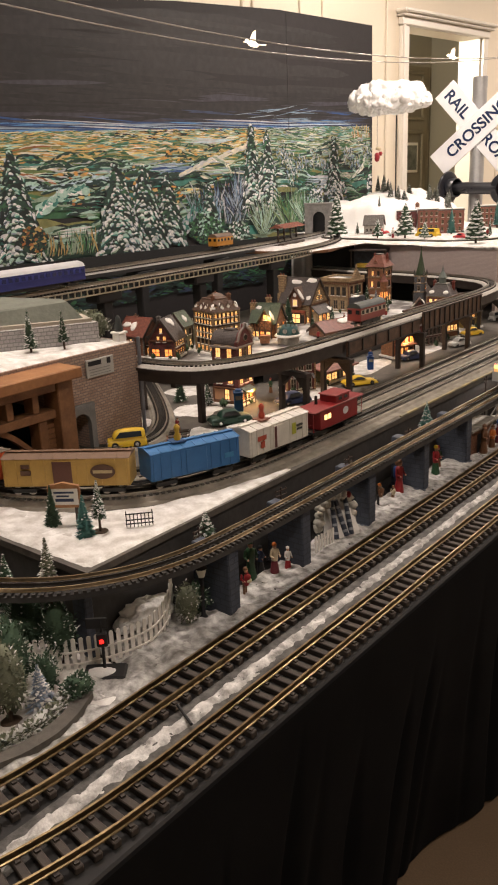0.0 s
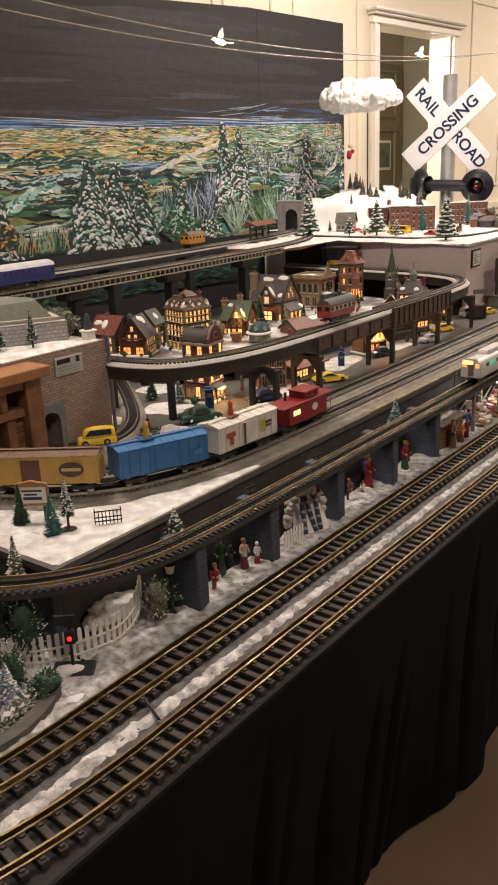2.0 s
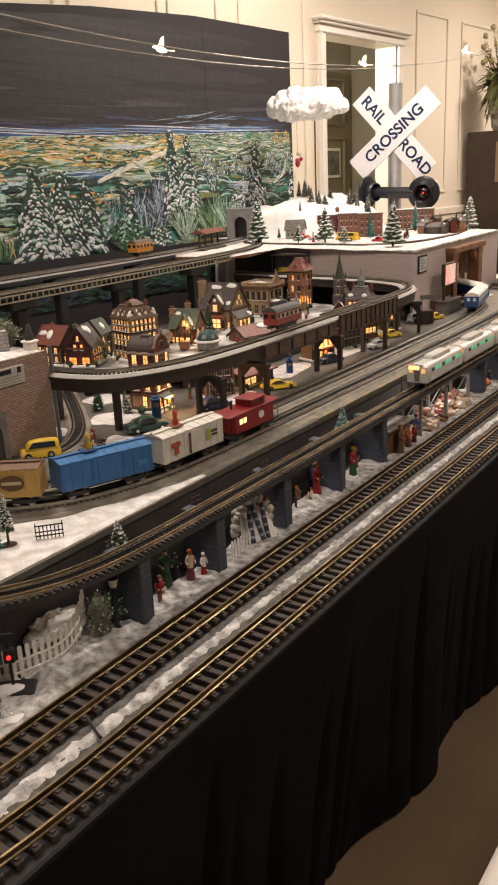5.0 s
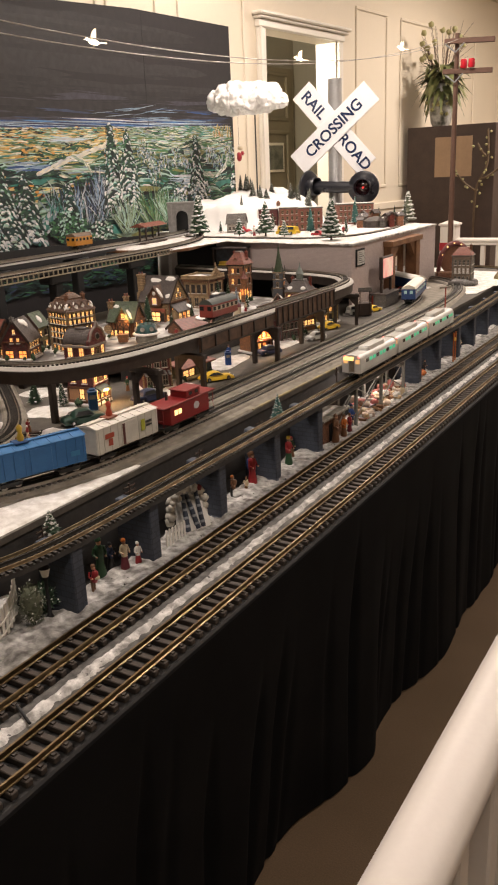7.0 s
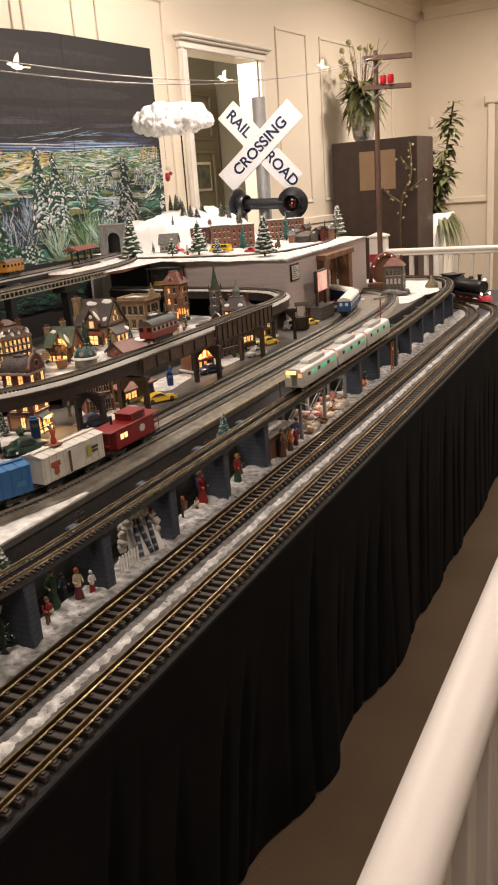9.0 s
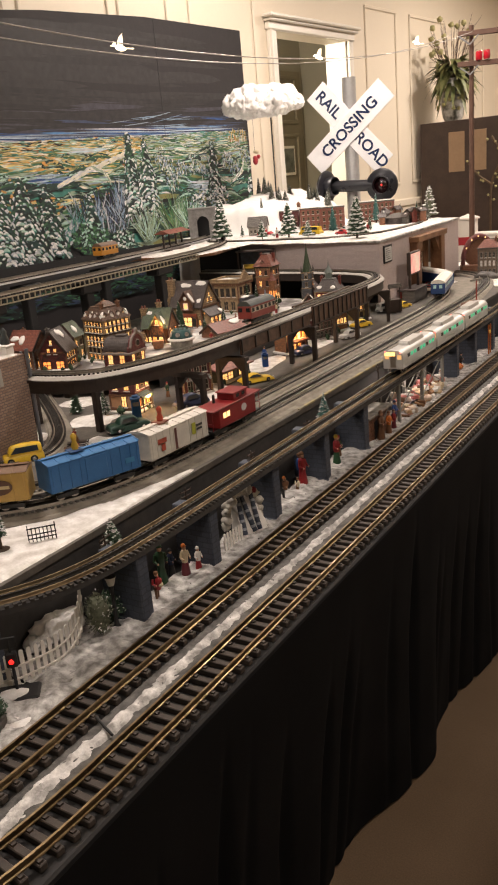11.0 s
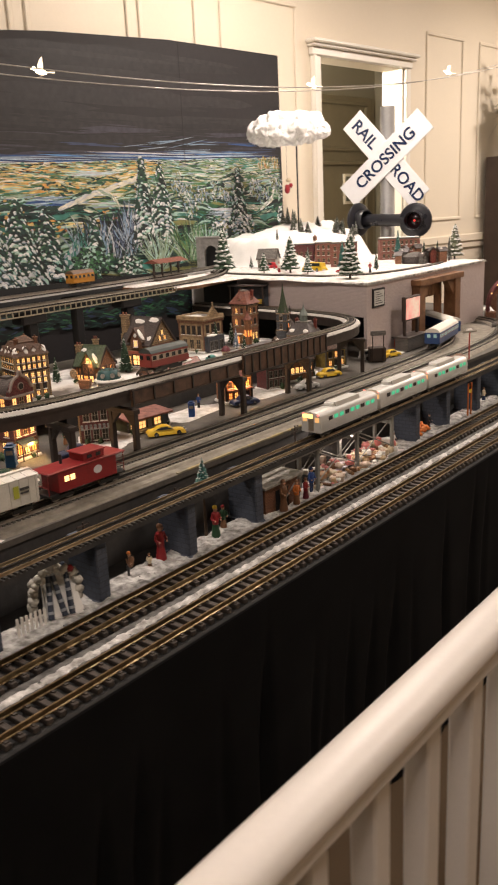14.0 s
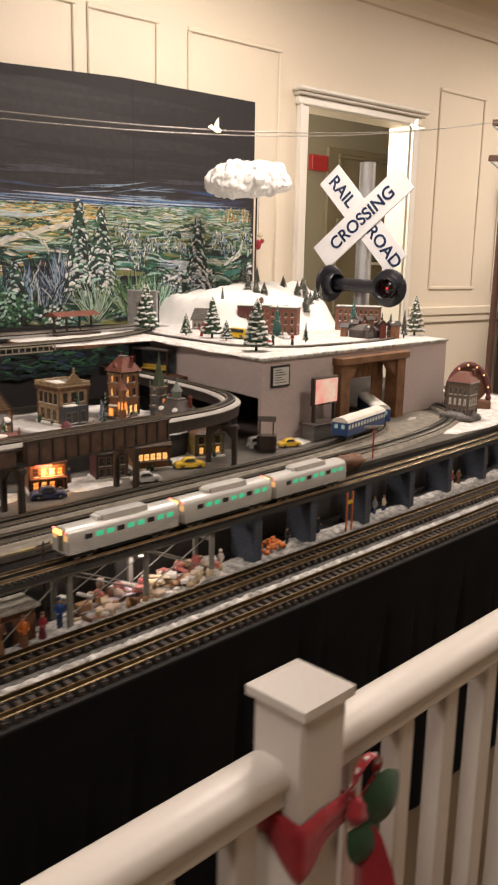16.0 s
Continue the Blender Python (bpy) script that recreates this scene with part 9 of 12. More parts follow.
part("curved_gable", Geo().prism(curl, e1 - 0.005, e1 + 0.003, Matrix(((0, 0, 1, 0), (1, 0, 0, 0), (0, 1, 0, H1 + 0.001), (0, 0, 0, 1)))), P_MAROON, s1, "maroon curved gable", True)
part("gable_coping", Geo().tube(smooth_line([(e1 + 0.0035, y, z + H1 + 0.002) for y, z in curl[1:-1]], 0.004), 0.0036, 6), M_TAUPE, s1, "taupe stone coping", True)
part("round_window", Geo().lathe([(0.009, 0), (0.010, 0.0016), (0.0075, 0.0022)], 18, Matrix.Translation((e1 + 0.0032, 0, H1 + 0.020)) @ Matrix.Rotation(radians(90), 4, "Y")), M_TAUPE, s1, "round window with a stone rim")
part("clock_face", Geo().lathe([(0.0070, 0), (0.0070, 0.0008)], 16, Matrix.Translation((e1 + 0.0056, 0, H1 + 0.020)) @ Matrix.Rotation(radians(90), 4, "Y")), DIM, s1)
s2 = model_house("dark maroon model shop with a grey striped awning", at_s(-1.335, 1.965, 52), 0.08, 0.07, 0.10, P_MAROON, group="street houses")
windows(s2, "front", 0.08, 0.07, spread(3, 0.066), (0.012, 0.062), 0.013, 0.026, (DIM, LITO, DIM), P_WHITE)
windows(s2, "right", 0.08, 0.07, spread(2, 0.05), (0.012, 0.062), 0.013, 0.026, (LITO, DIM), P_WHITE)
g = Geo()
for k in range(7):
    g.add([(-0.038 + k * 0.011, -0.036, 0.052), (-0.031 + k * 0.011, -0.036, 0.052), (-0.031 + k * 0.011, -0.056, 0.042), (-0.038 + k * 0.011, -0.056, 0.042)], [(0, 1, 2, 3)])
part("awning", g, P_GREY, s2, "striped awning")
s3 = model_house("low yellow model diner with a long rust roof", at_s(-1.322, 2.115, 87), 0.14, 0.055, 0.038, P_OLIVE, group="street houses")
part("roof", Geo().box(-0.077, 0.077, -0.042, 0.032, 0.0385, 0.044, pose(0, 0, 0, 6), 0.001), paint("pink_rust_roof", (0.50, 0.20, 0.16)), s3, "flat rust roof")
windows(s3, "front", 0.14, 0.055, (-0.05, -0.022, 0.032), (0.008,), 0.022, 0.018, (LITY, DIM, LITY), P_WHITE)
door(s3, "front", 0.14, 0.055, 0.004, 0.014, 0.028, P_WHITE)
part("bay", Geo().box(0.046, 0.068, -0.034, -0.0277, 0.002, 0.033, None, 0.001), paint("blue_grey", (0.16, 0.22, 0.26)), s3, "blue-grey bay")
s4 = model_house("brick model shop with bright lit arches", at_s(-1.315, 2.50, 70), 0.09, 0.06, 0.075, P_ORANGE, group="street houses")
windows(s4, "front", 0.09, 0.06, spread(4, 0.08), (0.010, 0.044), 0.011, 0.017, (LITO, DIM, LITO, LIT), P_RED)
part("neon_sign", Geo().box(-0.030, 0.010, -0.034, -0.0315, 0.064, 0.071, None, 0.0006), mat("red_neon", (0.8, 0.05, 0.05), 0.4, glow=1.4, glow_color=(1.0, 0.10, 0.08)), s4, "glowing red sign bar")
part("awning", Geo().box(-0.044, 0.044, -0.046, -0.0305, 0.036, 0.039, None, 0.0008), R_RED, s4, "rust-red awning")
hip(s4, 0.09, 0.06, 0.075, 0.02, 0.5, R_RED)
s5 = model_house("dark red model shop with white window frames", at_s(-1.31, 2.69, 72), 0.085, 0.06, 0.072, P_MAROON, group="street houses")
windows(s5, "front", 0.085, 0.06, spread(4, 0.076), (0.010, 0.040), 0.011, 0.020, (DIM, LITO, DIM), P_WHITE)
hip(s5, 0.085, 0.06, 0.072, 0.018, 0.5, R_SLATE)
s6 = model_house("orange model shop with a glowing row of windows", at_s(-1.325, 2.84, 72), 0.10, 0.06, 0.066, P_ORANGE, group="street houses")
windows(s6, "front", 0.10, 0.06, spread(5, 0.09), (0.026,), 0.013, 0.018, (LITY,))
gable(s6, 0.10, 0.06, 0.066, 0.03, R_BROWN, P_ORANGE, "x", seed=17)
s7 = model_house("yellow stone model shop beside the street", at_s(-1.33, 3.06, 72), 0.09, 0.06, 0.07, paint("yellow_stone", (0.50, 0.36, 0.10)), group="street houses")
windows(s7, "front", 0.09, 0.06, spread(3, 0.08), (0.012, 0.042), 0.012, 0.018, (LIT, DIM))
hip(s7, 0.09, 0.06, 0.07, 0.012, 0.7, R_BROWN)
for x, y, c, lab in ((-1.335, 1.705, (0.02, 0.10, 0.24), "blue police-style call box on the street"), (-1.285, 2.275, (0.02, 0.08, 0.30), "blue rounded mailbox on the street")):
    ob = thing("street_box", lab, "street box", at_s(x, y, 40) @ Matrix.Scale(1.3 if y < 2 else 1.0, 4))
    part("box", Geo().box(-0.009, 0.009, -0.009, 0.009, 0, 0.036, None, 0.0015), mat("blue_enamel", c, 0.35, var=0.15, scale=50), ob)
    part("cap", Geo().box(-0.010, 0.010, -0.010, 0.010, 0.0362, 0.040, None, 0.0012).block(0, 0, 0.0402, 0.012, 0.012, 0.004, 0.001), mat("blue_cap", tuple(0.8 * v for v in c), 0.35), ob)
    part("window", Geo().box(-0.006, 0.006, -0.0098, -0.0091, 0.024, 0.032), P_WHITE, ob)

# far end of the street
scr = thing("drive_in_screen", "small glowing pink screen in a dark frame on legs", "model screen", sm @ pose(0.255, -0.055, 0, 0, 0, 0))
part("frame", Geo().box(-0.066, 0.066, -0.008, 0.008, MID + 0.112, MID + 0.206, None, 0.002), M_TIMBER, scr, "dark frame")
part("screen", Geo().box(-0.059, 0.059, -0.0095, -0.0082, MID + 0.119, MID + 0.199), mat("glowing_screen", (0.85, 0.30, 0.26), 0.5, var=0.3, scale=16.0, tint=(0.55, 0.75, 0.60), glow=0.50, glow_color=(1.0, 0.40, 0.34)), scr, "glowing pink-red screen")
for x in (-0.06, 0.05):
    part("leg", Geo().box(x, x + 0.010, -0.005, 0.005, MID + 0.001, MID + 0.1118), M_TIMBER, scr)
part("base", Geo().box(-0.085, 0.085, -0.030, 0.026, MID + 0.001, MID + 0.050, None, 0.002), P_GREY, scr, "low grey base building")
part("base_roof", Geo().box(-0.090, 0.090, -0.034, 0.030, MID + 0.0502, MID + 0.056, None, 0.001), R_SLATE, scr)
bs = thing("street_sign_box", "dark post with a small grey sign box", "model sign", at_s(-1.245, 3.24, 40))
part("cabin", Geo().box(-0.03, 0.03, -0.02, 0.02, 0.0, 0.050, None, 0.002), M_TIMBER, bs)
part("sign", Geo().box(-0.028, 0.028, -0.024, -0.0205, 0.095, 0.112, None, 0.001), P_GREY, bs)
part("post", Geo().rod((-0.02, -0.022, 0.0), (-0.02, -0.022, 0.10), 0.002).rod((0.02, -0.022, 0.0), (0.02, -0.022, 0.10), 0.002), M_TIMBER, bs)
kio2 = thing("red_kiosk", "small red and orange model kiosk by the street", "model kiosk", at_s(-1.29, 3.50, 60))
part("body", Geo().box(-0.02, 0.02, -0.015, 0.015, 0, 0.042, None, 0.001), mat("red_kiosk_paint", (0.42, 0.05, 0.03), 0.4, var=0.15, scale=50), kio2)
part("roof", Geo().box(-0.03, 0.03, -0.025, 0.02, 0.0422, 0.048, None, 0.001), R_SLATE, kio2)
part("sign", Geo().box(-0.014, 0.014, -0.0165, -0.0152, 0.018, 0.034), P_WHITE, kio2)
fh = model_house("tan-grey model building with a red roof and many windows", at_s(-1.128, 4.20, 6), 0.088, 0.08, 0.145, masonry("drab_stone", (0.36, 0.27, 0.20), (0.010, 0.006)), group="street houses")
for side in ("front", "right"):
    windows(fh, side, 0.088, 0.08, spread(4, 0.078), (0.022, 0.062, 0.100), 0.009, 0.022, (DIM, DIM, M_PSNOW), P_WHITE)
hip(fh, 0.088, 0.08, 0.145, 0.035, 0.45, R_RED)
part("cornice", Geo().box(-0.050, 0.050, -0.0425, 0.0425, 0.1395, 0.1448, None, 0.001), P_WHITE, fh, "pale cornice")
chimney(fh, 0.03, 0.02, 0.157, 0.03, P_BROWN)
part("rubble", Geo().ball((0, -0.05, 0.01), (0.06, 0.02, 0.022), 14, 8, 0.6, 2).ball((0.05, 0.0, 0.01), (0.025, 0.05, 0.022), 14, 8, 0.6, 5), P_GREY, fh, "rubble at the foot")
tip = solid("model_haystack", Geo().lathe([(0.036, 0.0), (0.034, 0.012), (0.010, 0.045), (0.004, 0.062)], 12), paint("straw", (0.34, 0.28, 0.14)), "straw-coloured conical stack on the snow", "model stack", at_s(-1.01, 4.47))
FARSNOW = [(-1.215, 4.32), (-1.10, 4.10), (-1.02, 3.90), (-0.985, 3.93), (-0.975, 4.15), (-1.00, 4.42), (-1.06, 4.62), (-1.20, 4.60)]
tagged(solid("snow", Geo().prism(FARSNOW, MID + 0.0008, MID + 0.0030), M_SNOW, "flat white snow sheet round the far building", "snow", fix=True), kind="stuff")
wh = thing("ferris_arch", "dark red round arch ornament with tiny yellow lights", "ornament", at_s(-1.250, 4.46, 30) @ Matrix.Scale(1.1, 4))
part("arch", Geo().tube([(0.075 * math.cos(radians(a)), 0, 0.04 + 0.12 * math.sin(radians(a))) for a in range(-10, 191, 10)], 0.012, 8), P_MAROON, wh, "", True)
part("back", Geo().lathe([(0.07, 0), (0.07, 0.006)], 24, pose(0, 0.012, 0.085, 90)), P_BROWN, wh)
part("base", Geo().box(-0.085, 0.085, -0.025, 0.025, 0, 0.03, None, 0.003), P_BROWN, wh)
for a in range(20, 170, 25):
    part("bulb", Geo().ball((0.075 * math.cos(radians(a)), -0.013, 0.04 + 0.12 * math.sin(radians(a))), 0.0035, 7, 5), LITY, wh)
# unidentified dark object, built as a plain lump
solid("dark_rock", Geo().ball((0, 0, 0.012), (0.03, 0.055, 0.022), 14, 8, 0.5, 4), P_BROWN, "dark brown lump of unknown kind beside the track", "rubble", pose(-0.955, 3.28, MID + 0.004))
xp = thing("red_signal_mast", "thin red signal mast beside the track", "model signal", at_s(-1.01 + 0.05, 3.40))
part("mast", Geo().rod((0, 0, 0), (0, 0, 0.10), 0.0025), mat("red_mast", (0.35, 0.05, 0.03), 0.4), xp)
part("arm", Geo().box(-0.03, 0.03, -0.002, 0.002, 0.095, 0.102), P_WHITE, xp)

# town on top of the block
def at_t(x, y, turn=38):
    return pose(x, y, TOP + 0.004, 0, 0, turn)


sp = thing("stone_tunnel_portal", "grey cast stone tunnel portal on the snowy deck", "model portal", at_t(-2.425, 3.70, 24))
M_CAST = mat("pale_cast_stone", (0.34, 0.335, 0.325), 0.85, var=0.25, scale=60.0, bump=0.4, tint=(0.24, 0.235, 0.23))
ringp = [(math.cos(math.pi * k / 12), math.sin(math.pi * k / 12)) for k in range(13)]
pol = [(-0.065, 0), (-0.065, 0.15), (0.065, 0.15), (0.065, 0)] + [(0.032, 0)] + [(0.032 * c, 0.085 + 0.032 * s) for c, s in ringp] + [(-0.032, 0)]
n = len(pol)
part("face", Geo().add([(x, -0.012, z) for x, z in pol] + [(x, 0.012, z) for x, z in pol], [tuple(range(n))[::-1], tuple(range(n, 2 * n))] + [(i, (i + 1) % n, n + (i + 1) % n, n + i) for i in range(n)]), M_CAST, sp, "", True)
part("coping", Geo().box(-0.072, 0.072, -0.018, 0.016, 0.1502, 0.160, None, 0.002).box(-0.07, -0.05, -0.016, -0.0125, 0.0, 0.15, None, 0.001).box(0.05, 0.07, -0.016, -0.0125, 0.0, 0.15, None, 0.001), M_CAST, sp)
# black board behind the arch, standing in for the shade inside
part("dark_inside", Geo().box(-0.05, 0.05, 0.05, 0.055, 0.0, 0.14), M_BLACK, sp)
b0 = model_house("small white model house with a grey roof on the snow", at_t(-2.20, 3.86, 20), 0.09, 0.07, 0.045, P_WHITE, group="town buildings", plinth=False)
gable(b0, 0.09, 0.07, 0.045, 0.04, P_GREY, P_WHITE, "x", snow=False)
windows(b0, "front", 0.09, 0.07, spread(4, 0.08), (0.012,), 0.010, 0.014, (DIM,), P_WHITE)
for x, y, w, h, mtl, lab, tn in ((-2.13, 4.07, 0.10, 0.095, P_MAROON, "dark red model block on the snowy deck", 25), (-2.02, 4.10, 0.11, 0.10, M_REDBRICK, "red brick model block on the snowy deck", 25), (-1.84, 3.97, 0.12, 0.105, M_REDBRICK, "red brick model building with rows of windows", 30), (-1.80, 4.42, 0.20, 0.10, M_REDBRICK, "long red brick model building behind the trees", 38)):
    bq = model_house(lab, at_t(x, y, tn), w, 0.07, h, mtl, group="town buildings", plinth=False)
    windows(bq, "front", w, 0.07, spread(max(3, int(w / 0.025)), w * 0.9), (0.012, 0.045, 0.075)[: 2 + (h > 0.097)], 0.009, 0.016, (DIM,), P_TAN)
    windows(bq, "right", w, 0.07, (-0.018, 0.018), (0.012, 0.045), 0.009, 0.016, (DIM,), P_TAN)
    part("parapet", Geo().box(-w / 2 - 0.002, w / 2 + 0.002, -0.037, 0.037, h + 0.0002, h + 0.006, None, 0.001), P_GREY, bq)
    part("roof_snow", Geo().box(-w / 2 + 0.004, w / 2 - 0.004, -0.031, 0.031, h + 0.0062, h + 0.009, None, 0.001), M_PSNOW, bq, "snow on the roof")
tk = thing("water_tank", "small round dark water tank on a town roof", "model tank", at_t(-2.08, 4.085, 0) @ pose(0, 0, 0.106))
part("tank", Geo().lathe([(0.010, 0.008), (0.011, 0.026), (0.001, 0.036)], 12), P_BROWN, tk)
part("leg", Geo().rod((0.007, 0.007, 0), (0.007, 0.007, 0.009), 0.001).rod((-0.007, -0.007, 0), (-0.007, -0.007, 0.009), 0.001).rod((0.007, -0.007, 0), (0.007, -0.007, 0.009), 0.001).rod((-0.007, 0.007, 0), (-0.007, 0.007, 0.009), 0.001), M_TIMBER, tk)
fort = thing("round_fort", "low dark round model roundhouse ringed by a snowy track", "model building", at_t(-1.57, 4.16))
part("drum", Geo().lathe([(0.062, 0), (0.062, 0.028), (0.066, 0.030), (0.060, 0.033)], 20), R_SLATE, fort)
part("roof", Geo().lathe([(0.058, 0.033), (0.030, 0.048), (0.006, 0.052)], 20), P_GREY, fort)
for k, (dx, dy, w, h, mt) in enumerate(((-0.075, 0.03, 0.034, 0.050, P_GREY), (-0.03, 0.075, 0.030, 0.066, P_PINK), (0.03, 0.072, 0.036, 0.048, P_GREY), (0.075, 0.02, 0.032, 0.056, P_RED), (0.06, -0.05, 0.026, 0.036, P_GREY), (-0.06, -0.055, 0.028, 0.040, P_PINK), (0.10, 0.06, 0.040, 0.052, P_PINK), (-0.10, 0.08, 0.034, 0.060, P_RED))):
    yd = model_house("small weathered model shed round the roundhouse yard", at_t(-1.57 + dx, 4.16 + dy, 20 + 37 * k), w, w * 0.8, h, mt, group="yard sheds", plinth=False)
    gable(yd, w, w * 0.8, h, 0.012, R_SLATE, mt, "x", snow=k % 2 == 0, seed=40 + k)
    windows(yd, "front", w, w * 0.8, spread(2, w * 0.7), (h * 0.25, h * 0.6), 0.005, 0.008, (DIM,), P_WHITE)
    windows(yd, "right", w, w * 0.8, (0.0,), (h * 0.25, h * 0.6), 0.005, 0.008, (DIM,), P_WHITE)
small_track([(-2.40, 3.70), (-2.28, 3.55), (-2.05, 3.50), (-1.80, 3.47), (-1.60, 3.47), (-1.46, 3.62), (-1.43, 3.9), (-1.45, 4.15), (-1.52, 4.30), (-1.65, 4.32)], TOP + 0.004, 0.014, "thin model track round the snowy town", "town track", 2, 0.007, 0.022, tie_m=M_TIEDARK, h=0.003)
sh = thing("station_shelter", "open station shelter with a rust-red roof on posts", "model shelter", pose(-2.295, 3.25, TOP + 0.004, 0, 0, 12) @ Matrix.Scale(1.18, 4))
part("roof", Geo().add([(-0.035, -0.10, 0.062), (0.035, -0.10, 0.062), (0.035, 0.10, 0.062), (-0.035, 0.10, 0.062), (0, -0.10, 0.076), (0, 0.10, 0.076)], [(0, 1, 4), (1, 2, 5, 4), (2, 3, 5), (3, 0, 4, 5), (0, 3, 2, 1)]), R_RED, sh)
for y in (-0.085, -0.03, 0.03, 0.085):
    part("post", Geo().box(-0.003, 0.003, y - 0.003, y + 0.003, 0, 0.062), M_TIMBER, sh)
part("platform", Geo().box(-0.03, 0.03, -0.10, 0.10, -0.002, 0.006, None, 0.001), M_TIMBER, sh)
tst = thing("trolley_stop", "small dark trolley stop with a yellow bench under the deck", "model shelter", pose(-1.93, 3.36, DECK - 0.004, 0, 0, 12))
part("roof", Geo().box(-0.085, 0.085, -0.035, 0.03, 0.085, 0.092, None, 0.001), R_SLATE, tst)
part("wall", Geo().box(-0.08, 0.08, 0.02, 0.026, 0.0, 0.085), paint("blue_grey_wall", (0.10, 0.12, 0.15)), tst)
part("bench", Geo().box(-0.06, 0.06, -0.015, 0.0, 0.012, 0.016).box(-0.06, 0.06, 0.0, 0.002, 0.016, 0.03), mat("yellow_bench_paint", (0.55, 0.38, 0.05), 0.5), tst)
part("floor", Geo().box(-0.16, 0.16, -0.05, 0.05, -0.03, 0.0, None, 0.002), M_WOOD, tst, "brown plank floor")
part("post", Geo().box(-0.08, -0.074, -0.03, -0.024, 0, 0.085).box(0.074, 0.08, -0.03, -0.024, 0, 0.085), M_TIMBER, tst)
part("stand", Geo().box(-0.012, 0.012, -0.012, 0.012, MID + 0.0005 - DECK + 0.004, -0.0302), M_TIMBER, tst)

# small things: trees, figurines, cars, fences, goods
M_PINE = mat("bottle_brush_green", (0.035, 0.070, 0.040), 0.9, var=0.4, scale=90.0, bump=0.2, tint=(0.055, 0.095, 0.055))
M_TEAL = mat("bottle_brush_teal", (0.050, 0.150, 0.135), 0.9, var=0.35, scale=90.0, bump=0.2, tint=(0.08, 0.20, 0.18))
M_SAGE = mat("sage_needles", (0.12, 0.135, 0.085), 0.95, var=0.35, scale=80.0, bump=0.2, tint=(0.16, 0.17, 0.12))
M_FROST = mat("blue_frosted_needles", (0.30, 0.36, 0.44), 0.9, var=0.3, scale=80.0, bump=0.2, tint=(0.15, 0.19, 0.25))
M_GREYTREE = mat("grey_green_needles", (0.17, 0.18, 0.15), 0.95, var=0.3, scale=80.0, bump=0.2)
M_FLOCK = mat("flocked_snow", (0.78, 0.78, 0.76), 0.95, var=0.12, scale=90.0, bump=0.4)
M_BARK = mat("small_trunk", (0.075, 0.048, 0.030), 0.85, var=0.3, scale=70.0, bump=0.4)
M_PICKET = mat("white_picket_plastic", (0.76, 0.73, 0.68), 0.5, var=0.08, scale=60.0, bump=0.08)
M_LAMPGLASS = mat("frosted_lamp_glass", (0.80, 0.78, 0.72), 0.35, var=0.03)
M_REDLENS = mat("lit_red_lens", (0.9, 0.03, 0.02), 0.3, glow=3.0, glow_color=(1.0, 0.015, 0.012))
M_TRUSS = mat("grey_truss_plastic", (0.22, 0.22, 0.20), 0.5, var=0.12, scale=60.0, bump=0.08)
M_CHROME = mat("bright_trim", (0.6, 0.6, 0.6), 0.2, 0.9, var=0.05)
M_TYRE = mat("toy_tyre", (0.015, 0.015, 0.015), 0.7, var=0.2)
M_GLASSD = mat("car_window", (0.03, 0.035, 0.04), 0.12, var=0.05, coat=0.5)
M_SKIN = mat("painted_skin", (0.50, 0.28, 0.18), 0.55, var=0.1)
TOY = {}


def toy(r, g_, b):
    k = (r, g_, b)
    if k not in TOY:
        TOY[k] = mat("toy_paint", k, 0.45, var=0.14, scale=60.0, bump=0.08)
    return TOY[k]


def needle(g, p, d, length, width):
    """A bent sprig of three faces."""
    d = Vector(d).normalized()
    side = d.cross(Vector((0, 0, 1)))
    side = side.normalized() if side.length > 0.05 else Vector((1, 0, 0))
    p = Vector(p)
    q = p + d * length * 0.55 + Vector((0, 0, width * 0.25))
    e = p + d * length
    g.add([p - side * width * 0.3, p + side * width * 0.3, q - side * width * 0.5, q + side * width * 0.5, e, q + Vector((0, 0, -width * 0.6))], [(0, 1, 3, 2), (2, 3, 4), (2, 5, 3), (0, 5, 1)])


def brush_tree(m, h, w, green, label, snow=0.35, trunk=0.12, base=False, seed=1, name="model_tree", group="model trees", power=1.0):
    """A bottle-brush conifer."""
    r = random.Random(seed * 31 + int(h * 1000))
    ob = thing(name, label, "model tree", m, group)
    part("trunk", Geo().rod((0, 0, -0.001), (0, 0, h * 0.9), h * 0.022 + 0.0006, 0.0006, 7), M_BARK, ob)
    if base:
        part("base", Geo().lathe([(h * 0.16, 0), (h * 0.16, 0.002), (h * 0.13, 0.004)], 14), M_BARK, ob, "round dark base")
    g = Geo()
    z0 = h * trunk
    g.lathe([(w * 0.30, z0 + 0.02 * h), (w * 0.22, z0 + (h - z0) * 0.4), (w * 0.03, h * 0.95)], 9)
    n = 330
    for k in range(n):
        t = (k / n) ** 1.25
        rad = w / 2 * (1 - t) ** power * r.uniform(0.72, 1.08) + 0.0012
        a = k * 2.39996 + r.uniform(-0.3, 0.3)
        z = z0 + (h - z0) * t * 0.97
        if r.random() < snow:
            g.use(1)
        else:
            g.use(0)
        needle(g, (math.cos(a) * rad * 0.25, math.sin(a) * rad * 0.25, z), (math.cos(a), math.sin(a), 0.30 - 0.35 * (1 - t) + r.uniform(-0.1, 0.1)), rad * 0.80, w * 0.12 * (1.1 - 0.6 * t) + 0.0012)
    part("crown", g, [green, M_FLOCK], ob)
    return ob


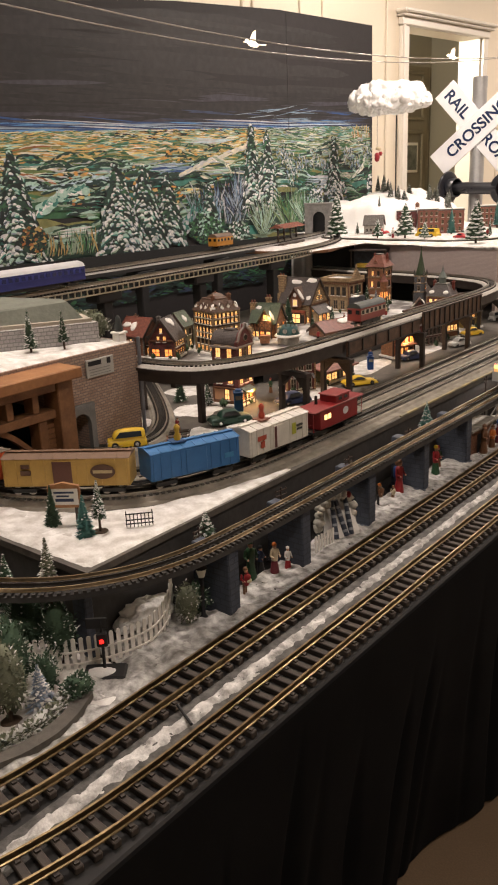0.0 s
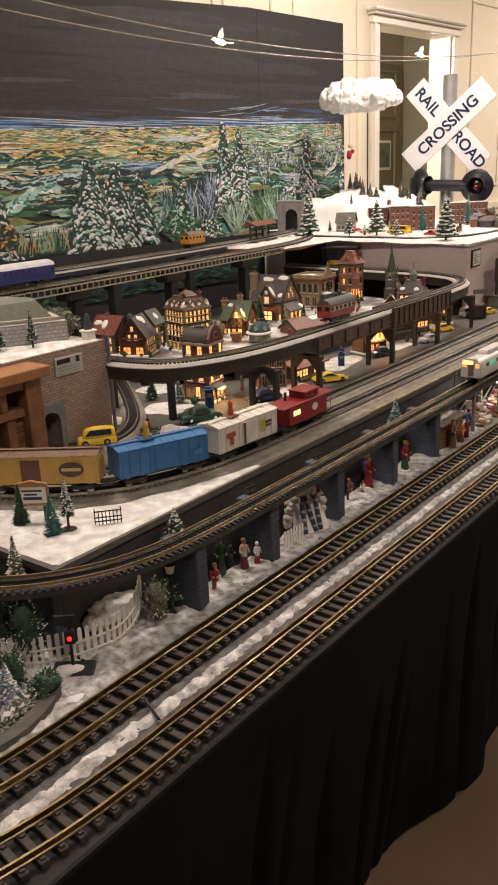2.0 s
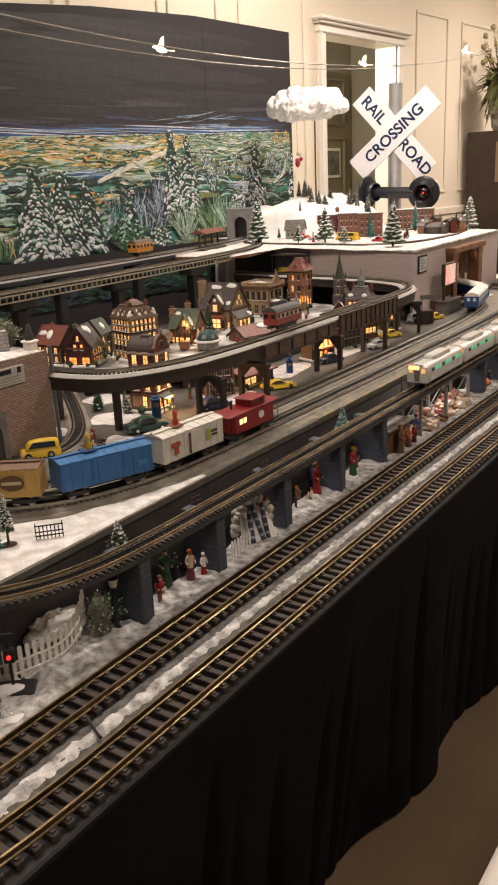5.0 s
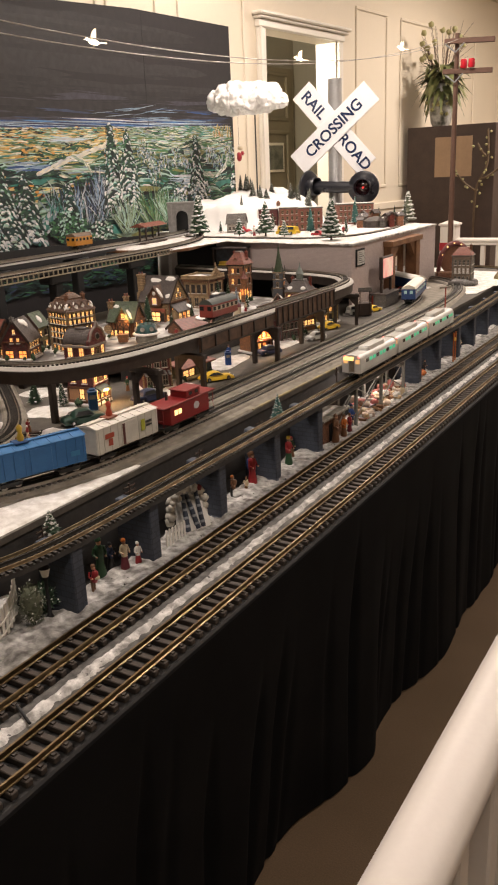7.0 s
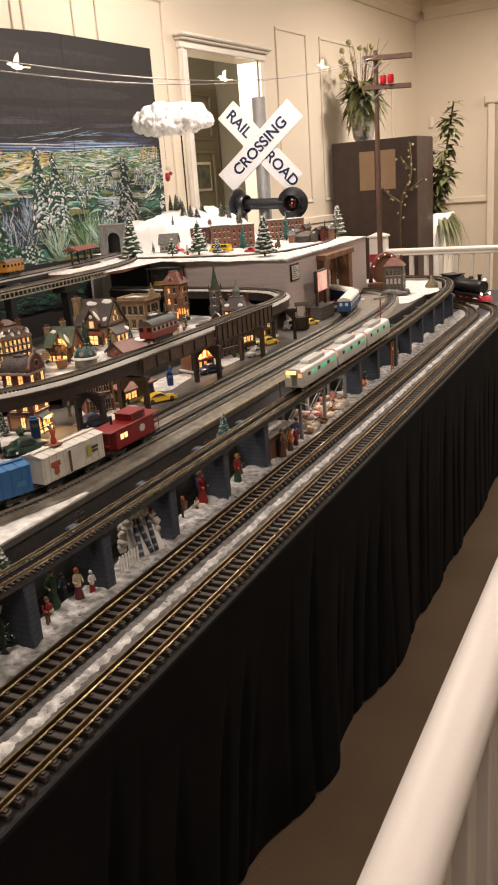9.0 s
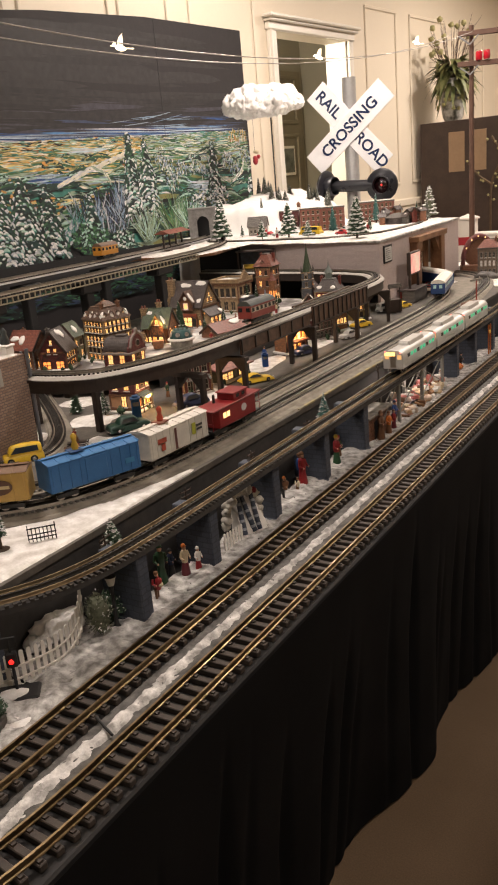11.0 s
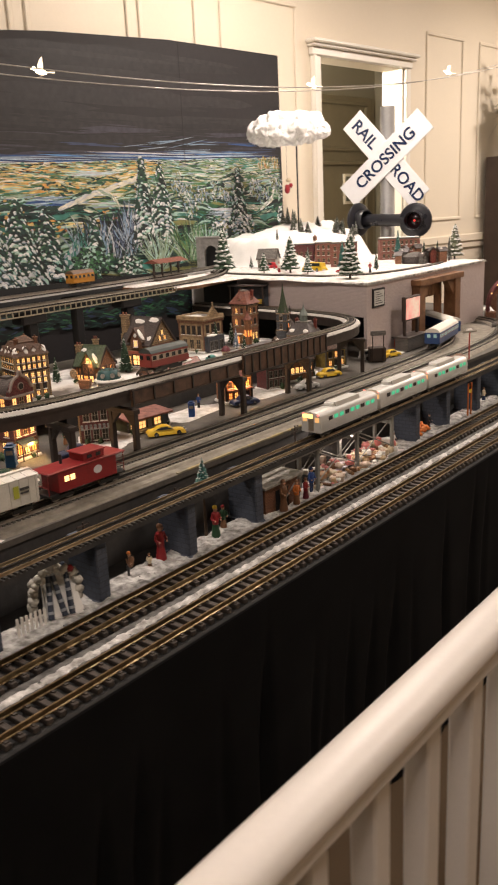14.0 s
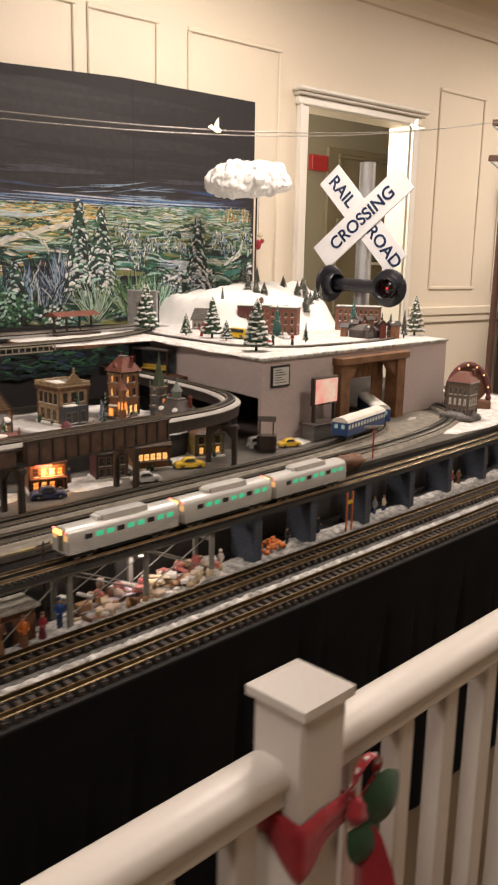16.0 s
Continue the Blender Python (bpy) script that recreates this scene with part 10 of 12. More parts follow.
def tier_tree(m, h, w, label, n=6, green=M_PINE, seed=2, name="model_tree"):
    """A moulded fir of tiers with snow lying on every tier."""
    r = random.Random(seed)
    ob = thing(name, label, "model tree", m, "model trees")
    part("trunk", Geo().rod((0, 0, -0.001), (0, 0, h * 0.3), h * 0.03, h * 0.02, 8), M_BARK, ob)
    z0 = h * 0.10
    g, s = Geo(), Geo()
    for k in range(n):
        t = k / n
        rad = w / 2 * (1 - t) + 0.03 * w
        zb = z0 + (h - z0) * t
        zt = z0 + (h - z0) * min(1.0, t + 1.9 / n)
        arms = max(6, 12 - k)
        g.lathe([(0.001, zb + 0.015 * h), (rad * 0.80, zb + 0.006 * h), (rad * 0.55, (zb + zt) / 2), (0.002, zt)], 11)
        for i in range(arms):
            a = 2 * math.pi * (i + 0.5 * (k % 2)) / arms + r.uniform(-0.12, 0.12)
            ca, sa = math.cos(a), math.sin(a)
            lr = rad * r.uniform(0.88, 1.08)
            tip = (ca * lr, sa * lr, zb + r.uniform(-0.01, 0.01) * h)
            wd = rad * math.pi / arms * 1.4
            root = (ca * rad * 0.1, sa * rad * 0.1, zt - 0.02 * h)
            mid = Vector(root).lerp(Vector(tip), 0.62) + Vector((0, 0, 0.012 * h))
            l, q = mid + Vector((-sa, ca, 0)) * wd - Vector((0, 0, 0.02 * h)), mid - Vector((-sa, ca, 0)) * wd - Vector((0, 0, 0.02 * h))
            low = mid - Vector((0, 0, 0.07 * h))
            g.add([root, tip, mid, l, q, low], [(0, 3, 2), (0, 2, 4), (2, 3, 1), (2, 1, 4), (3, 5, 1), (5, 4, 1), (0, 5, 3), (0, 4, 5)])
            c = Vector(root).lerp(Vector(tip), r.uniform(0.66, 0.8)) + Vector((0, 0, 0.014 * h))
            if r.random() < 0.72:
                s.ball(c, (wd * 0.58, wd * 0.58, 0.022 * h), 7, 5, 0.5, k * 7 + i)
            if (i + k) % 2:
                c = Vector(root).lerp(Vector(tip), r.uniform(0.35, 0.5)) + Vector((0, 0, 0.016 * h))
                s.ball(c, (wd * 0.5, wd * 0.5, 0.018 * h), 7, 5, 0.5, k * 5 + i)
    s.ball((0, 0, h * 0.97), (0.03 * w, 0.03 * w, 0.035 * h), 7, 5)
    part("crown", g, green, ob)
    tagged(part("snow_clumps", s, M_FLOCK, ob, "white snow lying on the branches"), kind="stuff")
    return ob


def bush(m, size, h, leafs, label, snow=0.0, seed=3, name="model_shrub", n=900):
    r = random.Random(seed)
    ob = thing(name, label, "model shrub", m, "model shrubs")
    st = Geo()
    for k in range(4):
        a = k * 1.6
        st.rod((0, 0, -0.001), (size * 0.25 * math.cos(a), size * 0.25 * math.sin(a), h * 0.5), 0.0012, 0.0008, 5)
    part("stem", st, M_BARK, ob)
    g = Geo().ball((0, 0, h * 0.55), (size * 0.36, size * 0.36, h * 0.36), 9, 7, 0.5, seed)
    for k in range(n):
        z = r.uniform(-0.9, 1)
        a = r.uniform(0, 2 * math.pi)
        q = math.sqrt(max(0, 1 - z * z))
        rr = r.uniform(0.72, 1.08) + 0.62 * noise.noise(Vector((math.cos(a) * q * 2 + seed, math.sin(a) * q * 2, z * 2)))
        d = Vector((math.cos(a) * q, math.sin(a) * q, z))
        g.use(1 if r.random() < snow else 0)
        needle(g, (d.x * size * 0.40 * rr, d.y * size * 0.40 * rr, h * 0.55 + d.z * h * 0.38 * rr), d + Vector((r.uniform(-0.6, 0.6), r.uniform(-0.6, 0.6), r.uniform(-0.3, 0.6))), size * 0.085, size * 0.052)
    part("foliage", g, [leafs, M_FLOCK], ob)
    return ob


def figurine(x, y, z, h, coat, legs, label, turn=0, skirt=False, hat=None, scarf=None, stoop=0.0, name="figurine", load=None):
    """A painted figurine in one mesh."""
    m = pose(x, y, z, 0, 0, turn)
    g = Geo()
    s = h / 1.75
    g.use(1)
    if skirt:
        g.lathe([(0.26 * s, 0.02 * s), (0.24 * s, 0.25 * s), (0.17 * s, 0.7 * s), (0.13 * s, 0.95 * s)], 10)
    else:
        for d in (-0.085, 0.085):
            g.rod((d * s, 0.03 * s * (1 if d > 0 else -1), 0), (d * s * 0.9, 0, 0.85 * s), 0.075 * s, 0.10 * s, 7)
            g.ball((d * s, -0.05 * s, 0.03 * s), (0.07 * s, 0.13 * s, 0.05 * s), 7, 5)
    g.use(0)
    g.lathe([(0.17 * s, 0.75 * s), (0.19 * s, 0.9 * s), (0.20 * s, 1.2 * s), (0.19 * s, 1.38 * s), (0.08 * s, 1.48 * s)], 10, Matrix.Rotation(stoop, 4, "X"))
    for d in (-1, 1):
        sh, el, ha = (d * 0.2 * s, 0, 1.36 * s), (d * 0.28 * s, -0.04 * s, 1.08 * s), (d * 0.20 * s, -0.24 * s, 1.0 * s)
        g.rod(sh, el, 0.065 * s, 0.06 * s, 6).rod(el, ha, 0.058 * s, 0.05 * s, 6)
        g.use(2).ball(ha, 0.055 * s, 6, 4).use(0)
    g.use(2).ball((0, -0.03 * s - stoop * 0.5 * s, 1.60 * s), (0.115 * s, 0.125 * s, 0.145 * s), 9, 7)
    g.use(3).lathe([(0.14 * s, 1.66 * s), (0.135 * s, 1.72 * s), (0.10 * s, 1.80 * s), (0.02 * s, 1.84 * s)], 9, Matrix.Translation((0, -stoop * 0.5 * s, 0)))
    if scarf:
        g.use(4).lathe([(0.12 * s, 1.42 * s), (0.15 * s, 1.47 * s), (0.11 * s, 1.52 * s)], 9)
    if load:
        g.use(5).ball((0.05 * s, -0.36 * s, 1.02 * s), (0.17 * s, 0.14 * s, 0.14 * s), 8, 6, 0.2, 2)
    return solid(name, g, [coat, legs, M_SKIN, hat or M_TIMBER, scarf or coat, load or coat], label, "figurine", m, "figurines")


RED_, GRN_, BLU_, BRN_, CRM_, BLK_, WHT_, YEL_, ORG_, NAV_, MRN_ = (toy(*c) for c in ((0.27, 0.018, 0.022), (0.022, 0.070, 0.030), (0.025, 0.07, 0.24), (0.16, 0.075, 0.035), (0.62, 0.52, 0.36), (0.02, 0.02, 0.022), (0.72, 0.70, 0.66), (0.66, 0.46, 0.03), (0.60, 0.17, 0.03), (0.02, 0.035, 0.09), (0.13, 0.02, 0.03)))

# snow on the platform corner, between the bend and the edge
def loft(name, outer, inner, z, amp, freq, label, steps=14, material=None):
    n = len(outer)
    v = []
    for i in range(n):
        for j in range(steps + 1):
            p = outer[i].lerp(inner[i], j / steps)
            rim = min(i, n - 1 - i, j, steps - j)
            hgt = amp * (0.6 + 0.6 * noise.noise(Vector((p.x * freq, p.y * freq, 2.1))) + 0.3 * noise.noise(Vector((p.x * freq * 4, p.y * freq * 4, 5))))
            v.append((p.x, p.y, z + (-0.002 if rim == 0 else max(0.0006, hgt))))
    k = steps + 1
    return tagged(solid(name, Geo().add(v, [(i * k + j, i * k + j + 1, (i + 1) * k + j + 1, (i + 1) * k + j) for i in range(n - 1) for j in range(steps)], None, True), material or M_SNOW, label, "snow", fix=True), kind="stuff")


out_l = smooth_line([(-1.60, 0.879), (-1.30, 0.879), (-1.1, 0.879), (-0.985, 0.879)], 0.02)[:-1] + smooth_line([(-0.964, 0.885), (-0.964, 1.0), (-0.965, 1.24), (-0.965, 1.42)], 0.02)
inn_a = smooth_line([(-1.60, 0.937), (-1.42, 0.937), (-1.29, 0.965), (-1.16, 1.035), (-1.07, 1.13), (-1.012, 1.27), (-0.985, 1.36), (-0.968, 1.43)], 0.004)
inn_l = [inn_a[round(i * (len(inn_a) - 1) / (len(out_l) - 1))] for i in range(len(out_l))]
loft("snow", out_l, inn_l, MID, 0.005, 20, "white snow sheet on the corner of the platform", 16)
# snow patches along the street and at the far bend
def blot(cx, cy, rx, ry, z, label, turn=0.0, amp=0.004, material=None):
    g = Geo()
    n, rings = 28, 6
    v = [(cx, cy, z + amp)]
    for i in range(1, rings + 1):
        for k in range(n):
            a = 2 * math.pi * k / n
            s = (i / rings) * (1 + 0.35 * noise.noise(Vector((math.cos(a) * 1.6 + cx * 9, math.sin(a) * 1.6 + cy * 9, 0))))
            p = Matrix.Rotation(turn, 3, "Z") @ Vector((math.cos(a) * rx * s, math.sin(a) * ry * s, 0))
            v.append((cx + p.x, cy + p.y, z + (amp * (1 - (i / rings) ** 2) * (0.8 + 0.5 * noise.noise(Vector((p.x * 40, p.y * 40, 3)))) if i < rings else -0.0015)))
    f = [(0, 1 + k, 1 + (k + 1) % n) for k in range(n)]
    for i in range(rings - 1):
        b = 1 + i * n
        f += [(b + k, b + n + k, b + n + (k + 1) % n, b + (k + 1) % n) for k in range(n)]
    g.add(v, f, None, True)
    return tagged(solid("snow", g, material or M_SNOW, label, "snow"), kind="stuff")


for cx, cy, rx, ry, tn in ((-1.265, 1.37, 0.045, 0.085, 0.3), (-1.30, 1.50, 0.05, 0.06, 0.2), (-1.44, 1.66, 0.06, 0.07, 0), (-1.60, 1.80, 0.07, 0.06, 0.5), (-1.50, 1.50, 0.06, 0.04, 0), (-1.24, 1.62, 0.045, 0.08, 0), (-1.30, 1.95, 0.07, 0.11, 0), (-1.32, 2.30, 0.06, 0.14, 0), (-1.30, 2.62, 0.06, 0.10, 0), (-1.36, 2.98, 0.05, 0.14, 0), (-1.30, 3.42, 0.06, 0.14, 0.2), (-1.04, 4.40, 0.085, 0.20, 0.2), (-1.20, 4.66, 0.16, 0.13, 0.5), (-1.26, 4.06, 0.06, 0.07, 0.4), (-1.42, 4.80, 0.16, 0.09, 0)):
    blot(cx, cy, rx, ry, MID + 0.001, "patch of white cotton snow on the street", tn)

# snow in the low corner
TR = smooth_line(FRONT_IN, 0.02)
def corner_snow(x, y):
    d = min((p.x - x) ** 2 + (p.y - y) ** 2 for p in TR) ** 0.5
    inside = x < min(TR, key=lambda p: (p.x - x) ** 2 + (p.y - y) ** 2).x + 0.001 and d > 0.048
    if not inside or y > 0.868:
        return LOW - 0.003
    return LOW + max(0.0006, 0.006 * (0.55 + 0.6 * noise.noise(Vector((x * 20, y * 20, 1)))))


tagged(solid("snow", Geo().sheet(span(-1.50, -0.815, 0.012), span(0.22, 0.872, 0.012), corner_snow), M_SNOW, "white snow ground in the low corner of the table", "snow"), kind="stuff")
tagged(solid("snow", Geo().sheet(span(-0.955, -0.822, 0.010), span(0.868, 1.05, 0.010), lambda x, y: LOW + 0.0005 + 0.005 * (0.6 + 0.6 * noise.noise(Vector((x * 22, y * 22, 1))))), M_DIRTY, "trodden snow beside the picket fence", "snow"), kind="stuff")

# platform corner: sign, trees, bench
sg = thing("station_sign", "white rest-area board with a carved brown frame on two posts", "sign", pose(-1.132, 0.978, MID, 0, 0, 35) @ Matrix.Scale(1.12, 4))
part("board", Geo().box(-0.023, 0.023, -0.0015, 0.0015, 0.034, 0.062, None, 0.0005), mat("sign_cream", (0.78, 0.76, 0.70), 0.5, var=0.08), sg, "pale board")
M_CARVED = mat("carved_orange_wood", (0.40, 0.20, 0.085), 0.5, var=0.25, scale=60.0, bump=0.3, tint=(0.25, 0.11, 0.045))
part("frame", Geo().box(-0.026, 0.026, -0.003, 0.003, 0.030, 0.0345, None, 0.001).box(-0.026, -0.0225, -0.003, 0.003, 0.0345, 0.062, None, 0.001).box(0.0225, 0.026, -0.003, 0.003, 0.0345, 0.062, None, 0.001).prism([(-0.026, 0.0), (0.026, 0.0), (0.024, 0.005), (0.012, 0.007), (0.0, 0.010), (-0.012, 0.007), (-0.024, 0.005)], -0.003, 0.003, Matrix.Translation((0, 0, 0.062)) @ Matrix.Rotation(radians(90), 4, "X")), M_CARVED, sg, "carved brown frame")
for d in (-0.018, 0.018):
    part("post", Geo().box(d - 0.0025, d + 0.0025, -0.0025, 0.0025, -0.001, 0.031), M_TIMBER, sg)
for k, (a, b, c) in enumerate(((-0.016, 0.016, 0.0535), (-0.012, 0.008, 0.0475), (-0.014, 0.015, 0.040))):
    part("print", Geo().box(a, b, -0.0021, -0.0016, c, c + (0.003 if k < 2 else 0.005)), NAV_, sg, "dark blue bar of print")
brush_tree(pose(-1.150, 0.962, MID), 0.078, 0.034, M_PINE, "dark green bottle-brush tree beside the sign", 0.05, 0.03, seed=1)
brush_tree(pose(-1.065, 0.962, MID), 0.078, 0.040, M_TEAL, "teal bottle-brush tree on the platform snow", 0.10, 0.02, seed=2)
brush_tree(pose(-1.056, 0.988, MID), 0.098, 0.030, M_PINE, "slim flocked tree on a bare trunk and base", 0.55, 0.30, True, seed=3)
brush_tree(pose(-1.045, 0.864, LOW), 0.183, 0.050, M_SAGE, "snowy grey tree beside the platform edge", 0.55, 0.45, seed=4)
brush_tree(pose(-1.085, 0.812, LOW), 0.165, 0.05, M_PINE, "dark flocked tree at the low corner", 0.35, 0.4, seed=5)
brush_tree(pose(-0.938, 1.126, LOW), 0.160, 0.052, M_PINE, "tall flocked tree in front of the black fascia", 0.5, 0.62, seed=6)
brush_tree(pose(-0.899, 1.885, LOW), 0.185, 0.040, M_TEAL, "tall flocked teal tree behind the raised track", 0.35, 0.66, seed=7)

bench = thing("fence_panel", "small black wrought fence panel standing in the snow", "fence", pose(-1.014, 1.041, MID + 0.004, 0, 0, 48))
for z in (0.004, 0.011, 0.022):
    part("rail", Geo().box(-0.024, 0.024, -0.0009, 0.0009, z, z + 0.0018), M_BLACK, bench)
for k in range(8):
    x = -0.0225 + k * 0.0064
    part("bar", Geo().box(x - 0.0008, x + 0.0008, -0.0009, 0.0009, -0.002, 0.024 + (0.005 if k in (0, 7) else 0)), M_BLACK, bench)

# low corner: lamp, picket fence, signal, shrubs
lp = thing("street_lamp", "black lamp post with a white frosted lantern", "lamp", pose(-0.880, 1.045, LOW + 0.001) @ Matrix.Diagonal((1.35, 1.35, 1.0, 1)))
part("post", Geo().lathe([(0.006, 0), (0.006, 0.006), (0.0026, 0.012), (0.0022, 0.075), (0.0036, 0.078), (0.0022, 0.081)], 10), M_BLACK, lp)
part("lantern", Geo().lathe([(0.004, 0.082), (0.0068, 0.096), (0.0068, 0.0975)], 10), M_LAMPGLASS, lp, "frosted white lantern")
part("cap", Geo().lathe([(0.0078, 0.0975), (0.005, 0.102), (0.0012, 0.106), (0.0008, 0.110)], 10), M_BLACK, lp)
fen = thing("picket_fence", "white picket fence that curves round the corner", "fence")
FEN = smooth_line([(-1.06, 0.742, 0), (-0.975, 0.795, 0), (-0.936, 0.831, 0), (-0.911, 0.878, 0), (-0.898, 0.938, 0), (-0.905, 0.985, 0.014), (-0.925, 1.018, 0.036)], 0.0118)
pk = Geo().box(-0.0033, 0.0033, -0.0009, 0.0009, 0, 0.0455).add([(-0.0033, -0.0009, 0.0455), (0.0033, -0.0009, 0.0455), (-0.0018, -0.0009, 0.0475), (0.0018, -0.0009, 0.0475), (-0.0033, 0.0009, 0.0455), (0.0033, 0.0009, 0.0455), (-0.0018, 0.0009, 0.0475), (0.0018, 0.0009, 0.0475)], [(0, 1, 3, 2), (5, 4, 6, 7), (1, 5, 7, 3), (4, 0, 2, 6), (2, 3, 7, 6)]).mesh("picket", M_PICKET)
for i, p in enumerate(FEN):
    o = new("picket", pk)
    o.parent = fen
    o.matrix_local = turned(p, heading(FEN, i) + math.pi / 2, LOW + 0.001 + p.z) @ Matrix.Diagonal((1, 1, 1.14, 1))
for z in (0.012, 0.032):
    part("rail", Geo().sweep([p + Vector((0, 0, LOW + z)) for p in FEN], [(0.001, -0.0015), (0.0028, -0.0015), (0.0028, 0.0015), (0.001, 0.0015)]), M_PICKET, fen, "", True)
sgn = thing("track_signal", "dark signal mast with a lit red lamp on a snowy base", "signal", pose(-0.893, 0.836, LOW + 0.001, 0, 0, 40))
part("base", Geo().box(-0.032, 0.032, -0.020, 0.020, 0, 0.011, None, 0.003), M_BLACK, sgn, "black base")
part("mast", Geo().rod((0, 0, 0.010), (0, 0, 0.095), 0.0026, 0.0022), M_BLACK, sgn)
part("head", Geo().box(-0.008, 0.008, -0.005, 0.005, 0.052, 0.076, None, 0.002).box(-0.022, 0.010, -0.0015, 0.0015, 0.082, 0.100, None, 0.001), M_BLACK, sgn, "black signal head and board")
part("lens", Geo().ball((0.0, -0.006, 0.063), (0.0036, 0.0026, 0.0036), 10, 7), M_REDLENS, sgn, "lit red lens")
part("snow", Geo().ball((-0.006, -0.006, 0.0108), (0.022, 0.012, 0.005), 12, 7, 0.5, 4), M_FLOCK, sgn, "snow on the base")
part("column", Geo().box(-0.977, -0.945, 0.852, 0.868, LOW, 0.868, None, 0.002), M_PIER, mid, "slate-grey support post")
brush_tree(pose(-0.902, 0.725, LOW + 0.002), 0.076, 0.046, M_FROST, "small blue-white frosted spruce", 0.45, 0.08, seed=8)
bt = bush(pose(-0.915, 0.682, LOW + 0.002), 0.062, 0.125, M_SAGE, "leafy grey-green tree on a thin trunk with a round base", 0.06, 9, "model_tree", 1100)
part("trunk", Geo().rod((0, 0, 0), (0, 0, 0.08), 0.003, 0.002), M_BARK, bt)
part("base", Geo().lathe([(0.0155, 0), (0.0155, 0.002), (0.012, 0.004)], 16), M_BARK, bt, "round dark base")
HEDGE = smooth_line([(-0.900, 0.777), (-0.879, 0.736), (-0.868, 0.693), (-0.869, 0.657), (-0.874, 0.630), (-0.90, 0.57), (-0.95, 0.50)], 0.0115)
solid("garden_lane", Geo().sweep([p + Vector((0.026, 0.004, LOW)) for p in HEDGE], [(-0.012, 0.0), (0.012, 0.0), (0.011, 0.0145), (-0.011, 0.0145)]), M_ROAD, "narrow dark grey lane beside the snowy hedge", "lane", fix=True)
hg = thing("snowy_hedge", "low speckled snowy hedge along the grey lane", "hedge")
g = Geo()
rh = random.Random(12)
for i, p in enumerate(HEDGE):
    for k in range(60):
        a, e = rh.uniform(0, 6.28), rh.uniform(-0.2, 1)
        g.use(1 if rh.random() < 0.4 else 0)
        d = Vector((math.cos(a), math.sin(a), e))
        needle(g, (p.x + d.x * 0.006, p.y + d.y * 0.006, LOW + 0.010 + d.z * 0.008), d, 0.009, 0.0045)
part("foliage", g, [M_SAGE, M_FLOCK], hg)
for bx, by, s, h, mt, sn, lab in ((-0.889, 1.017, 0.046, 0.078, M_SAGE, 0.12, "snow-dusted grey-green shrub beside the lamp"), (-0.905, 1.060, 0.05, 0.055, M_PINE, 0.1, "dark green shrub behind the lamp"), (-0.972, 0.818, 0.062, 0.118, M_PINE, 0.16, "tall dark speckled shrub behind the picket fence"), (-1.03, 0.80, 0.07, 0.12, M_PINE, 0.12, "dark evergreen shrub in the corner"), (-1.02, 0.74, 0.05, 0.10, M_SAGE, 0.1, "dark grey-green shrub at the corner"), (-0.925, 0.752, 0.045, 0.07, M_PINE, 0.1, "dark low shrub before the fence"), (-0.885, 0.775, 0.05, 0.036, M_PINE, 0.12, "low dark shrub at the fence foot"), (-0.955, 0.720, 0.06, 0.13, M_PINE, 0.08, "dark bushy shrub in the corner"), (-1.12, 0.74, 0.08, 0.13, M_SAGE, 0.25, "snow-flecked shrub in the corner"), (-1.2, 0.80, 0.08, 0.15, M_PINE, 0.3, "snow-flecked dark shrub in the corner")):
    bush(pose(bx, by, LOW + 0.001), s, h, mt, lab, sn, int(-bx * 900 + by * 77))
g = cotton(Geo(), (0, 0, 0.036), (0.046, 0.022, 0.020), 0, 1.3, 0.40, 4)
cotton(g, (-0.040, 0.002, 0.026), (0.020, 0.014, 0.014), 0, 5.3, 0.40, 3)
tagged(solid("cotton_tuft", g, M_COTTON, "loose tuft of grey-white cotton lying behind the fence", "cotton", pose(-0.938, 0.972, LOW - 0.002, 0, 0, 78)), kind="stuff")

# small telephone poles before the fascia
for x, y, h in ((-0.932, 1.10, 0.140), (-0.925, 1.33, 0.140), (-0.915, 1.56, 0.140), (-0.902, 1.80, 0.140), (-0.900, 2.235, 0.175), (-0.90, 3.05, 0.145)):
    tp = thing("telephone_pole", "small dark telephone pole with two crossarms", "pole", pose(x, y, LOW, 0, 0, random.uniform(-8, 8)), "telephone poles")
    part("pole", Geo().rod((0, 0, 0), (0, 0, h), 0.0022, 0.0017, 8), M_TIMBER, tp)
    for z in (h - 0.008, h - 0.018):
        part("crossarm", Geo().box(-0.0012, 0.0012, -0.016, 0.016, z, z + 0.0022), M_TIMBER, tp)
        part("insulator", Geo().rod((0, -0.014, z + 0.002), (0, -0.014, z + 0.005), 0.001, n=6), M_TIMBER, tp)
        part("insulator", Geo().rod((0, 0.014, z + 0.002), (0, 0.014, z + 0.005), 0.001, n=6), M_TIMBER, tp)
part("edge_strip", Geo().sweep([Vector((x, y, MID)) for x, y in ((-0.962, 1.87), (-0.961, 2.1), (-0.959, 2.6), (-0.961, 3.2))], [(-0.004, -0.001), (0.004, -0.001), (0.004, 0.0035), (-0.004, 0.0035)]), mat("worn_yellow_edge", (0.34, 0.27, 0.12), 0.8, var=0.3, scale=30.0, tint=(0.20, 0.18, 0.13), spread=0.8), mid, "worn yellow edge strip", True)
solid("track_wire", Geo().rod((-0.742, 0.835, LOW + 0.013), (-0.698, 0.815, LOW + 0.013), 0.0022), M_BLACK, "short black wire between the front tracks", "wire")

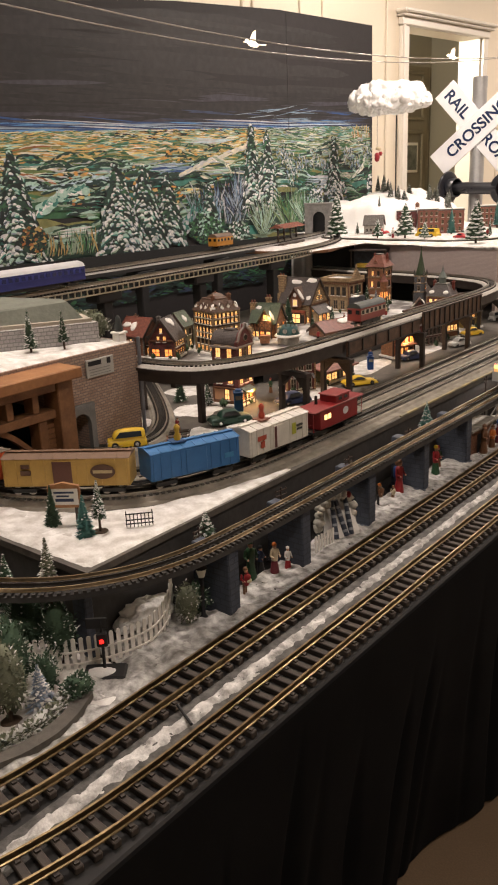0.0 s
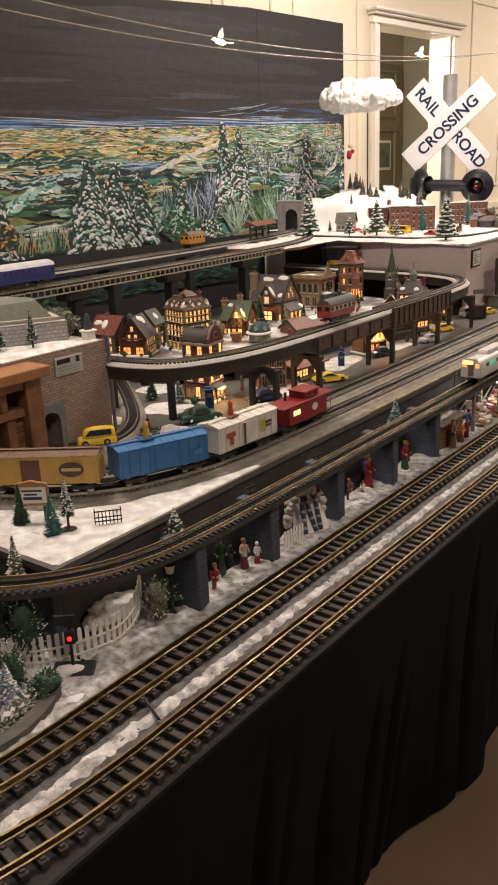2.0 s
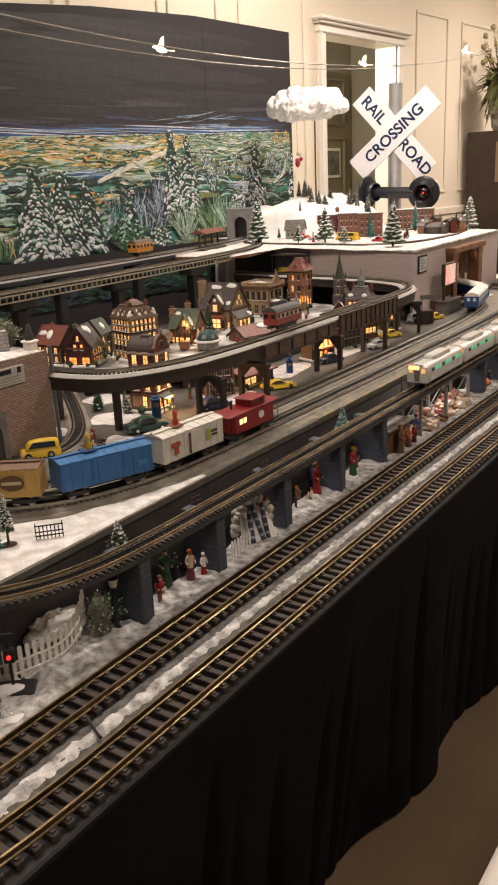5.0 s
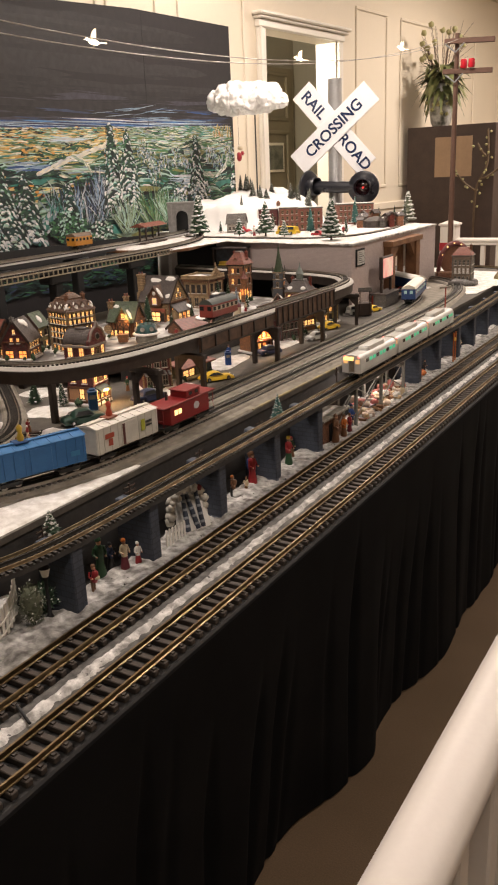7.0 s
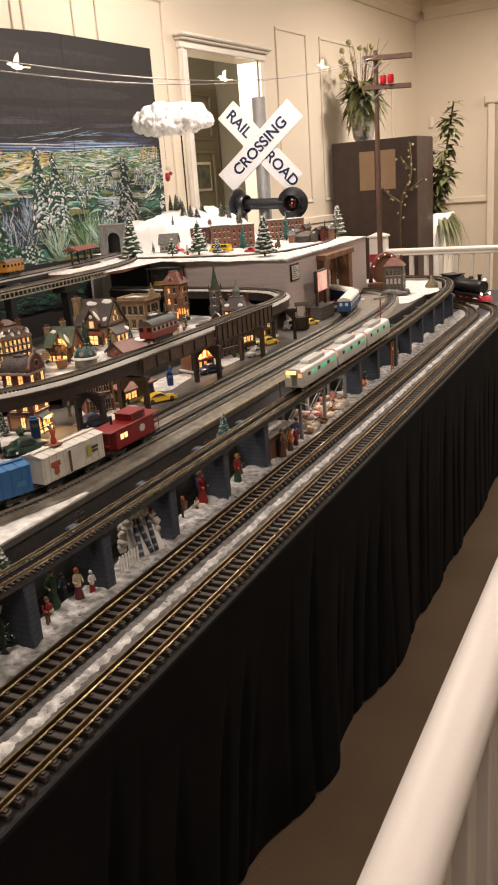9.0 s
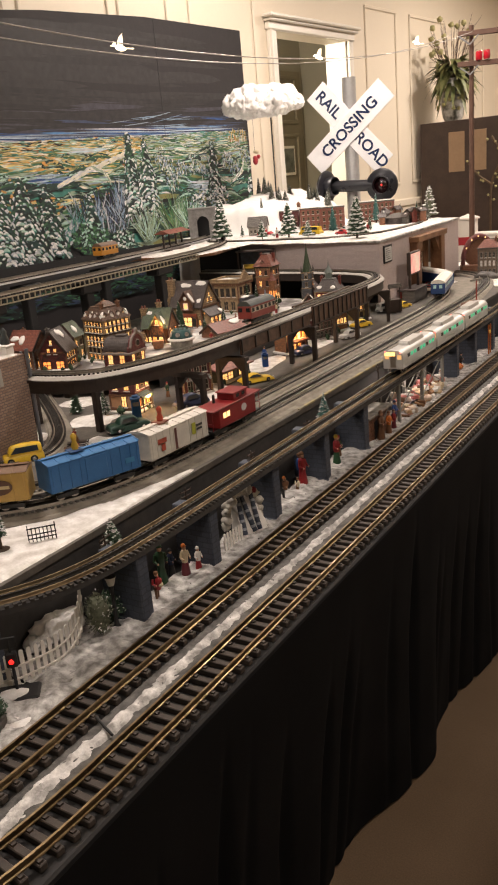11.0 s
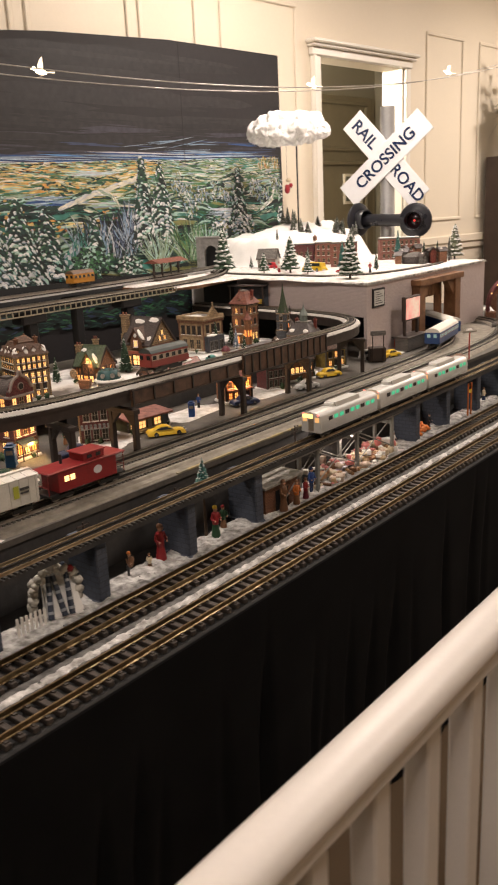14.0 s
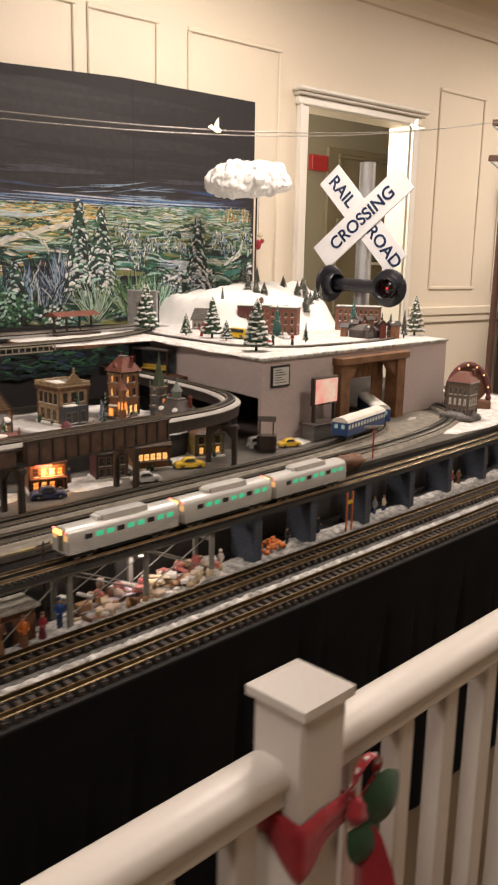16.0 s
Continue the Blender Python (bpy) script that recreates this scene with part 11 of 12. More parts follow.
# truss bridge below the raised track
br = thing("truss_bridge", "grey truss bridge under the raised track", "model bridge")
ZB, ZT = LOW + 0.001, RZ - 0.011
for x in (-0.852, -0.908):
    part("top_chord", Geo().box(x - 0.004, x + 0.004, 2.06, 2.70, ZT - 0.010, ZT), M_TRUSS, br)
    for y in (2.26, 2.45, 2.64):
        part("upright", Geo().box(x - 0.004, x + 0.004, y - 0.006, y + 0.006, ZB, ZT - 0.0105, None, 0.001), M_TRUSS, br, "pale grey upright")
    for a, b, za, zb in ((2.10, 2.24, ZB + 0.01, ZT - 0.012), (2.268, 2.442, ZB + 0.03, ZT - 0.012), (2.268, 2.442, ZT - 0.012, ZB + 0.03), (2.458, 2.632, ZB + 0.03, ZT - 0.012), (2.458, 2.632, ZT - 0.012, ZB + 0.03)):
        n = 0.0020 if za < zb else 0.0017
        part("diagonal", Geo().rod((x, a, za), (x, b, zb), n, n, 4, False), M_TRUSS, br)
for y in (2.26, 2.45, 2.64):
    part("cross_tie", Geo().box(-0.903, -0.857, y - 0.003, y + 0.003, ZT - 0.03, ZT - 0.022), M_TRUSS, br)
bulb = thing("string_bulb", "small warm bulb hung under the truss bridge", "lamp", pose(-0.895, 2.47, LOW + 0.09))
part("globe", Geo().ball((0, 0, 0), 0.004, 8, 6), mat("warm_bulb", (1, 0.8, 0.6), 0.4, glow=20.0, glow_color=(1.0, 0.78, 0.58)), bulb, "lit warm globe")
part("wire", Geo().rod((0, 0, 0.004), (0, 0, ZT - LOW - 0.09), 0.0006, n=5), M_BLACK, bulb)
lamp("bridge_bulb", "POINT", pose(-0.876, 2.46, LOW + 0.105), 0.42, (1.0, 0.80, 0.70), 0.006)

shd = thing("low_shed", "low dark brown shed with a pale flat roof", "shed", pose(-0.882, 2.115, LOW))
part("wall", Geo().box(-0.028, 0.028, -0.07, 0.07, 0, 0.070, None, 0.001), P_BROWN, shd)
part("roof", Geo().box(-0.034, 0.036, -0.078, 0.078, 0.0702, 0.077, pose(0, 0, 0, 0, 0, 0), 0.001), P_WHITE, shd, "pale flat roof")
# no opening: a black plate on the wall imitates the dark inside
part("doorway", Geo().box(0.0281, 0.0292, -0.03, 0.02, 0.004, 0.055), M_BLACK, shd, "black plate imitating a dark doorway")

# heap of wares under the bridge, each piece by itself
M_CLOTHW = mat("white_cloth", (0.74, 0.66, 0.64), 0.85, var=0.1, scale=40.0, bump=0.3)
tagged(solid("cloth_sheet", Geo().sheet(span(-0.915, -0.832, 0.006), span(2.26, 2.68, 0.008), lambda x, y: LOW + 0.006 + 0.004 * noise.noise(Vector((x * 40, y * 40, 0)))), M_CLOTHW, "crumpled white cloth under the heap of wares", "cloth"), kind="stuff")
wr = random.Random(21)
WARE = [CRM_, toy(0.55, 0.42, 0.25), WHT_, toy(0.35, 0.2, 0.1), toy(0.62, 0.50, 0.40), toy(0.5, 0.36, 0.2), BRN_, toy(0.6, 0.2, 0.18)]
# pale lilac sheet, added so that the middle of the heap looks brightly lit
M_LILAC = mat("lilac_white_sheet", (0.72, 0.64, 0.76), 0.8, var=0.1, scale=40.0, bump=0.4)
tagged(solid("cloth_sheet", Geo().sheet(span(-0.915, -0.868, 0.004), span(2.36, 2.47, 0.005), lambda x, y: LOW + 0.020 + 0.008 * noise.noise(Vector((x * 60, y * 60, 4)))), M_LILAC, "crumpled lilac-white sheet added as the bright centre of the wares", "cloth"), kind="stuff")
for k in range(96):
    x, y = wr.uniform(-0.915, -0.838), wr.uniform(2.27, 2.665)
    z = LOW + 0.005 + 0.020 * max(0.0, (-0.855 - x) / 0.06)
    g = Geo()
    kind = k % 4
    s = wr.uniform(0.008, 0.016)
    if kind == 0:
        g.box(-s, s, -s * 0.7, s * 0.7, 0, s * 1.1, None, s * 0.15)
        nm, lb, ct = "toy_crate", "small tan crate in the heap of wares", "crate"
    elif kind == 1:
        g.ball((0, 0, s * 0.6), (s, s * 0.85, s * 0.75), 9, 7, 0.35, k)
        nm, lb, ct = "toy_sack", "small lumpy sack in the heap of wares", "sack"
    elif kind == 2:
        g.lathe([(s * 0.55, 0), (s * 0.7, s * 0.6), (s * 0.7, s), (s * 0.55, s * 1.5)], 10)
        nm, lb, ct = "toy_barrel", "small brown barrel in the heap of wares", "barrel"
    else:
        g.rod((-s * 1.5, 0, s * 0.35), (s * 1.5, 0, s * 0.35), s * 0.35, s * 0.28, 8)
        nm, lb, ct = "toy_log", "small pale log in the heap of wares", "log"
    solid(nm, g, wr.choice(WARE), lb, ct, pose(x, y, z + (0.010 if wr.random() < 0.25 else 0), 0, 0, wr.uniform(0, 180)), "heap of wares")
for k in range(44):
    a, q = wr.uniform(0, 6.28), math.sqrt(wr.random())
    g = Geo().ball((0, 0, 0.004), (0.007, 0.0062, 0.0056), 9, 6, 0.25, k)
    solid("toy_pumpkin", g, ORG_, "small orange pumpkin heaped on the snow", "pumpkin", pose(-0.885 + 0.030 * q * math.cos(a), 2.875 + 0.046 * q * math.sin(a), LOW + 0.003 + 0.032 * (1 - q), 0, 0, wr.uniform(0, 90)), "heap of pumpkins")
yst = thing("marker_frame", "yellow marker frame beside the raised track", "marker", pose(-0.835, 3.13, LOW))
part("foot", Geo().box(-0.006, 0.006, -0.018, 0.018, 0, 0.004), M_TIMBER, yst)
for d in (-0.012, 0.012):
    part("post", Geo().box(-0.002, 0.002, d - 0.002, d + 0.002, 0.0041, 0.118), ORG_, yst)
part("bar", Geo().box(-0.002, 0.002, -0.010, 0.010, 0.086, 0.096), YEL_, yst)

# figurines along the front snow
F = LOW + 0.003
for args in (
    (-0.876, 1.151, F, 0.054, RED_, BRN_, "figurine in a red coat carrying a basket", 80, False, BRN_, None, 0.2, "figurine", CRM_),
    (-0.905, 1.205, F, 0.076, GRN_, GRN_, "tall figurine in a dark green coat", 60, True, GRN_),
    (-0.908, 1.238, F, 0.052, NAV_, BLK_, "figurine in a dark blue coat", 100, True, BLK_),
    (-0.884, 1.250, F, 0.060, CRM_, MRN_, "figurine in a cream shawl and maroon skirt", 70, True, ORG_),
    (-0.872, 1.275, F, 0.046, WHT_, RED_, "small figurine in a white cloak", 70, True, WHT_),
    (-0.889, 1.640, F, 0.052, BRN_, BLK_, "figurine in a brown coat beside the pier", 120, False, ORG_, None, 0.2),
    (-0.880, 1.690, F, 0.034, CRM_, BRN_, "small figurine bending over a basket", 50, True, BRN_, None, 0.3),
    (-0.886, 1.730, F, 0.080, RED_, RED_, "tall figurine in a long red dress", 80, True, BRN_),
    (-0.905, 1.752, F, 0.068, BLU_, NAV_, "figurine in a blue coat beside the red dress", 110, False, BRN_),
    (-0.874, 1.890, F, 0.072, RED_, GRN_, "figurine in red and green by the pier", 80, True, YEL_),
    (-0.890, 1.935, F, 0.056, GRN_, BRN_, "figurine in a green coat near the pier", 60, True, RED_),
    (-0.842, 2.100, F, 0.076, BRN_, BRN_, "figurine in a reddish brown coat", 90, True, BRN_),
    (-0.840, 2.150, F, 0.062, ORG_, BRN_, "figurine in a rust-red coat", 70, True, BRN_),
    (-0.842, 2.192, F, 0.055, RED_, MRN_, "figurine in a dark red dress", 100, True, BRN_),
    (-0.858, 2.240, F, 0.066, BLU_, NAV_, "figurine in a blue uniform beside the bridge", 80, False, NAV_),
    (-0.875, 2.69, F, 0.05, WHT_, CRM_, "pale figurine standing among the wares", 80, True, WHT_),
    (-0.88, 2.93, F, 0.05, BLK_, BLK_, "dark figurine beside the pier", 80, False, BLK_),
    (-0.885, 3.06, F, 0.052, BLK_, NAV_, "dark figurine at the snow edge", 60, True, BLK_),
    (-0.878, 3.27, F, 0.055, BLU_, BLU_, "figurine in a bright blue coat", 90, True, BLU_),
    (-0.880, 3.31, F, 0.055, toy(0.25, 0.3, 0.34), BLU_, "figurine in a grey-blue coat", 70, False, BRN_),
    (-0.883, 3.36, F, 0.05, CRM_, NAV_, "figurine in a cream top", 100, True, BRN_),
    (-0.890, 3.52, F, 0.055, GRN_, BLK_, "figurine in a dark green coat by the pier", 80, False, BLK_),
    (-0.895, 3.76, F, 0.055, RED_, WHT_, "figurine in a red coat and white skirt", 80, True, WHT_),
    (-0.90, 3.81, F, 0.05, BRN_, BRN_, "figurine in a brown coat", 60, True, BLK_),
    (-0.918, 4.015, F, 0.062, RED_, RED_, "red-coated figurine with a white hat", 80, False, WHT_, WHT_),
    (-0.935, 4.22, F, 0.055, NAV_, BLK_, "figurine in a dark coat at the far bend", 80, False, BLK_),
):
    figurine(*args)
# ice-slide scene with striped legs and a fence
sl = thing("winter_scene", "white winter scene with striped scarves and snowy stones", "ornament", pose(-0.880, 1.455, LOW + 0.001, 0, 0, 72))
g = Geo()
rs = random.Random(4)
for k in range(40):
    a = math.pi * k / 39
    g.ball((0.045 * math.cos(a) + rs.uniform(-0.004, 0.004), rs.uniform(-0.004, 0.01), 0.03 + 0.062 * math.sin(a) + rs.uniform(-0.005, 0.005)), rs.uniform(0.006, 0.010), 8, 6, 0.4, k)
tagged(part("stone_arch", g, mat("cream_stone", (0.62, 0.59, 0.52), 0.7, var=0.3, scale=60, tint=(0.36, 0.34, 0.30)), sl, "arch of pale cream stones"), kind="stuff")
part("slide", Geo().box(-0.025, 0.040, -0.030, 0.0, 0.0, 0.012, None, 0.004).add([(-0.022, 0.012, 0.075), (0.035, 0.012, 0.075), (0.040, -0.028, 0.012), (-0.024, -0.028, 0.012), (-0.022, 0.014, 0.012), (0.035, 0.014, 0.012)], [(0, 1, 2, 3), (0, 4, 5, 1), (0, 3, 4), (1, 5, 2)]), M_PSNOW, sl, "white snow slope")
for a, b, c in ((-0.010, -0.022, 0.0), (-0.004, 0.004, 0.001), (0.022, 0.017, 0.002)):
    top, foot = Vector((a, 0.004 - c, 0.092)), Vector((b, -0.028, 0.010))
    sc = part("scarf", Geo().rod(top, foot, 0.0045, 0.006, 7), toy(0.035, 0.045, 0.070), sl, "dark blue-grey striped scarf")
    for k in range(5):
        p, q = top.lerp(foot, 0.08 + 0.19 * k), top.lerp(foot, 0.14 + 0.19 * k)
        part("stripe", Geo().rod(p, q, 0.0050 + 0.0003 * k, 0.0052 + 0.0003 * k, 7), toy(0.30, 0.32, 0.34), sc, "pale stripe")
    part("cap_fold", Geo().tube([top + Vector((0, 0.016, -0.018)), top + Vector((0, 0.010, 0.002)), top], 0.0046, 7), toy(0.035, 0.045, 0.070), sl)
part("berry_tuft", Geo().ball((0.030, -0.002, 0.085), 0.007, 8, 6, 0.4, 2), RED_, sl, "red berries")
fp = thing("picket_fence", "short white picket fence beside the winter scene", "fence", pose(-0.862, 1.385, LOW + 0.003, 0, 0, 85))
for k in range(7):
    o = new("picket", pk)
    o.parent = fp
    o.matrix_local = Matrix.Translation((-0.027 + k * 0.009, 0, 0)) @ Matrix.Scale(0.8, 4)
part("rail", Geo().box(-0.031, 0.031, 0.001, 0.0025, 0.022, 0.025), M_PICKET, fp)
# scattered stones and gravel crumbs
g = Geo()
for k in range(220):
    y = rs.uniform(1.1, 4.3)
    g.ball((rs.uniform(-0.90, -0.826), y, LOW + 0.006), (rs.uniform(0.0008, 0.0024),) * 3, 5, 4, 0.3, k)
tagged(solid("gravel_crumb", g, M_STONE, "loose grey crumbs scattered on the trodden snow", "gravel"), kind="stuff")


# cars and vans
def model_car(x, y, z, turn, length, color, label, style="sedan", top=None, name="model_car"):
    ob = thing(name, label, "model car", pose(x, y, z, 0, 0, turn), "model cars")
    L, W = length, length * 0.40
    H = L * {"sedan": 0.34, "coupe": 0.30, "van": 0.50}.get(style, 0.38)
    if style == "sedan":
        body = [(-0.5, 0.10), (-0.5, 0.30), (-0.47, 0.50), (-0.24, 0.56), (0.20, 0.56), (0.46, 0.50), (0.5, 0.36), (0.5, 0.10)]
        cab = [(-0.27, 0.55), (-0.17, 0.96), (0.12, 0.98), (0.25, 0.55)]
    elif style == "coupe":
        body = [(-0.5, 0.10), (-0.5, 0.34), (-0.44, 0.54), (-0.30, 0.56), (0.12, 0.50), (0.40, 0.44), (0.5, 0.26), (0.5, 0.10)]
        cab = [(-0.36, 0.53), (-0.16, 0.86), (0.02, 0.88), (0.20, 0.48)]
    elif style == "pickup":
        body = [(-0.5, 0.12), (-0.5, 0.48), (-0.02, 0.48), (0.0, 0.5), (0.44, 0.52), (0.5, 0.42), (0.5, 0.12)]
        cab = [(-0.05, 0.49), (-0.03, 0.94), (0.16, 0.96), (0.24, 0.49)]
    elif style == "bus":
        body = [(-0.5, 0.10), (-0.5, 0.52), (0.5, 0.52), (0.5, 0.10)]
        cab = [(-0.5, 0.51), (-0.49, 0.96), (-0.44, 1.0), (0.42, 1.0), (0.48, 0.92), (0.5, 0.51)]
    else:
        body = [(-0.5, 0.10), (-0.5, 0.55), (0.36, 0.55), (0.48, 0.50), (0.5, 0.10)]
        cab = [(-0.5, 0.54), (-0.48, 0.98), (0.20, 1.0), (0.37, 0.54)]

    def shell(prof, half, taper, round_by):
        """A rounded body: the profile runs over the roof line, the sides tuck in."""
        floor_z = min(b for _, b in prof) * H
        top = smooth_line([(0, a * L, b * H) for a, b in prof], L / 22)
        n, v = 9, []
        zmax = max(p.z for p in top)
        for i, p in enumerate(top):
            end = min(1.0, 4.5 * min(i, len(top) - 1 - i) / len(top) + 0.80)
            for k in range(n):
                u = -1 + 2 * k / (n - 1)
                e = (1 - abs(u) ** round_by) ** (1 / round_by)
                w = half * end * (1 - taper * max(0.0, (p.z - floor_z)) / (zmax - floor_z))
                drop = 0.30 * (p.z - floor_z)
                v.append((u * w, p.y, p.z - drop * (1 - e)))
            for k in (0, n - 1):
                v.append(((-1 if k == 0 else 1) * half * end, p.y, floor_z))
        m = n + 2
        f = [(i * m + k, i * m + k + 1, (i + 1) * m + k + 1, (i + 1) * m + k) for i in range(len(top) - 1) for k in range(n - 1)]
        f += [(i * m + n, i * m, (i + 1) * m, (i + 1) * m + n) for i in range(len(top) - 1)]
        f += [(i * m + n - 1, i * m + n + 1, (i + 1) * m + n + 1, (i + 1) * m + n - 1) for i in range(len(top) - 1)]
        return Geo().add(v, f, None, True)

    part("body", shell(body, W / 2, 0.12, 3.0), color, ob, "", True)
    part("cabin", shell(cab, W * 0.42, 0.24, 2.6), top or color, ob, "", True)
    if style in ("sedan", "pickup"):
        for s in (-1, 1):
            for a in (-0.30, 0.30):
                part("fender", Geo().ball((s * W * 0.41, a * L, H * 0.36), (W * 0.11, L * 0.18, H * 0.22), 12, 8), color, ob)
    n = len(cab)
    ca = sum(a for a, _ in cab) / n
    cb = sum(b for _, b in cab) / n
    glass = [(ca + (a - ca) * 0.84, cb + (b - cb) * 0.68) for a, b in cab]
    for s in (-1, 1):
        v = [(s * (W * 0.42 * (1 - 0.22 * (b - 0.54) / 0.44) + 0.0006), a * L, b * H) for a, b in glass]
        part("side_window", Geo().add(v, [tuple(range(n))]), M_GLASSD, ob, "dark window")
    (a0, b0), (a1, b1) = (cab[-1], cab[-2])
    w0, w1 = W * 0.36, W * 0.30
    dz = 0.0007
    part("windscreen", Geo().add([(-w0, L * (a0 * 0.88 + a1 * 0.12) + dz, H * (b0 * 0.88 + b1 * 0.12)), (w0, L * (a0 * 0.88 + a1 * 0.12) + dz, H * (b0 * 0.88 + b1 * 0.12)), (w1, L * (a0 * 0.18 + a1 * 0.82) + dz, H * (b0 * 0.18 + b1 * 0.82)), (-w1, L * (a0 * 0.18 + a1 * 0.82) + dz, H * (b0 * 0.18 + b1 * 0.82))], [(0, 1, 2, 3)]), M_GLASSD, ob, "dark windscreen")
    rw = H * 0.20
    for s in (-1, 1):
        for a in (-0.29, 0.31):
            wh = part("wheel", Geo().rod((s * W * 0.36, a * L, rw), (s * W * 0.505, a * L, rw), rw, n=12), M_TYRE, ob)
            part("hubcap", Geo().rod((s * W * 0.50, a * L, rw), (s * W * 0.515, a * L, rw), rw * 0.55, n=10), M_CHROME, wh, "bright hubcap")
    for a in (-0.505, 0.505):
        part("bumper", Geo().box(-W * 0.47, W * 0.47, a * L - 0.0012, a * L + 0.0012, H * 0.14, H * 0.24, None, 0.0004), M_CHROME, ob, "chrome bumper")
    for s in (-1, 1):
        part("headlight", Geo().ball((s * W * 0.33, 0.497 * L, H * 0.36), (0.0022, 0.0012, 0.0022), 7, 5), WHT_, ob, "pale headlight")
    return ob


S = MID + 0.002
DGREEN, LBLUE, DBLUE, TAXI, PALE, REDC = toy(0.012, 0.045, 0.03), toy(0.12, 0.22, 0.42), toy(0.02, 0.03, 0.08), toy(0.70, 0.46, 0.02), toy(0.52, 0.52, 0.50), toy(0.45, 0.02, 0.03)
for args in (
    (-1.288, 1.612, S, -30, 0.104, DGREEN, "dark green sedan parked on the street"),
    (-1.364, 1.338, S + 0.002, 143, 0.082, TAXI, "small yellow bread van beside the brick arch", "van"),
    (-1.262, 1.840, S, -20, 0.095, DBLUE, "dark blue sedan under the trestle"),
    (-1.217, 2.10, S, -34, 0.100, TAXI, "yellow sports coupe parked under the trestle", "coupe"),
    (-1.247, 2.465, S, -25, 0.085, DBLUE, "dark blue sedan beside the shops"),
    (-1.209, 2.735, S, -20, 0.080, PALE, "pale grey round-backed car on the street"),
    (-1.250, 2.925, S, -25, 0.085, TAXI, "yellow taxi on the street"),
    (-1.285, 3.255, S, -25, 0.075, PALE, "pale jeep beside the tunnel block", "van"),
    (-1.245, 3.345, S, -20, 0.075, TAXI, "yellow car beside the tunnel block"),
    (-1.300, 3.845, S, -66, 0.105, REDC, "red racing car on the siding"),
    (-1.292, 3.790, S, -66, 0.105, CRM_, "cream and red racing car on the siding", "coupe", REDC),
    (-1.544, 2.666, VILLAGE + 0.004, 60, 0.065, toy(0.06, 0.22, 0.19), "small teal car in the village"),
    (-1.62, 2.02, S, -30, 0.08, MRN_, "dark red car in the side street"),
    (-2.127, 3.80, TOP + 0.005, 80, 0.08, REDC, "red pickup on the snowy deck", "pickup"),
    (-1.814, 3.685, TOP + 0.005, 84, 0.10, TAXI, "yellow bus on the snowy deck", "bus"),
    (-1.628, 3.625, TOP + 0.005, 80, 0.065, REDC, "red car on the snowy deck"),
    (-1.99, 3.70, TOP + 0.005, 84, 0.075, PALE, "pale car on the snowy deck"),
    (-1.70, 3.82, TOP + 0.005, 60, 0.065, PALE, "white car near the brick houses"),
):
    model_car(*args)

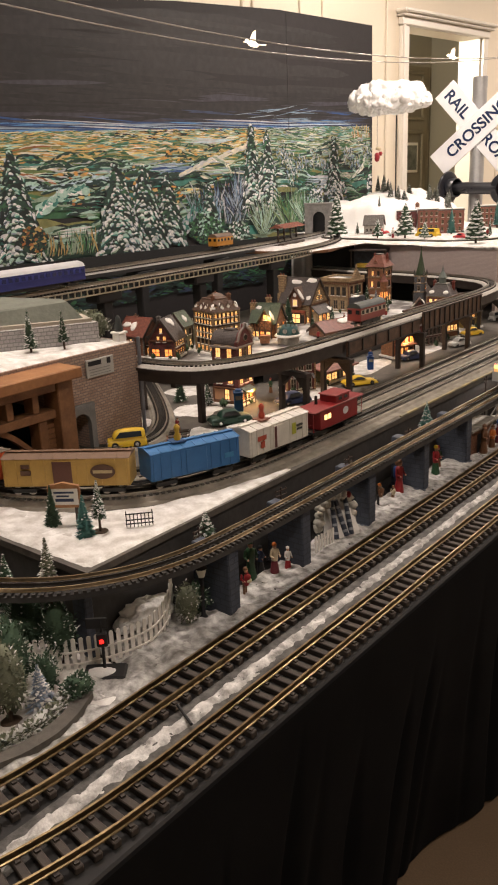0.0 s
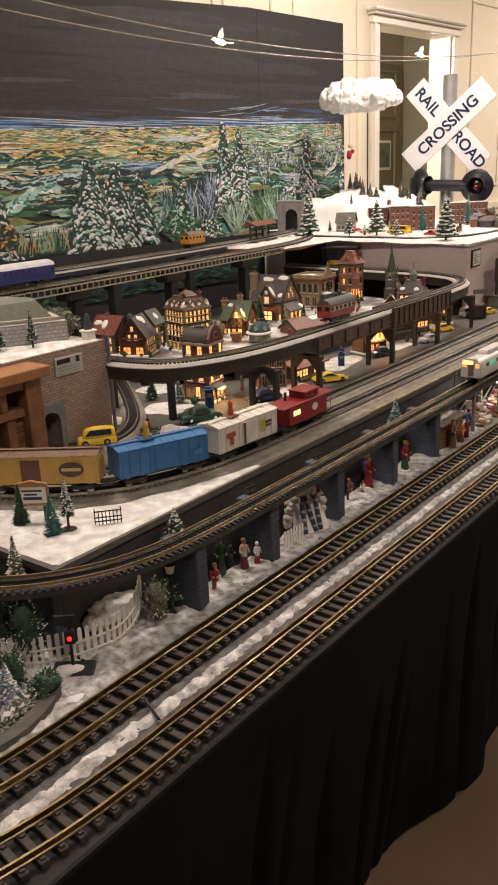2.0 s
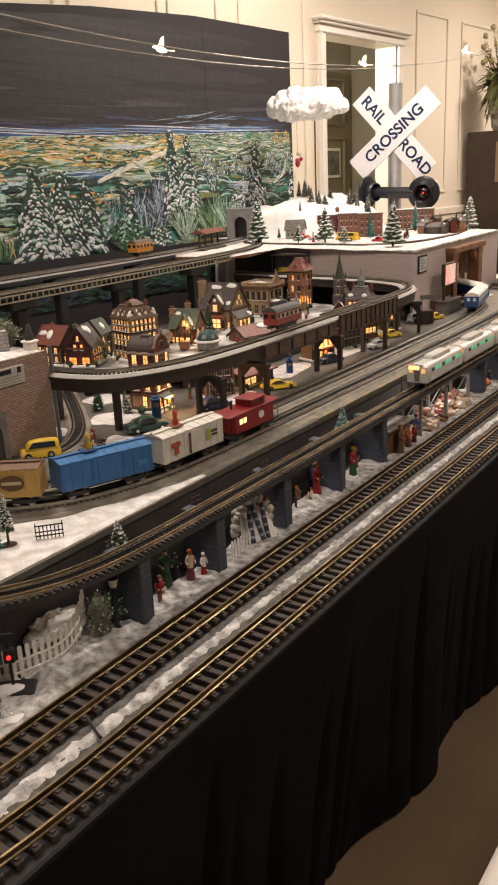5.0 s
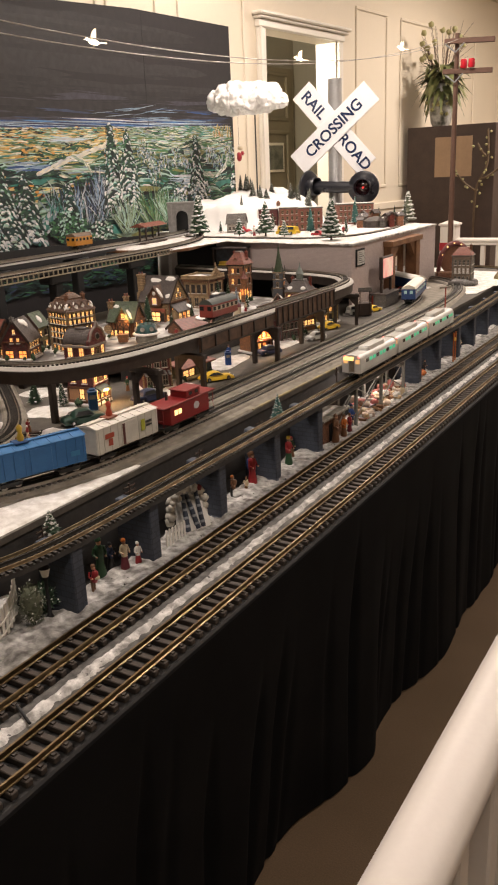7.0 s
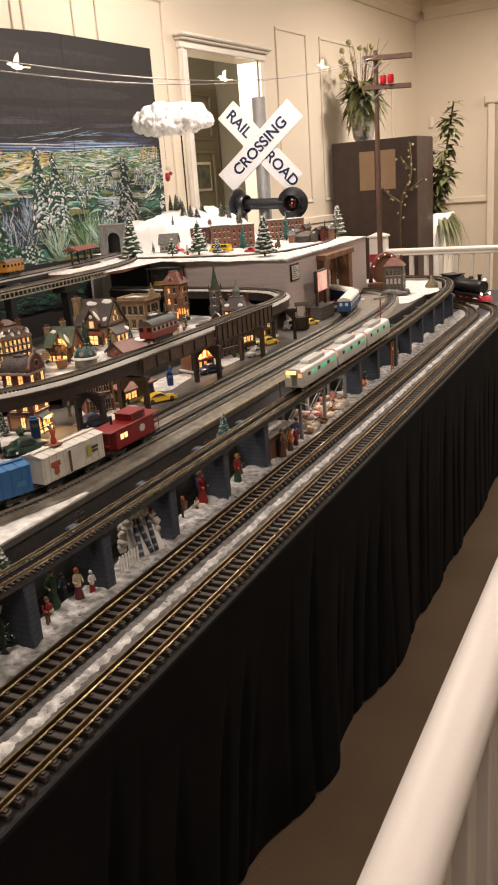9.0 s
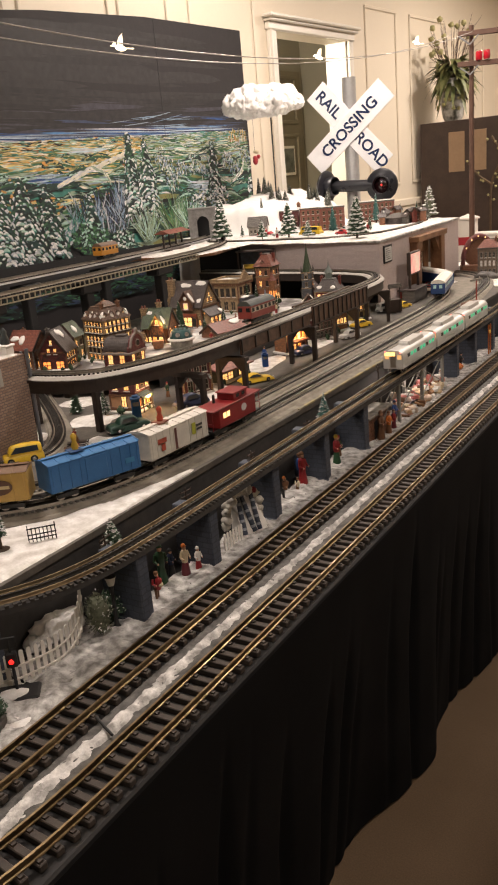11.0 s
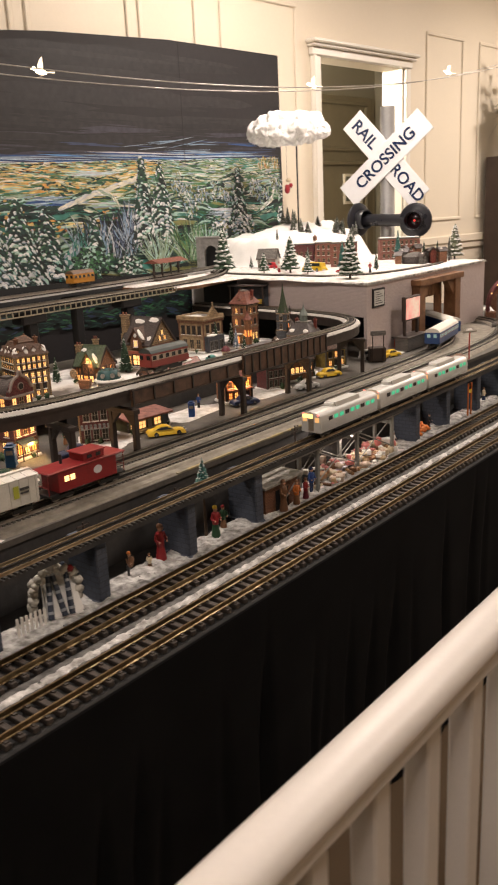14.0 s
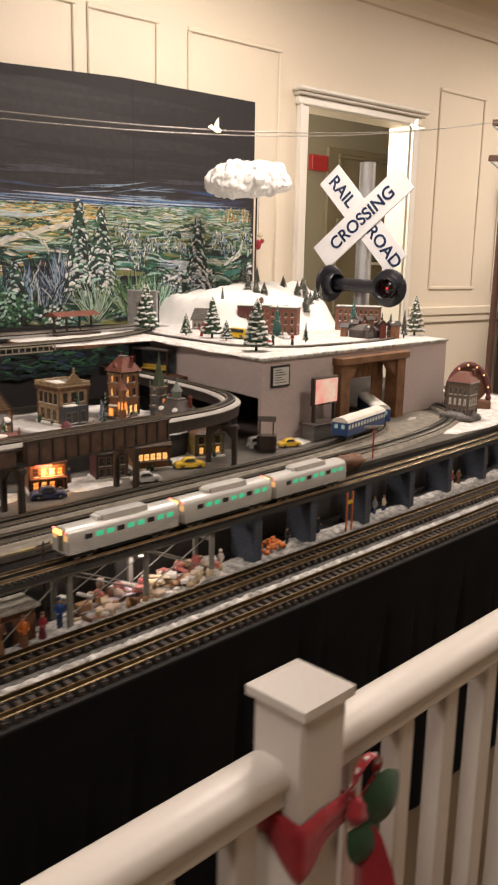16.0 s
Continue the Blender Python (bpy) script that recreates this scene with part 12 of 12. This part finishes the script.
# trees in the village, on the street and on the snowy deck
V, T = VILLAGE + 0.004, TOP + 0.004
for x, y, z, h, w, mt, sn, tr, lab in (
    (-1.684, 2.406, V, 0.112, 0.06, M_PINE, 0.12, 0.05, "dark green decorated tree in the village square"),
    (-1.575, 2.392, V, 0.06, 0.03, M_PINE, 0.12, 0.05, "small dark green tree beside the round stand"),
    (-1.679, 2.844, V, 0.118, 0.045, M_PINE, 0.35, 0.08, "tall frosted tree in the village"),
    (-1.716, 2.977, V, 0.082, 0.036, M_PINE, 0.35, 0.08, "frosted tree behind the village houses"),
    (-1.63, 2.90, V, 0.075, 0.032, M_FROST, 0.3, 0.08, "grey frosted tree in the village"),
    (-1.60, 2.55, V, 0.065, 0.03, M_PINE, 0.3, 0.08, "small frosted tree between the houses"),
    (-1.56, 2.86, V, 0.06, 0.028, M_PINE, 0.3, 0.08, "small dark tree between the houses"),
    (-1.75, 2.18, V, 0.08, 0.036, M_PINE, 0.2, 0.08, "dark tree between the houses"),
    (-1.80, 2.05, V, 0.085, 0.04, M_SAGE, 0.2, 0.08, "grey-green tree behind the dark houses"),
    (-1.535, 1.70, S, 0.075, 0.042, M_PINE, 0.08, 0.05, "dark green tree in the side street"),
    (-1.438, 1.703, S, 0.072, 0.034, M_PINE, 0.45, 0.12, "flocked tree beside the trestle"),
    (-1.70, 1.62, S, 0.12, 0.05, M_PINE, 0.3, 0.1, "dark flocked tree behind the narrow track"),
    (-2.249, 3.600, T, 0.082, 0.034, M_PINE, 0.35, 0.1, "small frosted tree on the deck"),
    (-2.264, 3.804, T, 0.058, 0.028, M_PINE, 0.4, 0.1, "small frosted tree on the deck"),
    (-2.270, 4.03, T, 0.178, 0.065, M_GREYTREE, 0.12, 0.06, "tall grey-green tree against the snow hill"),
    (-2.080, 4.02, T, 0.085, 0.036, M_PINE, 0.4, 0.1, "frosted tree beside the snow hill"),
    (-1.788, 3.87, T, 0.125, 0.058, M_TEAL, 0.08, 0.05, "teal cone tree before the brick houses"),
    (-1.56, 3.78, T, 0.075, 0.03, M_PINE, 0.35, 0.1, "small frosted tree by the dark house"),
    (-1.75, 4.32, T, 0.15, 0.06, M_TEAL, 0.3, 0.1, "frosted teal tree behind the brick houses"),
    (-1.64, 4.38, T, 0.09, 0.035, M_PINE, 0.35, 0.1, "small frosted tree behind the houses"),
    (-1.50, 4.24, T, 0.10, 0.04, M_PINE, 0.3, 0.1, "dark green tree near the end of the deck"),
    (-1.46, 4.28, T, 0.115, 0.04, M_GREYTREE, 0.3, 0.1, "grey-green tree near the end of the deck"),
    (-1.512, 1.222, BZ + 0.004, 0.095, 0.036, M_PINE, 0.5, 0.12, "flocked tree on the snowy brick roof"),
    (-1.478, 1.286, BZ + 0.004, 0.085, 0.03, M_PINE, 0.45, 0.2, "slim flocked tree on the snowy brick roof"),
):
    brush_tree(pose(x, y, z), h, w, mt, lab, sn, tr, seed=int(-x * 991 + y * 313))
for x, y, z, h, w, n, lab, mt in (
    (-2.225, 3.555, T, 0.199, 0.115, 7, "tall moulded fir with snow on its tiers", M_PINE),
    (-1.895, 3.615, T, 0.155, 0.095, 7, "moulded fir with thick snow on its tiers", M_PINE),
    (-2.03, 3.60, T, 0.085, 0.06, 5, "small moulded fir with snow on its tiers", M_PINE),
    (-1.775, 3.575, T, 0.075, 0.055, 5, "small snowy moulded fir at the deck edge", M_PINE),
    (-1.463, 3.412, T, 0.172, 0.105, 8, "big dark green fir with snow clumps", M_PINE),
    (-1.490, 4.405, T, 0.165, 0.095, 6, "snow-laden fir at the end of the deck", M_SAGE),
):
    tier_tree(pose(x, y, z), h, w * 0.92, lab, n + 1, mt, int(h * 997))
rt = random.Random(17)
for k in range(19):
    x, y = -2.50 + 0.031 * k + rt.uniform(-0.02, 0.02), 4.36 + rt.uniform(-0.16, 0.20)
    if hill(x, y) > TOP + 0.06 and x < -1.95:
        brush_tree(pose(x, y, hill(x, y) - 0.003), rt.uniform(0.055, 0.10), rt.uniform(0.040, 0.054), M_GREYTREE, "small grey-green tree on the cotton snow hill", 0.15, 0.05, seed=k + 40)
sil = thing("round_silo", "small pale silo with a domed cap in the village", "silo", pose(-1.495, 2.683, V))
part("wall", Geo().lathe([(0.014, 0), (0.014, 0.036)], 14), CRM_, sil)
part("dome", Geo().lathe([(0.0155, 0.036), (0.0125, 0.046), (0.006, 0.052), (0.001, 0.054)], 14), MRN_, sil, "dark red dome")
vl = thing("street_lamp", "small black village lamp with a pale globe", "lamp", pose(-1.67, 1.93, S))
part("post", Geo().lathe([(0.005, 0), (0.002, 0.008), (0.0017, 0.062)], 8), M_BLACK, vl)
part("lantern", Geo().ball((0, 0, 0.067), 0.005, 8, 6), M_LAMPGLASS, vl, "pale globe")
for bx, by in ((-1.50, 1.408), (-1.53, 1.415), (-1.56, 1.418)):
    bush(pose(bx, by, BZ + 0.004), 0.06, 0.06, M_SAGE, "dry grey-green shrub on the terrace end", 0.08, int(by * 1000))
ped = thing("pedestal_figure", "dark statuette on a small white pedestal on the roof", "ornament", pose(-1.440, 1.415, BZ + 0.001))
part("pedestal", Geo().box(-0.012, 0.012, -0.012, 0.012, 0, 0.018, None, 0.002).box(-0.015, 0.015, -0.015, 0.015, 0.0182, 0.024, None, 0.002), M_PSNOW, ped, "white pedestal")
part("statuette", Geo().lathe([(0.010, 0.0242), (0.011, 0.032), (0.006, 0.046), (0.007, 0.052), (0.002, 0.060)], 10), mat("dark_bronze", (0.05, 0.06, 0.06), 0.5, var=0.2), ped, "dark statuette")
# street and village folk
for args in (
    (-1.324, 1.470, S + 0.012, 0.030, RED_, BRN_, "figurine in red seated on a dark sled", -60, True, BRN_, WHT_, 0.2),
    (-1.300, 1.440, S + 0.012, 0.026, RED_, CRM_, "small figurine in red and white seated on a sled", -60, True, WHT_),
    (-1.268, 1.375, S + 0.003, 0.030, toy(0.4, 0.25, 0.2), BRN_, "small figurine sitting in the snow", -40, True, BRN_),
    (-1.258, 1.405, S + 0.003, 0.030, CRM_, RED_, "small figurine in a pale coat in the snow", -60, True, RED_),
    (-1.38, 1.90, S, 0.04, GRN_, BRN_, "figurine in green before the lit shop", 0, True, RED_),
    (-1.36, 2.02, S, 0.04, RED_, BLK_, "figurine in red before the lit shop", 20, True, BLK_),
    (-1.335, 2.36, S, 0.042, BLU_, BLK_, "figurine in blue beside the shops", 30, False, BRN_),
    (-1.33, 2.58, S, 0.042, NAV_, BRN_, "figurine in a dark coat beside the shops", 40, True, BLK_),
    (-1.47, 2.27, V, 0.035, RED_, BLK_, "tiny figurine in the village lane", 30, True, BLK_),
    (-1.58, 2.47, V, 0.035, GRN_, BRN_, "tiny figurine near the round stand", 30, True, BRN_),
    (-1.57, 2.58, V, 0.035, BRN_, BLK_, "tiny figurine walking in the village", -30, True, RED_),
    (-1.53, 2.80, V, 0.035, CRM_, RED_, "tiny figurine beside the red house", 0, True, BRN_),
    (-1.56, 3.60, T, 0.042, GRN_, BLK_, "tiny figurine on the snowy deck", 0, True, RED_),
    (-1.52, 3.66, T, 0.042, RED_, BLK_, "tiny figurine in red on the snowy deck", 20, True, WHT_),
    (-1.96, 3.62, T, 0.045, WHT_, RED_, "pale figurine on the snowy deck", 20, True, RED_),
):
    figurine(*args)
for x, y in ((-1.324, 1.470), (-1.300, 1.440)):
    sd = thing("toy_sled", "small dark sled standing on the snow", "sled", pose(x, y, S + 0.004, 0, 0, -50), "toy sleds")
    part("seat", Geo().box(-0.008, 0.008, -0.022, 0.022, 0.005, 0.0075, None, 0.001), M_TIMBER, sd)
    for sx in (-0.006, 0.006):
        part("runner", Geo().tube([(sx, -0.024, 0.001), (sx, 0.018, 0.001), (sx, 0.025, 0.004), (sx, 0.027, 0.009)], 0.0011, 6), M_BLACK, sd)
part("band", Geo().box(-0.0395, 0.0395, -0.0395, 0.0395, 0.80, 0.86, None, 0.002), M_RED, far_post, "red ribbon band")
# hanging ornament at the backdrop's edge
orn = thing("hanging_ornament", "red hanging ornament with gold trim at the backdrop edge", "ornament", ROOM @ pose(0.075, -0.150, 1.545))
part("body", Geo().ball((0, 0, 0), (0.016, 0.018, 0.026), 12, 9, 0.4, 1).ball((0.012, 0.018, 0.02), 0.012, 9, 7, 0.4, 3), M_RED, orn, "red felt body")
part("trim", Geo().ball((0.004, 0.008, 0.048), (0.016, 0.016, 0.012), 9, 7, 0.3, 2), CRM_, orn, "cream trim")
part("cord", Geo().rod((0, 0, 0.05), (0, 0, 0.32), 0.0009, n=5), M_TIMBER, orn)
